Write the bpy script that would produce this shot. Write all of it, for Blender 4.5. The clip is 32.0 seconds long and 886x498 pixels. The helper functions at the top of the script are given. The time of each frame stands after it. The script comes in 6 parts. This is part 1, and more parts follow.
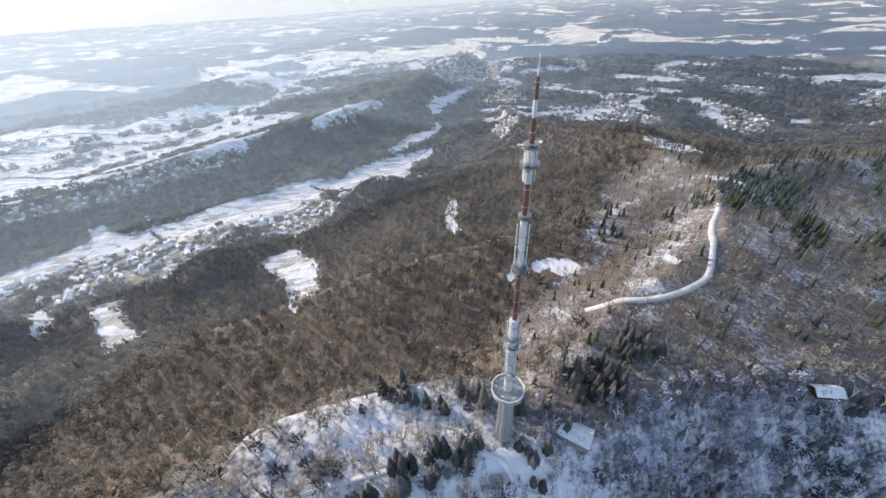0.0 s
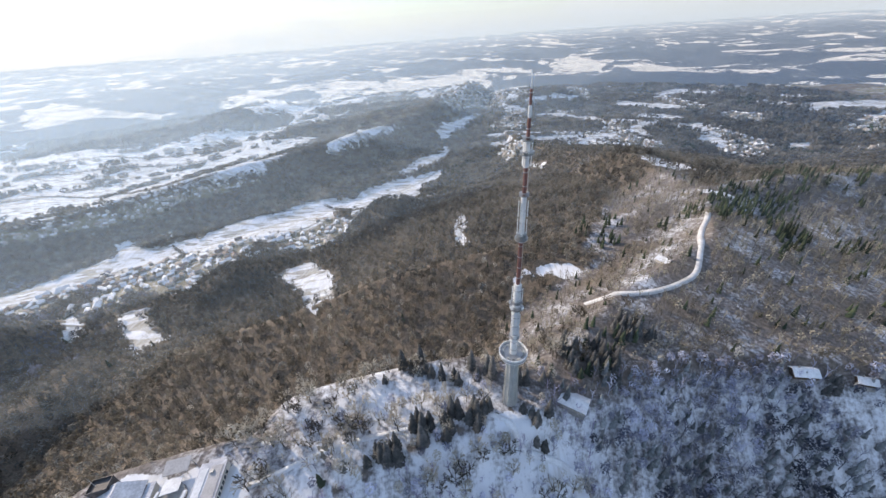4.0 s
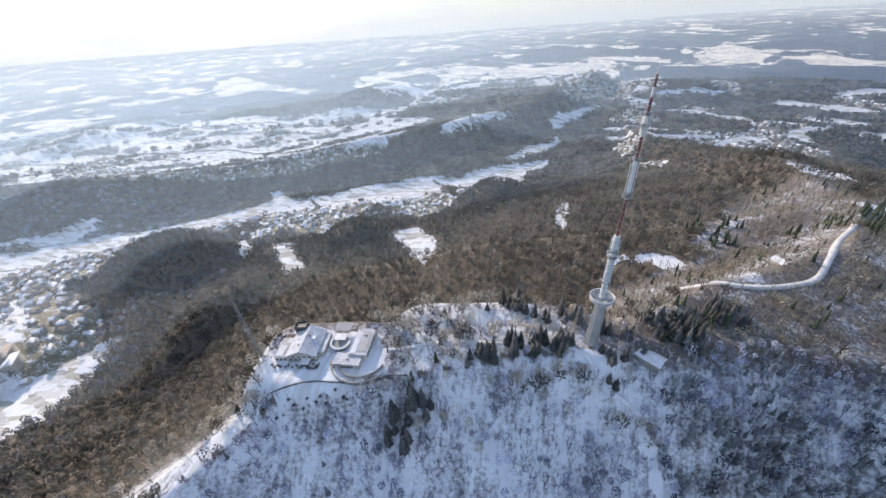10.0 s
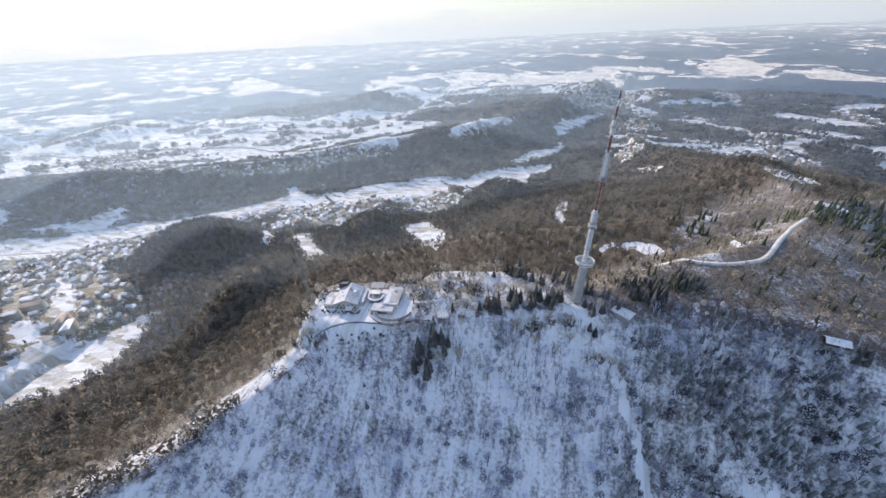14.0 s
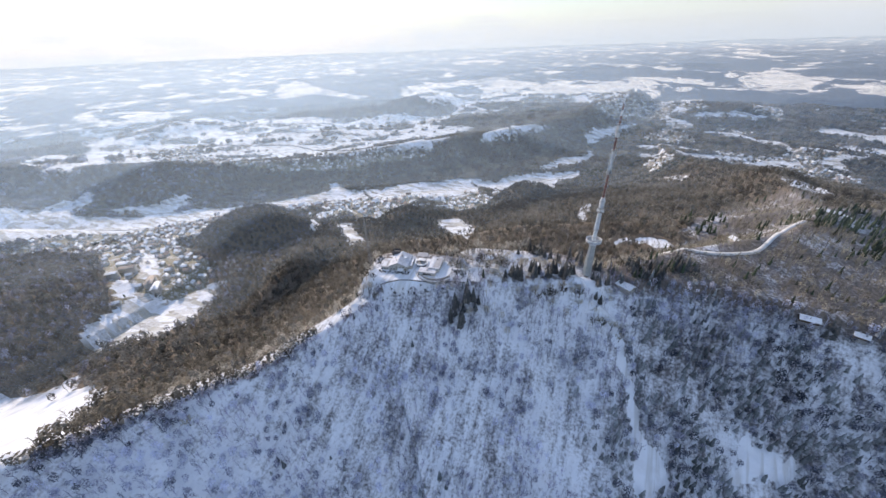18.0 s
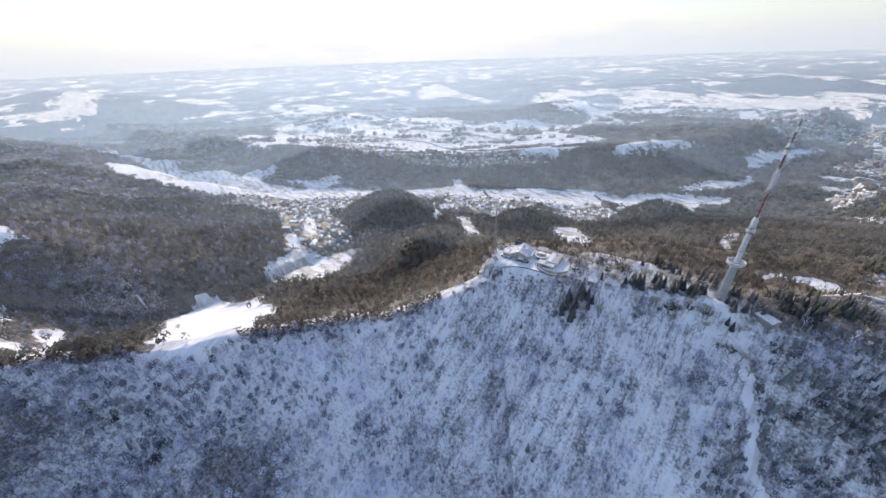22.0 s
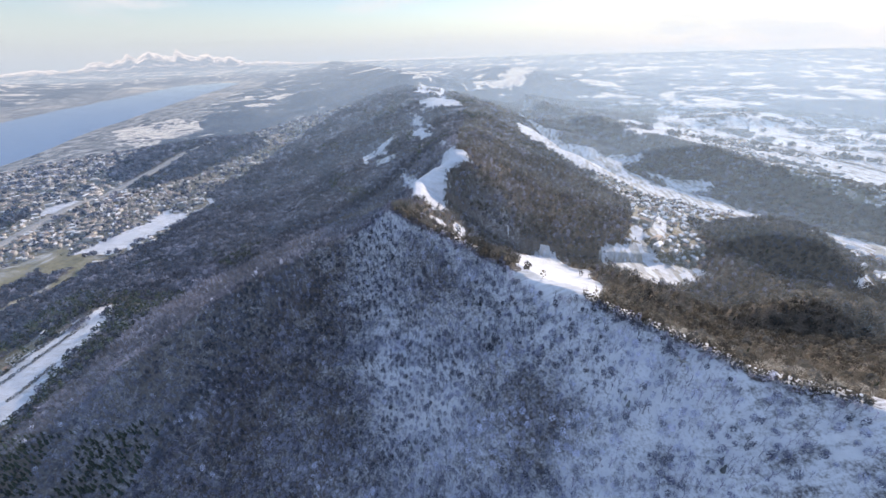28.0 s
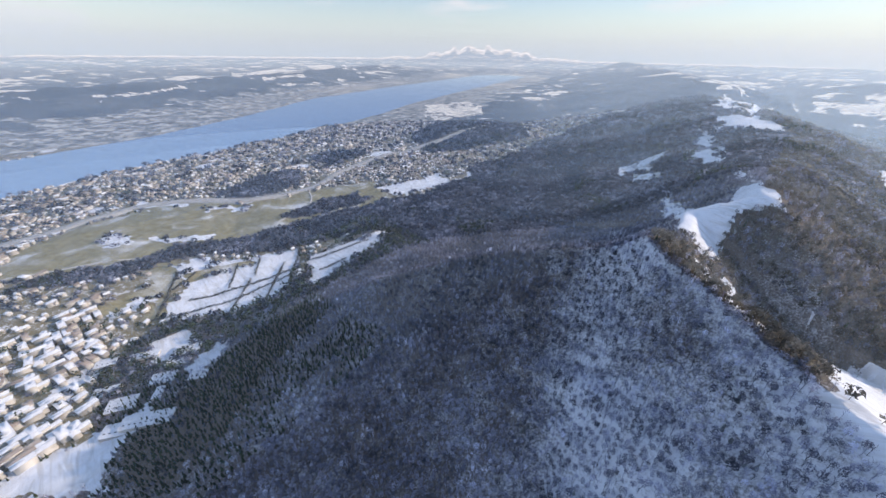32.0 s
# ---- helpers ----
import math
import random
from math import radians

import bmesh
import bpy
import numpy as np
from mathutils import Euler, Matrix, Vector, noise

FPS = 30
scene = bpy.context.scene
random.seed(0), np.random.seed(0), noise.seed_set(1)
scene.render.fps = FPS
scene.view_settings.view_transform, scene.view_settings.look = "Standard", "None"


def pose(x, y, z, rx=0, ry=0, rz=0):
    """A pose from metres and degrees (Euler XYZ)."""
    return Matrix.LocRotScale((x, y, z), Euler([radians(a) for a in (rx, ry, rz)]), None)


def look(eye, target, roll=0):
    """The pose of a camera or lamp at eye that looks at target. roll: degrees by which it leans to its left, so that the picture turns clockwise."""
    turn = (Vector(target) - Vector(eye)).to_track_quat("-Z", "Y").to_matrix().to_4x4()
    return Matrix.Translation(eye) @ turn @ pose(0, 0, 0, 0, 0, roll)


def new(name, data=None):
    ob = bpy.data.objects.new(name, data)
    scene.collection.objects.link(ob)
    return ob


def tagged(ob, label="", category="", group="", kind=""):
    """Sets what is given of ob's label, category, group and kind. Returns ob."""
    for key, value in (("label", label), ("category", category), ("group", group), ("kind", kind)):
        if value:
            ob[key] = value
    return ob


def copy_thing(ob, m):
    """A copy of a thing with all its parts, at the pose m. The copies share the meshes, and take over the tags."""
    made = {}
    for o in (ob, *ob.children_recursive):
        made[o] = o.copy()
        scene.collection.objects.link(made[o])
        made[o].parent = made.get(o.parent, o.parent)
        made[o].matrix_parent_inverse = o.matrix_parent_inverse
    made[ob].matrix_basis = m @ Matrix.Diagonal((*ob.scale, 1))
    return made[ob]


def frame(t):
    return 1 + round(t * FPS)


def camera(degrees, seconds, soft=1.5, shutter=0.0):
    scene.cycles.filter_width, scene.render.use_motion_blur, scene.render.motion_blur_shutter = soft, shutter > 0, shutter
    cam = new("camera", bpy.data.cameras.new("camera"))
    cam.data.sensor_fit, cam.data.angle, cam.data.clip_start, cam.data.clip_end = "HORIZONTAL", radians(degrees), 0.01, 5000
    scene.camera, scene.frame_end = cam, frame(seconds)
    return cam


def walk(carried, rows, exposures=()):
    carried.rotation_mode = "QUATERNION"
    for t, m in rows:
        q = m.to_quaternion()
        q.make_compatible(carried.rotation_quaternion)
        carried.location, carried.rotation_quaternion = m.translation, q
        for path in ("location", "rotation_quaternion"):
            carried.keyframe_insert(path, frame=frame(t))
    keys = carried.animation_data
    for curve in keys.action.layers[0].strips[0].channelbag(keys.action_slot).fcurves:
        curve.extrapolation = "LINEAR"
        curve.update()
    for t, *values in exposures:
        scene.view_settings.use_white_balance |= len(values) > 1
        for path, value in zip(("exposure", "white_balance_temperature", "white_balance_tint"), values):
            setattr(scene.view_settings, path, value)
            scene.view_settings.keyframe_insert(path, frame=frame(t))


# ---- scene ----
# ---- the camera and its flight ----
cam = camera(104.32, 32.0, soft=1.5)
PATH = [
    (0, (-28.03, -93.25, 198.49), (-24.25, 149.49, 22.25), -3.90),
    (1, (-29.51, -102.93, 199.23), (-23.24, 144.26, 29.36), -4.88),
    (2, (-31.28, -112.75, 199.86), (-21.28, 139.23, 37.36), -3.98),
    (2.5, (-32.19, -117.71, 200.09), (-20.70, 135.97, 40.36), -4.30),
    (4.5, (-36.53, -138.41, 200.18), (-43.39, 115.92, 41.23), -4.06),
    (5, (-37.70, -143.66, 200.45), (-50.89, 109.64, 40.26), -4.12),
    (6, (-40.04, -154.18, 201.17), (-65.38, 97.37, 39.67), -3.85),
    (7, (-42.41, -164.63, 202.02), (-81.96, 85.02, 40.44), -4.28),
    (8, (-44.80, -175.22, 203.05), (-96.42, 71.79, 40.82), -4.31),
    (9, (-46.92, -186.56, 204.41), (-110.05, 56.99, 41.01), -3.98),
    (10, (-48.25, -199.48, 206.22), (-124.17, 41.02, 43.75), -4.16),
    (11, (-48.33, -214.63, 208.64), (-131.54, 23.05, 45.60), -4.17),
    (12, (-47.01, -232.17, 211.67), (-128.20, 6.31, 48.78), -3.71),
    (13, (-44.60, -251.65, 215.18), (-123.79, -11.25, 54.13), -2.93),
    (14, (-41.45, -272.44, 219.02), (-119.81, -30.75, 59.51), -2.86),
    (14.5, (-39.68, -283.16, 220.99), (-117.77, -40.83, 62.31), -2.72),
    (16.5, (-31.00, -328.92, 228.62), (-109.47, -84.65, 73.15), -2.34),
    (17, (-29.62, -338.73, 230.20), (-107.14, -93.80, 75.29), -1.89),
    (18, (-27.41, -357.21, 233.16), (-126.22, -120.07, 78.24), -2.19),
    (19, (-25.90, -373.91, 235.47), (-145.43, -145.37, 82.23), -2.09),
    (20, (-24.88, -388.65, 236.99), (-164.42, -170.96, 84.87), -2.24),
    (21, (-24.27, -401.72, 237.66), (-182.70, -195.87, 87.57), -2.30),
    (22, (-24.51, -413.68, 237.69), (-199.30, -220.50, 88.95), -2.04),
    (23, (-26.27, -425.13, 237.00), (-215.90, -245.33, 89.65), -2.07),
    (24, (-30.01, -436.41, 235.59), (-247.62, -292.77, 87.21), -1.86),
    (25, (-35.09, -447.82, 233.76), (-273.99, -342.83, 85.75), -1.62),
    (25.5, (-37.81, -453.62, 232.82), (-284.16, -369.13, 83.90), -1.37),
    (27.5, (-48.78, -477.66, 229.51), (-308.52, -483.98, 79.52), -2.14),
    (28, (-50.07, -483.62, 228.94), (-308.59, -512.43, 79.49), -1.91),
    (29, (-51.81, -495.43, 227.97), (-301.16, -570.69, 79.11), -1.51),
    (30, (-52.49, -507.01, 227.20), (-286.40, -622.70, 79.21), -0.79),
    (31, (-52.41, -518.33, 226.69), (-263.99, -671.12, 78.72), -0.09),
    (32, (-51.98, -529.50, 226.30), (-236.80, -713.24, 77.72), 0.94),
]
walk(cam, [(t, look(eye, target, roll)) for t, eye, target, roll in PATH], [(0, 0.28, 7650, 17), (16, 0.23, 7500, 19), (24, 0.22, 7500, 20), (32, 0.10, 7200, 19)])

# ---- sky, sun ----
SUN_TURN, SUN_HEIGHT = -53.0, 22.0     # degrees from +y towards +x, and above the horizon
world = bpy.data.worlds.new("sky")
scene.world = world
world.use_nodes = True
wn, wl = world.node_tree.nodes, world.node_tree.links
wn.clear()
sky = wn.new("ShaderNodeTexSky")
sky.sky_type, sky.sun_disc = "NISHITA", False
sky.sun_elevation, sky.sun_rotation = radians(SUN_HEIGHT), radians(SUN_TURN)
sky.altitude, sky.air_density, sky.dust_density, sky.ozone_density = 900, 1.45, 0.4, 4.5
# thin high cloud and pale winter air low down, the same all round
way = wn.new("ShaderNodeTexCoord")
parts = wn.new("ShaderNodeSeparateXYZ")
wl.new(way.outputs["Generated"], parts.inputs[0])
low = wn.new("ShaderNodeMapRange")
low.interpolation_type = "SMOOTHSTEP"
for _i, _v in enumerate((-0.01, 0.16, 0.9, 0.0)):
    low.inputs[_i + 1].default_value = _v
wl.new(parts.outputs["Z"], low.inputs[0])
flat = wn.new("ShaderNodeMapping")
flat.inputs["Scale"].default_value = (1.0, 1.0, 4.5)
wl.new(way.outputs["Generated"], flat.inputs[0])
puffs = wn.new("ShaderNodeTexNoise")
puffs.inputs["Scale"].default_value, puffs.inputs["Detail"].default_value, puffs.inputs["Roughness"].default_value = 3.2, 7.0, 0.6
wl.new(flat.outputs[0], puffs.inputs["Vector"])
veil = wn.new("ShaderNodeMapRange")
for _i, _v in enumerate((0.52, 0.64, 0.0, 0.6)):
    veil.inputs[_i + 1].default_value = _v
wl.new(puffs.outputs["Fac"], veil.inputs[0])
cloudy = wn.new("ShaderNodeMix")
cloudy.data_type = "RGBA"
cloudy.inputs[7].default_value = (5.2, 5.25, 5.5, 1)
wl.new(veil.outputs[0], cloudy.inputs[0])
rise, clear = wn.new("ShaderNodeMapRange"), wn.new("ShaderNodeMix")
rise.interpolation_type = "SMOOTHSTEP"
for _i, _v in enumerate((0.02, 0.20, 0.0, 0.6)):
    rise.inputs[_i + 1].default_value = _v
wl.new(parts.outputs["Z"], rise.inputs[0])
clear.data_type = "RGBA"
clear.inputs[7].default_value = (1.55, 2.75, 4.7, 1)
wl.new(rise.outputs[0], clear.inputs[0])
wl.new(sky.outputs[0], clear.inputs[6])
wl.new(clear.outputs[2], cloudy.inputs[6])
hazy = wn.new("ShaderNodeMix")
hazy.data_type = "RGBA"
hazy.inputs[7].default_value = (2.95, 3.8, 4.65, 1)
wl.new(low.outputs[0], hazy.inputs[0])
wl.new(cloudy.outputs[2], hazy.inputs[6])
back = wn.new("ShaderNodeBackground")
back.inputs["Strength"].default_value = 0.178
wl.new(hazy.outputs[2], back.inputs[0])
wl.new(back.outputs[0], wn.new("ShaderNodeOutputWorld").inputs[0])
sun = new("sun", bpy.data.lights.new("sun", "SUN"))
sun.data.energy, sun.data.angle, sun.data.color = 3.85, radians(0.6), (1.0, 0.93, 0.82)
_a, _e = radians(SUN_TURN), radians(SUN_HEIGHT)
sun.matrix_world = look((math.sin(_a) * math.cos(_e) * 900, math.cos(_a) * math.cos(_e) * 900, math.sin(_e) * 900), (0, 0, 0))

# ---- the lie of the land ----
EYE0 = (-45.0, -320.0, 220.0)      # middle of the flight, from which the far land is drawn together
NEAR_R, FAR_R = 4050.0, 4700.0     # true to scale up to NEAR_R; what lies beyond is drawn in up to FAR_R

CREST = [(0, -6, 0), (-70, -26, -2), (-135, -58, -2), (-192, -80, 0), (-222, -97, -8), (-300, -215, -40), (-400, -362, -16),
         (-470, -440, -28), (-560, -560, -20), (-610, -640, -5), (-760, -625, -50), (-890, -640, -50), (-970, -540, -8),
         (-1350, -560, -48), (-1900, -560, -72), (-2300, -570, -74), (-2600, -720, -78), (-3500, -1100, -88), (-5300, -1400, -62), (-7500, -2600, -25), (-10500, -4000, 0), (-16000, -7000, 20)]
FAR_RIDGES = [([(-5400, 800, -176), (-6500, 220, -103), (-7550, -130, -62), (-9500, -700, -120)], 190, 1000),
              ([(2500, -6500, -210), (-570, -7040, -155), (-1710, -7550, -145), (-5900, -10400, -125), (-9000, -13000, -170)], 260, 1500),
              ([(-4200, 6200, -190), (-1500, 5600, -200), (900, 6500, -180)], 90, 700)]
BACK = [(0, 0, 0), (110, 90, 2), (235, 155, 8), (330, 300, -4), (350, 560, -45), (330, 900, -130), (350, 1500, -230)]
SIDE = [(0, 0, 0), (60, 14, -5), (130, 32, -11), (207, 30, -19), (340, 0, -44), (700, -160, -120), (1500, -300, -240)]
SPUR = [(-610, -640, -15), (-560, -740, -58), (-530, -830, -90), (-470, -990, -180), (-430, -1150, -270)]
RIGHT = [(330, 300, -4), (620, 330, -20), (1100, 500, -90), (2200, 900, -170)]
VALLEY = [(700, 4200, -340), (380, 2700, -338), (120, 1750, -336), (-60, 1330, -334), (-420, 1060, -330), (-830, 775, -322), (-1100, 610, -318),
          (-1420, 400, -314), (-1850, 120, -308), (-2700, -170, -296), (-4200, -500, -280), (-9000, -1200, -250)]
SCARP = [(300, 3300, -205), (60, 2600, -205), (-200, 1950, -205), (-560, 1520, -198), (-1010, 1090, -196), (-1560, 720, -198), (-2100, 420, -205), (-3100, 160, -205), (-5000, -100, -200)]
HILLS = [  # x, y, top, half width along, across, turn
    (-500, 470, -208, 105, 88, 62), (-175, 745, -190, 135, 115, 60), (-900, 300, -200, 165, 100, 20),
    (-1330, -330, -128, 260, 170, 70), (-560, 90, -158, 200, 90, 100), (-1750, -330, -140, 400, 200, 70),
    (-1500, 2700, -215, 700, 260, 80), (-300, 2500, -230, 360, 200, 60), (900, 3000, -250, 500, 300, 20), (-3000, 1500, -240, 600, 300, 100),
    (-2500, -2500, -310, 500, 260, 130), (-1300, -3000, -380, 380, 160, 110)]


def along(x, y, line):
    """Distance from a line on the plan, the line's height beside each place, and the side: +1 to its left."""
    best = np.full(x.shape, 1e12)
    height, side = np.zeros(x.shape), np.ones(x.shape)
    for (ax, ay, az), (bx, by, bz) in zip(line, line[1:]):
        dx, dy = bx - ax, by - ay
        u = np.clip(((x - ax) * dx + (y - ay) * dy) / (dx * dx + dy * dy), 0, 1)
        px, py = x - ax - u * dx, y - ay - u * dy
        d = px * px + py * py
        near = d < best
        best = np.where(near, d, best)
        height = np.where(near, az + u * (bz - az), height)
        side = np.where(near, np.where(dx * py - dy * px > 0, 1.0, -1.0), side)
    return np.sqrt(best), height, side


def waves(x, y, size, seed):
    """Smooth uneven swell between -1 and 1."""
    rng = np.random.RandomState(seed)
    total = np.zeros(np.shape(x))
    for k in range(7):
        a, ph, s = rng.uniform(0, math.tau), rng.uniform(0, math.tau), rng.uniform(0.6, 1.7)
        total = total + np.sin((x * math.cos(a) + y * math.sin(a)) * s * math.tau / size + ph + 1.3 * np.sin((y * math.cos(a) - x * math.sin(a)) * math.tau / size / 1.7 + ph * 3))
    return total / 4.2


def blend_max(a, b, soft):
    h = np.clip(0.5 + 0.5 * (a - b) / soft, 0, 1)
    return b + (a - b) * h + soft * h * (1 - h)


def land(x, y):
    """True height of the ground, in metres over the foot of the mast."""
    x, y = np.asarray(x, float), np.asarray(y, float)
    d, h, side = along(x, y, CREST)
    dcrest, eastern = d, np.where(side > 0, 1.0, 0.0)
    broad = np.clip((-x - 1200) / 1800, 0, 1)
    round_ = 3 + 60 * np.clip((-x - 950) / 300, 0, 1) + 420 * broad
    d = np.sqrt(d * d + round_ * round_) - round_
    east = h - 395 * (1 - np.exp(-d / (360 + 420 * broad))) - 6 * np.clip(d / 60, 0, 1)
    west = h - 330 * (1 - np.exp(-np.maximum(d - 14, 0) / (350 + 90 * np.clip((-x - 250) / 250, 0, 1) + 200 * broad)))
    z = np.where(side > 0, east, west)
    ds, hs, rim = along(x, y, SIDE)
    d, h, side = along(x, y, BACK)
    plateau = np.where(side < 0, h - 150 * (1 - np.exp(-d / 620)), h - 360 * (1 - np.exp(-d / 430))) - 0.22 * np.maximum(d - 450, 0)
    z = blend_max(z, plateau - np.where(rim < 0, 0.8 * np.minimum(ds, 500) + 0.2 * ds, 0), 14)
    d, h, side = along(x, y, RIGHT)
    z = blend_max(z, h - np.where(side < 0, 120, 250) * (1 - np.exp(-d / 500)) - 0.22 * np.maximum(d - 450, 0) - np.where(rim < 0, 0.8 * np.minimum(ds, 500) + 0.2 * ds, 0), 14)
    z = blend_max(z, hs - np.where(rim < 0, 395 * (1 - np.exp(-ds / 330)), 395 * (1 - np.exp(-ds / 260))) - 0.22 * np.maximum(ds - 450, 0), 12)
    d, h, side = along(x, y, SPUR)
    z = blend_max(z, h - 300 * (1 - np.exp(-d / 260)), 20)
    for hx, hy, top, la, lb, turn in HILLS:
        c, s = math.cos(radians(turn)), math.sin(radians(turn))
        u, v = ((x - hx) * c + (y - hy) * s) / la, ((y - hy) * c - (x - hx) * s) / lb
        z = blend_max(z, -430 + (430 + top) * np.exp(-(u * u + v * v) * 0.32), 12)
    for line, fall, reach in FAR_RIDGES:
        d, h, side = along(x, y, line)
        z = blend_max(z, np.maximum(h - fall * (1 - np.exp(-d / reach)) - 0.05 * np.maximum(d - 1500, 0), -480), 20)
    dv, hv, sv = along(x, y, VALLEY)
    ds, hs, ss = along(x, y, SCARP)
    beyond = np.where(ss > 0, 0, 1)
    far = hs - 95 * (1 - np.exp(-ds / 330)) * beyond - 330 * (1 - np.exp(-ds / 400)) * (1 - beyond)
    z = blend_max(z, np.where(sv > 0, -460, far), 20)
    floor = hv + 0.02 * dv
    plain = -392 - 30 * np.clip((-y - 1800) / 1500, 0, 1)
    south = np.clip((-y - 600 - 0.15 * np.abs(x)) / 500, 0, 1)
    level = floor * (1 - south) + plain * south
    level = np.where(sv > 0, level, np.maximum(hv - 5, -345))
    z = blend_max(z, np.clip(level, -425, -250), 24)
    flat = np.exp(-(dv / 75) ** 2)
    z = z * (1 - flat) + np.minimum(z, hv + 3) * flat
    rough = np.clip((np.hypot(x, y) - 120) / 400, 0.15, 1)
    z = z + (7 * waves(x, y, 420, 3) + 2.6 * waves(x, y, 120, 5)) * rough * (1 - flat) + (26 - 16 * broad) * waves(x, y, 1700, 8) + 13 * np.clip((-x - 1000) / 500, 0, 1) * np.clip((z + 300) / 120, 0, 1) * (waves(x, y, 480, 11) + 0.6 * waves(x, y, 230, 12)) * np.clip((np.hypot(x, y) - 1500) / 1500, 0, 1) * (1 - south)
    out = np.clip((np.hypot(x - EYE0[0], y - EYE0[1]) - 3600) / 2000, 0, 1)
    z = z + out * (24 * waves(x, y, 2300, 77) + 16 * waves(x, y, 900, 78))
    steep = np.exp(-((dcrest - 190) / 150) ** 2) * eastern * np.clip((70 - x) / 70, 0, 1)
    z = z + steep * (9 * waves(x, 0.22 * y, 95, 61) + 4 * waves(x, 0.3 * y, 38, 62))
    z = z + np.clip((-x - 700) / 700, 0, 1) * eastern * np.clip(dcrest / 150, 0, 1) * np.clip((z + 360) / 120, 0, 1) * (14 * waves(x, y, 560, 63))
    # clear level round the summit house and the mast
    for cx, cy, cz, ra, rb, turn in ((-78, 4, -2, 92, 36, 10), (-199, -50, 0.5, 60, 38, 14), (0, 4, 0, 26, 20, 0)):
        c, s_ = math.cos(radians(turn)), math.sin(radians(turn))
        u, v = ((x - cx) * c + (y - cy) * s_) / ra, ((y - cy) * c - (x - cx) * s_) / rb
        w = np.clip(1.6 - 1.1 * (u ** 4 + v ** 4) ** 0.5, 0, 1)
        w = w * w * (3 - 2 * w)
        z = z * (1 - w) + cz * w
    # the lake
    shore = lake_shore(x, y)
    bank = -442.5 + 0.05 * np.clip(-shore, 0, 900) + 0.12 * np.clip(-shore - 900, 0, 4000)
    z = np.where(shore > 0, -444.0, np.where(y < -1500, np.minimum(np.maximum(z, -442.5), np.maximum(bank, -442.5)), z))
    return z


LAKE = [(3800, -2100, 0), (1500, -3330, 0), (400, -3700, 0), (-400, -3960, 0), (-1500, -4500, 0), (-3000, -5500, 0), (-5500, -6700, 0), (-8500, -8000, 0), (-10800, -9000, 0)]


def lake_shore(x, y):
    """Metres inside the lake's edge; negative on land."""
    d, _, _ = along(x, y, LAKE)
    return 420 + 380 * np.clip((-x - 500) / 2500, 0, 1) - d + 35 * waves(x, y, 1100, 21)


def drawn(x, y, z):
    """Where a true place stands in the scene: far land is drawn nearer along the line of sight."""
    dx, dy = x - EYE0[0], y - EYE0[1]
    r = np.maximum(np.hypot(dx, dy), 1.0)
    u = np.maximum(r - NEAR_R, 0)
    m = np.where(r < NEAR_R, r, NEAR_R + (FAR_R - NEAR_R) * u / (u + 2600))
    k = m / r
    return EYE0[0] + dx * k, EYE0[1] + dy * k, EYE0[2] + (z - EYE0[2]) * k

# ---- materials ----
def shader(name):
    m = bpy.data.materials.new(name)
    m.use_nodes = True
    n, l = m.node_tree.nodes, m.node_tree.links
    return m, n, l, n["Principled BSDF"]


def noise_node(n, l, scale, detail=4.0, rough=0.6, warp=0.0, where="Object"):
    co = n.new("ShaderNodeTexCoord")
    t = n.new("ShaderNodeTexNoise")
    t.inputs["Scale"].default_value, t.inputs["Detail"].default_value = scale, detail
    t.inputs["Roughness"].default_value, t.inputs["Distortion"].default_value = rough, warp
    l.new(co.outputs[where], t.inputs["Vector"])
    return t.outputs["Fac"]


def ramp(n, l, value, low, high, a=0.0, b=1.0):
    r = n.new("ShaderNodeMapRange")
    r.interpolation_type = "SMOOTHSTEP"
    for i, v in enumerate((low, high, a, b)):
        r.inputs[i + 1].default_value = v
    l.new(value, r.inputs[0])
    return r.outputs[0]


def mix(n, l, fac, a, b, kind="MIX"):
    x = n.new("ShaderNodeMix")
    x.data_type, x.blend_type = "RGBA", kind
    for slot, v in ((0, fac), (6, a), (7, b)):
        if isinstance(v, (int, float)):
            x.inputs[slot].default_value = v
        elif isinstance(v, tuple):
            x.inputs[slot].default_value = (*v, 1)
        else:
            l.new(v, x.inputs[slot])
    return x.outputs[2]


def math_node(n, l, op, a, b):
    x = n.new("ShaderNodeMath")
    x.operation = op
    for i, v in enumerate((a, b)):
        if isinstance(v, (int, float)):
            x.inputs[i].default_value = v
        else:
            l.new(v, x.inputs[i])
    return x.outputs[0]


def attribute(n, name):
    a = n.new("ShaderNodeAttribute")
    a.attribute_name = name
    return a.outputs["Fac"]


def relief(n, l, bsdf, height, strength, distance):
    b = n.new("ShaderNodeBump")
    b.inputs["Strength"].default_value, b.inputs["Distance"].default_value = strength, distance
    l.new(height, b.inputs["Height"])
    l.new(b.outputs[0], bsdf.inputs["Normal"])


def surface(name, a, b, grain=3.0, stain=0.4, rough=0.8, metal=0.0, bump=0.3, depth=0.05, per_object=0.0, tone="", thin=0.0):
    """Two colours mixed by grain and by larger stains, with fine relief."""
    m, n, l, p = shader(name)
    g, s = noise_node(n, l, grain, 5), noise_node(n, l, stain, 3)
    both = math_node(n, l, "ADD", math_node(n, l, "MULTIPLY", g, 0.5), math_node(n, l, "MULTIPLY", s, 0.5))
    col = mix(n, l, ramp(n, l, both, 0.36, 0.64), a, b)
    if per_object:
        info = n.new("ShaderNodeObjectInfo")
        v = n.new("ShaderNodeHueSaturation")
        l.new(ramp(n, l, info.outputs["Random"], 0, 1, 1 - per_object, 1 + per_object), v.inputs["Value"])
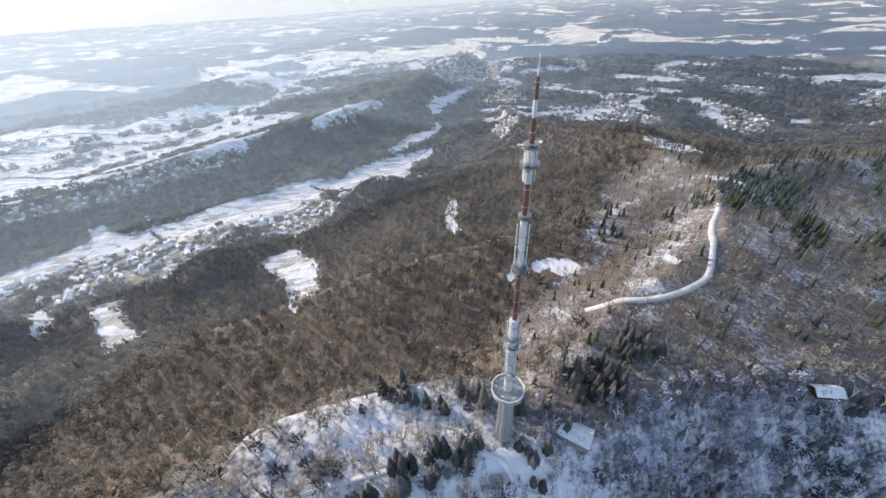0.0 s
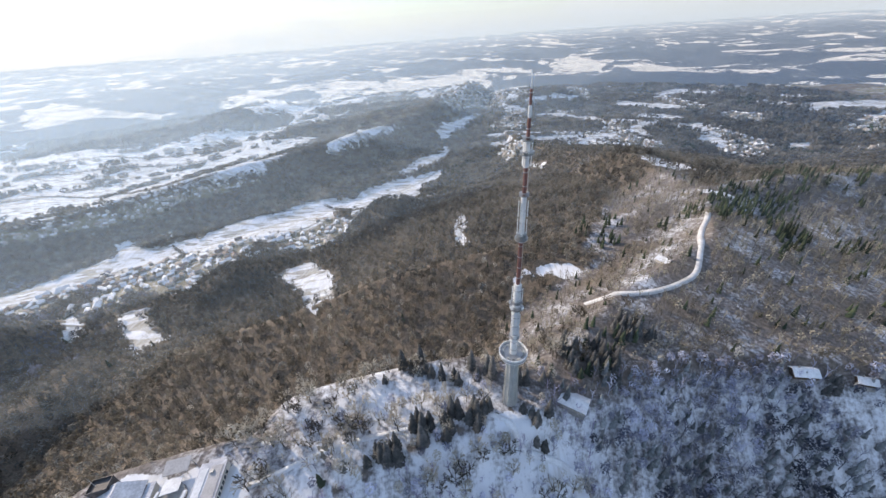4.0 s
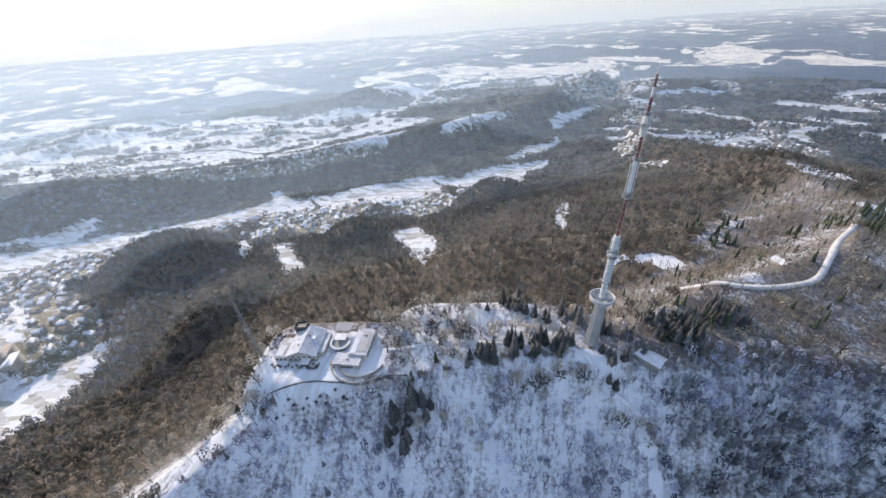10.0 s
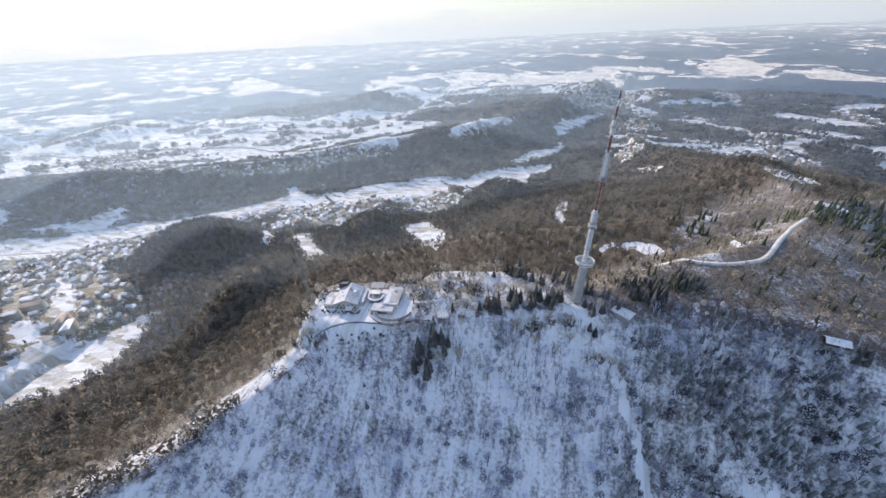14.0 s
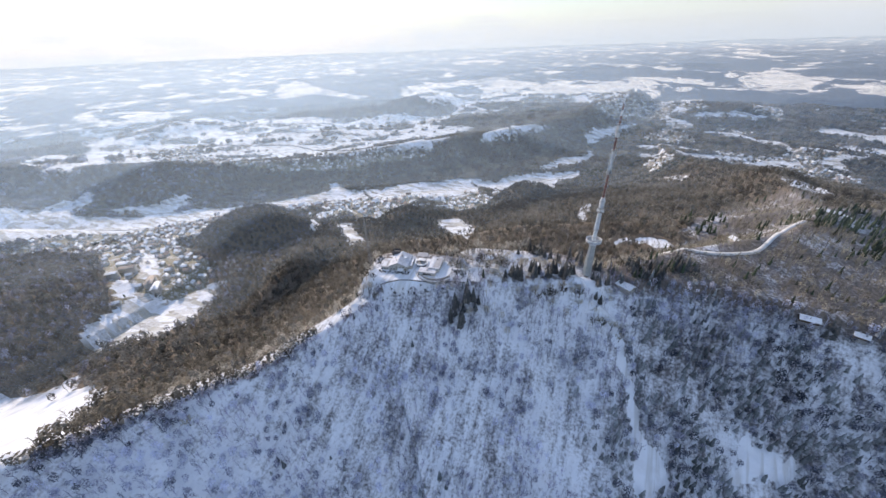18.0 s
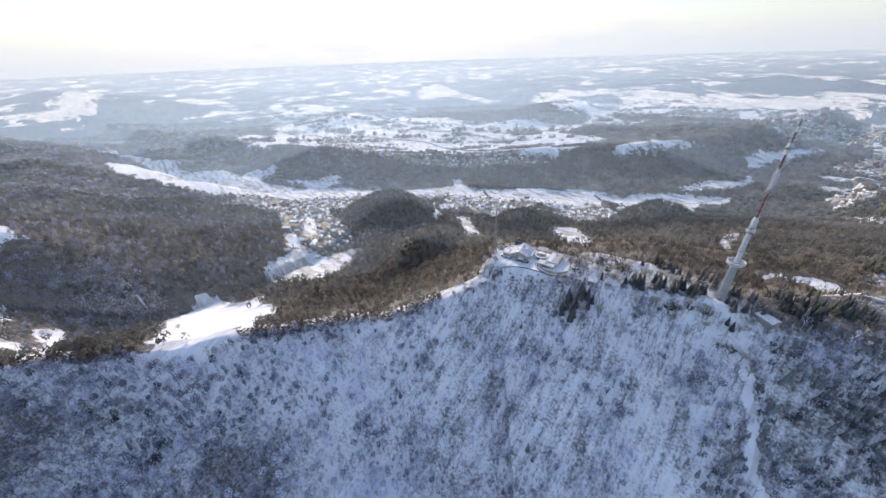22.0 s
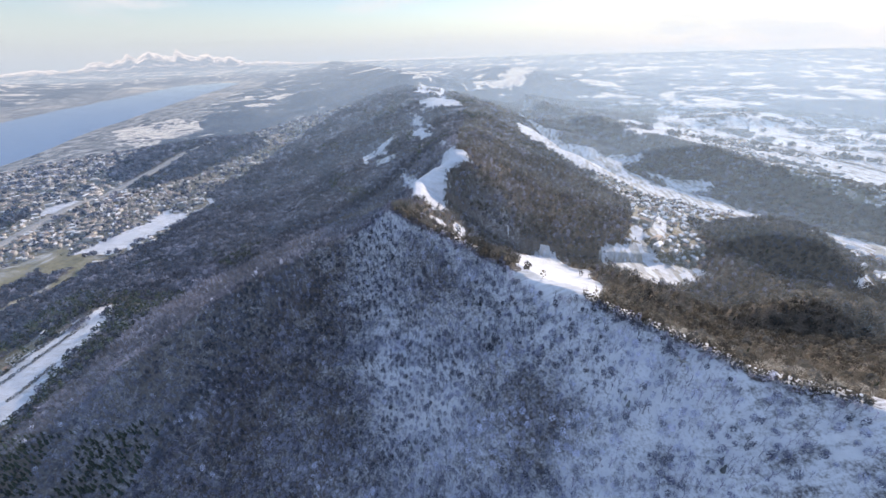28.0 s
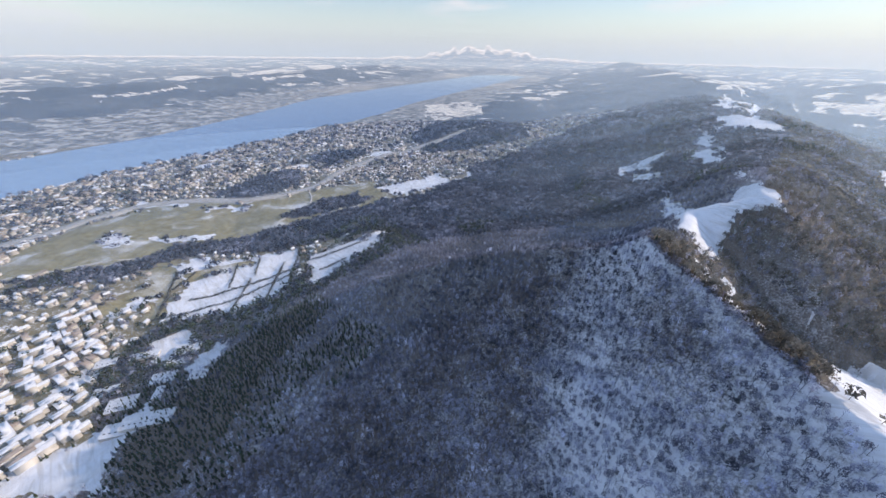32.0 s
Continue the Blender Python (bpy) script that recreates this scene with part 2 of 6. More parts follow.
        l.new(col, v.inputs["Color"])
        col = v.outputs[0]
    if tone:
        v = n.new("ShaderNodeHueSaturation")
        l.new(ramp(n, l, attribute(n, tone), 0, 1, 0.55, 1.5), v.inputs["Value"])
        l.new(col, v.inputs["Color"])
        col = v.outputs[0]
    l.new(col, p.inputs["Base Color"])
    p.inputs["Roughness"].default_value, p.inputs["Metallic"].default_value = rough, metal
    if bump:
        relief(n, l, p, g, bump, depth)
    if thin:
        tra, both = n.new("ShaderNodeBsdfTranslucent"), n.new("ShaderNodeMixShader")
        both.inputs[0].default_value = thin
        l.new(col, tra.inputs["Color"])
        l.new(p.outputs[0], both.inputs[1])
        l.new(tra.outputs[0], both.inputs[2])
        l.new(both.outputs[0], n["Material Output"].inputs["Surface"])
    return m


SNOW, SNOW2 = (0.79, 0.82, 0.88), (0.69, 0.72, 0.78)


def separate_y(n, l):
    geo, sep = n.new("ShaderNodeNewGeometry"), n.new("ShaderNodeSeparateXYZ")
    l.new(geo.outputs["Position"], sep.inputs[0])
    return sep.outputs["Y"]


def ground_material():
    """Snow, leaf litter, winter grass and built-up land, mixed by what covers each place."""
    m, n, l, p = shader("winter_ground")
    fine, mid, wide = noise_node(n, l, 0.35, 6, 0.65), noise_node(n, l, 0.055, 5, 0.6, 0.6), noise_node(n, l, 0.009, 4, 0.55, 0.4)
    snow = mix(n, l, ramp(n, l, mid, 0.35, 0.7), SNOW, SNOW2)
    litter = mix(n, l, ramp(n, l, fine, 0.35, 0.65), (0.10, 0.080, 0.064), (0.20, 0.163, 0.130))
    litter = mix(n, l, attribute(n, "frost"), litter, mix(n, l, ramp(n, l, fine, 0.35, 0.65), (0.105, 0.103, 0.115), (0.24, 0.235, 0.26)))
    dusted = math_node(n, l, "ADD", math_node(n, l, "ADD", math_node(n, l, "MULTIPLY", fine, 0.42), math_node(n, l, "MULTIPLY", mid, 0.34)), math_node(n, l, "MULTIPLY", wide, 0.24))
    shift = math_node(n, l, "ADD", dusted, math_node(n, l, "MULTIPLY", attribute(n, "frost"), 0.30))
    tilt, lay, streak = n.new("ShaderNodeTexCoord"), n.new("ShaderNodeMapping"), n.new("ShaderNodeTexNoise")
    lay.inputs["Rotation"].default_value, lay.inputs["Scale"].default_value = (0, 0, -0.42), (0.11, 0.022, 0.0)
    streak.inputs["Scale"].default_value, streak.inputs["Detail"].default_value, streak.inputs["Roughness"].default_value = 1.0, 7.0, 0.68
    l.new(tilt.outputs["Object"], lay.inputs[0])
    l.new(lay.outputs[0], streak.inputs["Vector"])
    shift = math_node(n, l, "ADD", shift, math_node(n, l, "MULTIPLY", math_node(n, l, "MULTIPLY", math_node(n, l, "SUBTRACT", streak.outputs["Fac"], 0.54), attribute(n, "frost")), ramp(n, l, separate_y(n, l), -330, -200, 0.12, 0.6)))
    floor = mix(n, l, ramp(n, l, shift, 0.60, 0.84), litter, snow)
    # open fields: snow with thin places where grass shows
    grass = mix(n, l, ramp(n, l, mid, 0.3, 0.7), (0.195, 0.175, 0.10), (0.32, 0.29, 0.185))
    thin = math_node(n, l, "ADD", math_node(n, l, "MULTIPLY", wide, 0.6), math_node(n, l, "MULTIPLY", fine, 0.4))
    field = mix(n, l, ramp(n, l, thin, 0.60, 0.72, 0, 0.75), snow, grass)
    # strips of ploughland and pasture, where the land lies low
    co, squeeze, cell = n.new("ShaderNodeTexCoord"), n.new("ShaderNodeMapping"), n.new("ShaderNodeTexVoronoi")
    squeeze.inputs["Scale"].default_value, squeeze.inputs["Rotation"].default_value = (0.0055, 0.017, 0.0), (0, 0, 0.5)
    cell.inputs["Randomness"].default_value = 0.8
    l.new(co.outputs["Object"], squeeze.inputs[0])
    l.new(squeeze.outputs[0], cell.inputs["Vector"])
    tint, spot = n.new("ShaderNodeSeparateColor"), n.new("ShaderNodeSeparateXYZ")
    l.new(cell.outputs["Color"], tint.inputs[0])
    l.new(co.outputs["Object"], spot.inputs[0])
    low = math_node(n, l, "MULTIPLY", ramp(n, l, spot.outputs["Z"], -215, -165, 1, 0), ramp(n, l, spot.outputs["Y"], -1200, -1000, 0.15, 1))
    patchy = math_node(n, l, "MULTIPLY", low, ramp(n, l, math_node(n, l, "ADD", tint.outputs[0], math_node(n, l, "SUBTRACT", fine, 0.5)), 0.40, 0.85, 0, 0.85))
    field = mix(n, l, patchy, field, mix(n, l, tint.outputs[1], (0.17, 0.15, 0.11), (0.40, 0.38, 0.31)))
    wind, drift = n.new("ShaderNodeMapping"), n.new("ShaderNodeTexNoise")
    wind.inputs["Rotation"].default_value, wind.inputs["Scale"].default_value = (0, 0, 0.9), (0.14, 0.018, 0.0)
    drift.inputs["Scale"].default_value, drift.inputs["Detail"].default_value, drift.inputs["Distortion"].default_value = 1.0, 6.0, 0.8
    l.new(co.outputs["Object"], wind.inputs[0])
    l.new(wind.outputs[0], drift.inputs["Vector"])
    field = mix(n, l, ramp(n, l, drift.outputs["Fac"], 0.46, 0.64, 0, 0.75), field, (0.56, 0.565, 0.575))
    meadow = mix(n, l, ramp(n, l, thin, 0.50, 0.66, 0, 0.8), grass, snow)
    town = mix(n, l, ramp(n, l, math_node(n, l, "ADD", math_node(n, l, "MULTIPLY", mid, 0.5), math_node(n, l, "MULTIPLY", fine, 0.5)), 0.51, 0.61), (0.19, 0.165, 0.105), snow)
    col = mix(n, l, ramp(n, l, math_node(n, l, "ADD", attribute(n, "snow"), math_node(n, l, "MULTIPLY", math_node(n, l, "SUBTRACT", fine, 0.5), 0.9)), 0.42, 0.58), floor, field)
    col = mix(n, l, ramp(n, l, attribute(n, "grass"), 0.4, 0.6), col, meadow)
    col = mix(n, l, ramp(n, l, attribute(n, "town"), 0.3, 0.7), col, town)
    l.new(col, p.inputs["Base Color"])
    p.inputs["Roughness"].default_value = 0.85
    relief(n, l, p, math_node(n, l, "ADD", fine, math_node(n, l, "MULTIPLY", mid, 3.0)), 0.5, 0.8)
    return m


def distance_material(laid=True):
    """Far land as a backdrop that glows softly, with haze mixed into its colour; the pattern lies flat on the true
    plan.
    """
    m, n, l, p = shader("far_land")
    n.remove(p)
    spot = n.new("ShaderNodeAttribute")
    spot.attribute_name = "place"

    def noise(scale, detail, rough):
        t = n.new("ShaderNodeTexNoise")
        t.inputs["Scale"].default_value, t.inputs["Detail"].default_value, t.inputs["Roughness"].default_value = scale, detail, rough
        t.inputs["Distortion"].default_value = 0.5
        l.new(spot.outputs["Vector"], t.inputs["Vector"])
        return t.outputs["Fac"]
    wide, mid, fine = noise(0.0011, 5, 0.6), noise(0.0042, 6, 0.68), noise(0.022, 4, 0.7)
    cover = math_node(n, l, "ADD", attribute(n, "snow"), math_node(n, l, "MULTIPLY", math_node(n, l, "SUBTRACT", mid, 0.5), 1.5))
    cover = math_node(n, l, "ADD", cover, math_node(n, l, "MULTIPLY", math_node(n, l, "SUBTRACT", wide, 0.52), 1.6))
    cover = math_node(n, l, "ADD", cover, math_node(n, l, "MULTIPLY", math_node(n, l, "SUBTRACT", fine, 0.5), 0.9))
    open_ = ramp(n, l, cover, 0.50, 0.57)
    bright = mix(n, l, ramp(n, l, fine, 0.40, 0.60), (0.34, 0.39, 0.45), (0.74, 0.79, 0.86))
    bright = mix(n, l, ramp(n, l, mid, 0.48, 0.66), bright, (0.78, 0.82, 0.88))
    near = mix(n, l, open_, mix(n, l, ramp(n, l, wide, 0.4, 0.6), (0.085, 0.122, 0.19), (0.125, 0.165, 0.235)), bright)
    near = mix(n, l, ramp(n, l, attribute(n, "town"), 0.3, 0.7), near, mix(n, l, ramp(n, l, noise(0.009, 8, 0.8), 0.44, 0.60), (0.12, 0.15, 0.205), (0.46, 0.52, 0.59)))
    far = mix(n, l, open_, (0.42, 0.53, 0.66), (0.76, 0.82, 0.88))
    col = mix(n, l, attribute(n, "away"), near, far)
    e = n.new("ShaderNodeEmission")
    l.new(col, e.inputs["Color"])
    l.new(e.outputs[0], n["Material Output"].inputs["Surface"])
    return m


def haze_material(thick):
    """See-through sheet that imitates haze: lets nearly all light through and scatters a little of it."""
    m, n, l, p = shader("imitated_haze")
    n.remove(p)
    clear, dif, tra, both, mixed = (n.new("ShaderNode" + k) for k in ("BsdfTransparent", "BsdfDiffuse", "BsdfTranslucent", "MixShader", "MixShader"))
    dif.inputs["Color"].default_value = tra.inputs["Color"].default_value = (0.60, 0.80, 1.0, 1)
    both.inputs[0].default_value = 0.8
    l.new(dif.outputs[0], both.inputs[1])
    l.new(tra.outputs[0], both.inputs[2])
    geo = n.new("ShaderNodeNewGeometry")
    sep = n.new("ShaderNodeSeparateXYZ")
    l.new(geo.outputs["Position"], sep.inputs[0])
    # Sheets are denser sunward, so that the imitated haze looks brighter there.
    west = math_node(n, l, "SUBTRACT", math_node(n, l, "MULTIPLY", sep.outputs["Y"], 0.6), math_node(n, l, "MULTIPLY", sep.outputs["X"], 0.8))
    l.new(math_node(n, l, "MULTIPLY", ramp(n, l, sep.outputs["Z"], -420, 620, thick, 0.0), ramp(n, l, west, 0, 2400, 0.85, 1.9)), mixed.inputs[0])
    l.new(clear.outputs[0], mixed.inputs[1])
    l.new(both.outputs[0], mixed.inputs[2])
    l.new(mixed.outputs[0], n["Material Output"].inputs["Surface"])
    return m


GROUND, FARLAND = ground_material(), distance_material()
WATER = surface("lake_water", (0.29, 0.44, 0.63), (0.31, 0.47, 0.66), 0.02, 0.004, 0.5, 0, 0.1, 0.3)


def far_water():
    """The lake's far reaches as glowing backdrop, with the pale air before them mixed into the colour."""
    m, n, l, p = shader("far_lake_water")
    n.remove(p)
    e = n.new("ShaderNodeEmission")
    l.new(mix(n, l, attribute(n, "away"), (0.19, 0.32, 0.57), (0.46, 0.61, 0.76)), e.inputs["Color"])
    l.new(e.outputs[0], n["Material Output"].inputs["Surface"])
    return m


FAR_WATER = far_water()


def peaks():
    """Far mountains as glowing backdrop: rock and snow, with the air's blue painted into both."""
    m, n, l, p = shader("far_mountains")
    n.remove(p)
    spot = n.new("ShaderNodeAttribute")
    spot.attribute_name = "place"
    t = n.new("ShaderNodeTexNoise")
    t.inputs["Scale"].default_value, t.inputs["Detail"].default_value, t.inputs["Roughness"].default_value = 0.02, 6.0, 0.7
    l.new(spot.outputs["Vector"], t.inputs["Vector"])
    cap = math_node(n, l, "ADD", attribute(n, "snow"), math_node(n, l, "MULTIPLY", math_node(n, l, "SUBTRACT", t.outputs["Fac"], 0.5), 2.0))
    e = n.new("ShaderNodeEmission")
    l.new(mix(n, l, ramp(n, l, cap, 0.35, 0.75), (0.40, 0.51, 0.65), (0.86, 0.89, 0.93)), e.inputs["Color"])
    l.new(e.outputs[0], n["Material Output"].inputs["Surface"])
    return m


PEAKS = peaks()
BARK = surface("dark_bark", (0.05, 0.042, 0.036), (0.11, 0.09, 0.075), 2.0, 0.3, 0.9)
TWIG_BROWN = surface("brown_twigs", (0.134, 0.120, 0.098), (0.246, 0.224, 0.188), 0.30, 0.012, 0.9, bump=0, tone="tone", thin=0.5)
# Frosted, dusted and brush twigs: the shaded slope's blue is tinted into their colours.
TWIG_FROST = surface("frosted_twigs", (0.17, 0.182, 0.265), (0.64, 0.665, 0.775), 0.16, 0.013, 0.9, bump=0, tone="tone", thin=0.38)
TWIG_SHADE = surface("frosted_shade_tinted_twigs", (0.125, 0.135, 0.185), (0.355, 0.37, 0.46), 0.25, 0.012, 0.9, bump=0, tone="tone", thin=0.38)
# Shade painted as colour: a darker, bluer copy for woods facing off the sun.
TWIG_DEEP_SHADE = surface("shade_dark_twigs", (0.055, 0.063, 0.09), (0.155, 0.17, 0.225), 0.25, 0.012, 0.9, bump=0, tone="tone", thin=0.38)
TWIG_BRUSH = surface("purple_brush", (0.175, 0.168, 0.25), (0.37, 0.352, 0.475), 0.30, 0.015, 0.9, bump=0, tone="tone", thin=0.38)
TWIG_PALE = surface("rimed_twigs", (0.36, 0.325, 0.27), (0.66, 0.62, 0.55), 0.5, 0.05, 0.9, bump=0, thin=0.38)
NEEDLES = surface("spruce_needles", (0.020, 0.034, 0.020), (0.055, 0.075, 0.042), 0.5, 0.02, 0.85, bump=0, tone="tone")
NEEDLE2 = surface("dark_needles", (0.043, 0.048, 0.049), (0.142, 0.138, 0.136), 0.9, 0.2, 0.85, bump=0.3, depth=0.2, per_object=0.3)
ROOF_SNOW = surface("snowy_roof", (0.80, 0.82, 0.86), (0.62, 0.63, 0.66), 0.8, 0.15, 0.8, per_object=0.08)
ROOF_TILE = surface("brown_roof", (0.16, 0.10, 0.075), (0.30, 0.24, 0.21), 1.4, 0.2, 0.85, per_object=0.3)
# Roof snow greyed in its colour, to look shaded on the summit buildings.
ROOF_SHADE_SNOW = surface("shade_grey_snow_roof", (0.40, 0.41, 0.45), (0.64, 0.65, 0.70), 0.9, 0.16, 0.8)
PLASTER = surface("pale_plaster", (0.52, 0.48, 0.42), (0.66, 0.62, 0.56), 1.5, 0.2, 0.85, per_object=0.25)
CONCRETE = surface("weathered_concrete", (0.36, 0.37, 0.36), (0.50, 0.50, 0.48), 1.2, 0.12, 0.8)
TWIG_SCRUB = surface("pale_scrub", (0.29, 0.26, 0.20), (0.42, 0.38, 0.305), 0.35, 0.03, 0.9, bump=0, tone="tone", thin=0.38)
MAST_RED = surface("faded_red_paint", (0.16, 0.068, 0.058), (0.23, 0.105, 0.090), 1.2, 0.2, 0.55)
MAST_WHITE = surface("white_mast_paint", (0.62, 0.63, 0.64), (0.76, 0.77, 0.77), 1.0, 0.15, 0.5)
STEEL = surface("galvanised_steel", (0.30, 0.31, 0.32), (0.45, 0.46, 0.47), 2.0, 0.3, 0.45, 0.7)
DULL_STEEL = surface("dull_zinc_steel", (0.20, 0.195, 0.185), (0.30, 0.29, 0.28), 2.0, 0.3, 0.8)
DARK_STEEL = surface("dark_steel", (0.05, 0.05, 0.055), (0.10, 0.10, 0.11), 2.0, 0.3, 0.5, 0.4)
TIMBER = surface("dark_timber", (0.07, 0.045, 0.03), (0.14, 0.09, 0.06), 2.5, 0.4, 0.8)
STONE = surface("grey_terrace_stone", (0.26, 0.25, 0.24), (0.40, 0.39, 0.38), 1.5, 0.2, 0.85)
ROCK = surface("wet_rock", (0.07, 0.065, 0.06), (0.22, 0.21, 0.20), 0.5, 0.08, 0.85, bump=0.8, depth=0.6)
GLASS = surface("dark_window_glass", (0.03, 0.04, 0.05), (0.06, 0.07, 0.09), 1.0, 0.2, 0.12, bump=0)
ASPHALT = surface("salted_asphalt", (0.38, 0.36, 0.33), (0.50, 0.48, 0.45), 0.6, 0.05, 0.85)
TARP = surface("grey_awning", (0.34, 0.33, 0.34), (0.46, 0.45, 0.46), 1.0, 0.2, 0.7)
TWIG_DARK = surface("grey_mixed_wood", (0.104, 0.106, 0.100), (0.212, 0.207, 0.195), 0.30, 0.012, 0.9, bump=0, tone="tone", thin=0.5)
LANE_SNOW = surface("driven_snow", (0.46, 0.45, 0.44), (0.66, 0.66, 0.67), 0.5, 0.08, 0.85)
NEEDLE_FROST = surface("frosted_needles", (0.085, 0.100, 0.102), (0.27, 0.29, 0.31), 0.35, 0.02, 0.85, bump=0, tone="tone")

# ---- what covers the land ----
COVER = []


def patch(kind, *corners):
    COVER.append((kind, corners))


patch('snow', (-1722, 242), (-1579, 301), (-1507, 382), (-1402, 320), (-1541, 241), (-1684, 223))
patch('snow', (-1463, 417), (-1279, 546), (-1079, 674), (-1023, 639), (-1124, 523), (-1368, 407))
patch('snow', (-820, 787), (-628, 943), (-432, 1054), (-384, 924), (-550, 773), (-745, 711))
patch('snow', (-409, 1056), (-262, 1245), (-10, 1431), (-32, 1279), (-147, 1086), (-289, 994))
patch('snow', (-435, 517), (-349, 561), (-258, 449), (-212, 212), (-331, 423))
patch('snow', (-14, 447), (2, 555), (18, 519), (5, 443), (14, 389), (-9, 396))
patch('snow', (-725, 427), (-660, 431), (-567, 334), (-513, 303), (-550, 270), (-630, 336))
patch('snow', (-866, 453), (-826, 448), (-734, 365), (-725, 329))
patch('snow', (-1269, 154), (-1203, 173), (-1083, 87), (-1054, 33))
patch('snow', (-1800, 337), (-1633, 538), (-1607, 538), (-1603, 429), (-1690, 314))
patch('snow', (-1083, 829), (-1058, 871), (-919, 778), (-960, 734))
patch('snow', (-969, 900), (-923, 913), (-883, 829))
patch('snow', (-3673, 1180), (-3858, 1714), (-3370, 1835), (-3214, 1214))
patch('snow', (-359, 1340), (-312, 1382), (-282, 1287), (-356, 1263))
patch('snow', (-1304, -774), (-925, -583), (-1104, -591), (-970, -503), (-956, -498), (-913, -556), (-868, -563), (-793, -554), (-761, -592), (-773, -627))
patch('snow', (-709, -586), (-753, -558), (-512, -478), (-522, -512))
patch('snow', (-705, -401), (-769, -338), (-765, -305), (-695, -277), (-675, -236), (-549, -312), (-479, -287), (-380, -341), (-391, -367), (-435, -417), (-449, -425))
patch('snow', (-805, -189), (-876, -47), (-842, -7), (-782, 75), (-690, -89), (-747, -93), (-782, -109), (-788, -188))
patch('snow', (-885, -61), (-1219, 150), (-1214, 199), (-918, 38))
patch('snow', (-2166, -298), (-2249, -147), (-2167, 179), (-1719, 292), (-1451, 416), (-1420, 305), (-1530, 149), (-1554, -35), (-1667, -183))
patch('snow', (-1422, 399), (-1046, 678), (-976, 607), (-1168, 505))
patch('snow', (-798, 788), (-620, 950), (-449, 922), (-422, 834), (-552, 744), (-699, 689))
patch('snow', (-3421, -1066), (-3467, -978), (-3042, -762), (-2372, -559), (-2551, -649), (-2969, -829))
patch('snow', (-5244, -1442), (-3256, -751), (-3745, -959))
patch('snow', (-6124, -1561), (-4868, -1066), (-4706, -1057), (-5658, -1430))
patch('snow', (-2600, -1010), (-2252, -806), (-2191, -804), (-1602, -635), (-2448, -958))
patch('snow', (-3977, -115), (-3525, 11), (-2954, -160))
patch('snow', (-2907, 91), (-2712, 156), (-2477, 94))
patch('snow', (-2618, 420), (-2984, 807), (-2228, 523), (-2249, 370))
patch('snow', (-1755, 343), (-1586, 566), (-1543, 506), (-1541, 370))
patch('snow', (-6122, 823), (-6587, 1590), (-5576, 1450), (-5331, 1018))
patch('snow', (-2097, 230), (-1962, 365), (-1877, 327), (-1893, 228))
patch('snow', (-6775, -292), (-8215, 417), (-6970, 363), (-4841, -107))
patch('snow', (-1908, -344), (-1724, -277), (-1659, -276), (-1786, -324))
patch('snow', (-2029, -1086), (-2176, -970), (-2024, -952), (-1914, -1018))
patch('snow', (-761, -534), (-784, -511), (-524, -496), (-529, -521))
patch('snow', (-806, -428), (-792, -399), (-782, -378), (-796, -411))
patch('snow', (-3639, -13010), (-5564, -15537), (-8381, -15566), (-4362, -11926))
patch('snow', (-2895, -3611), (-3647, -3771), (-4317, -4043), (-3637, -3474), (-2743, -3270))
patch('wood', (-1974, -2752), (-2888, -3244), (-3446, -3062), (-3218, -2739), (-2420, -2281), (-2090, -2474))
patch('snow', (2, -23), (15, -20), (46, -35), (69, -77), (82, -102), (100, -131), (88, -138), (73, -106), (59, -81), (38, -41))
patch('snow', (154, -107), (173, -67), (197, -74), (213, -84))
patch('snow', (-12, -11), (-4, -7), (4, -16), (27, -21), (17, -21), (-4, -20))
patch("snow", (-238, -46), (-240, -88), (-205, -87), (-170, -78), (-142, -62), (-150, -36), (-195, -28), (-230, -34))
patch("snow", (-222, -95), (-238, -104), (-296, -192), (-287, -200))
# fields, woods and villages on the plateau beyond the valley and behind the mast
patch('snow', (-2958, 1603), (-2631, 2203), (-1113, 2081), (-637, 1517), (-775, 1238), (-1044, 1044), (-1307, 889), (-1449, 794), (-1958, 910), (-2593, 1282))
patch('snow', (-3336, 1010), (-3331, 1177), (-3397, 1444), (-2752, 1402), (-2535, 1208), (-2764, 1045), (-2942, 825))
patch('town', (-2399, 916), (-1449, 794), (-1117, 977), (-876, 1149), (-748, 1240), (-1010, 974), (-1526, 721), (-1892, 642))
patch('wood', (-2663, 2087), (-3061, 2732), (-3719, 3947), (-3565, 4787), (-2311, 3836), (-1443, 2626), (-1137, 2746), (-1091, 2479), (-1643, 2212), (-1957, 2074))
patch('snow', (-4392, 3875), (-4855, 4835), (-4024, 4333), (-2396, 3342), (-2463, 3119), (-3420, 3590), (-3380, 3002))
patch('snow', (-2311, 3836), (-2338, 4555), (-1638, 5023), (-653, 4556), (-406, 4126), (-663, 3100), (-1293, 2754))
patch('wood', (-1988, 4119), (-1410, 4247), (-1230, 4006), (-1599, 3865))
patch('wood', (-616, 1453), (-721, 2155), (-652, 3037), (-171, 3180), (172, 2579), (227, 2455), (-28, 2050), (-91, 1700), (-226, 1352), (-453, 1174), (-676, 1058), (-762, 1202))
patch('snow', (-560, 1463), (-485, 1956), (-295, 1822), (-189, 1902), (-341, 1716), (-486, 1522))
patch('snow', (-685, 4294), (-293, 5390), (429, 5146), (814, 4626), (692, 4297), (278, 3129), (-29, 3099), (-526, 3590))
patch('wood', (236, 3895), (483, 4223), (533, 3878), (275, 3033))
patch('town', (-78, 3223), (278, 3129), (758, 3853), (534, 2757), (252, 2570), (10, 2401))
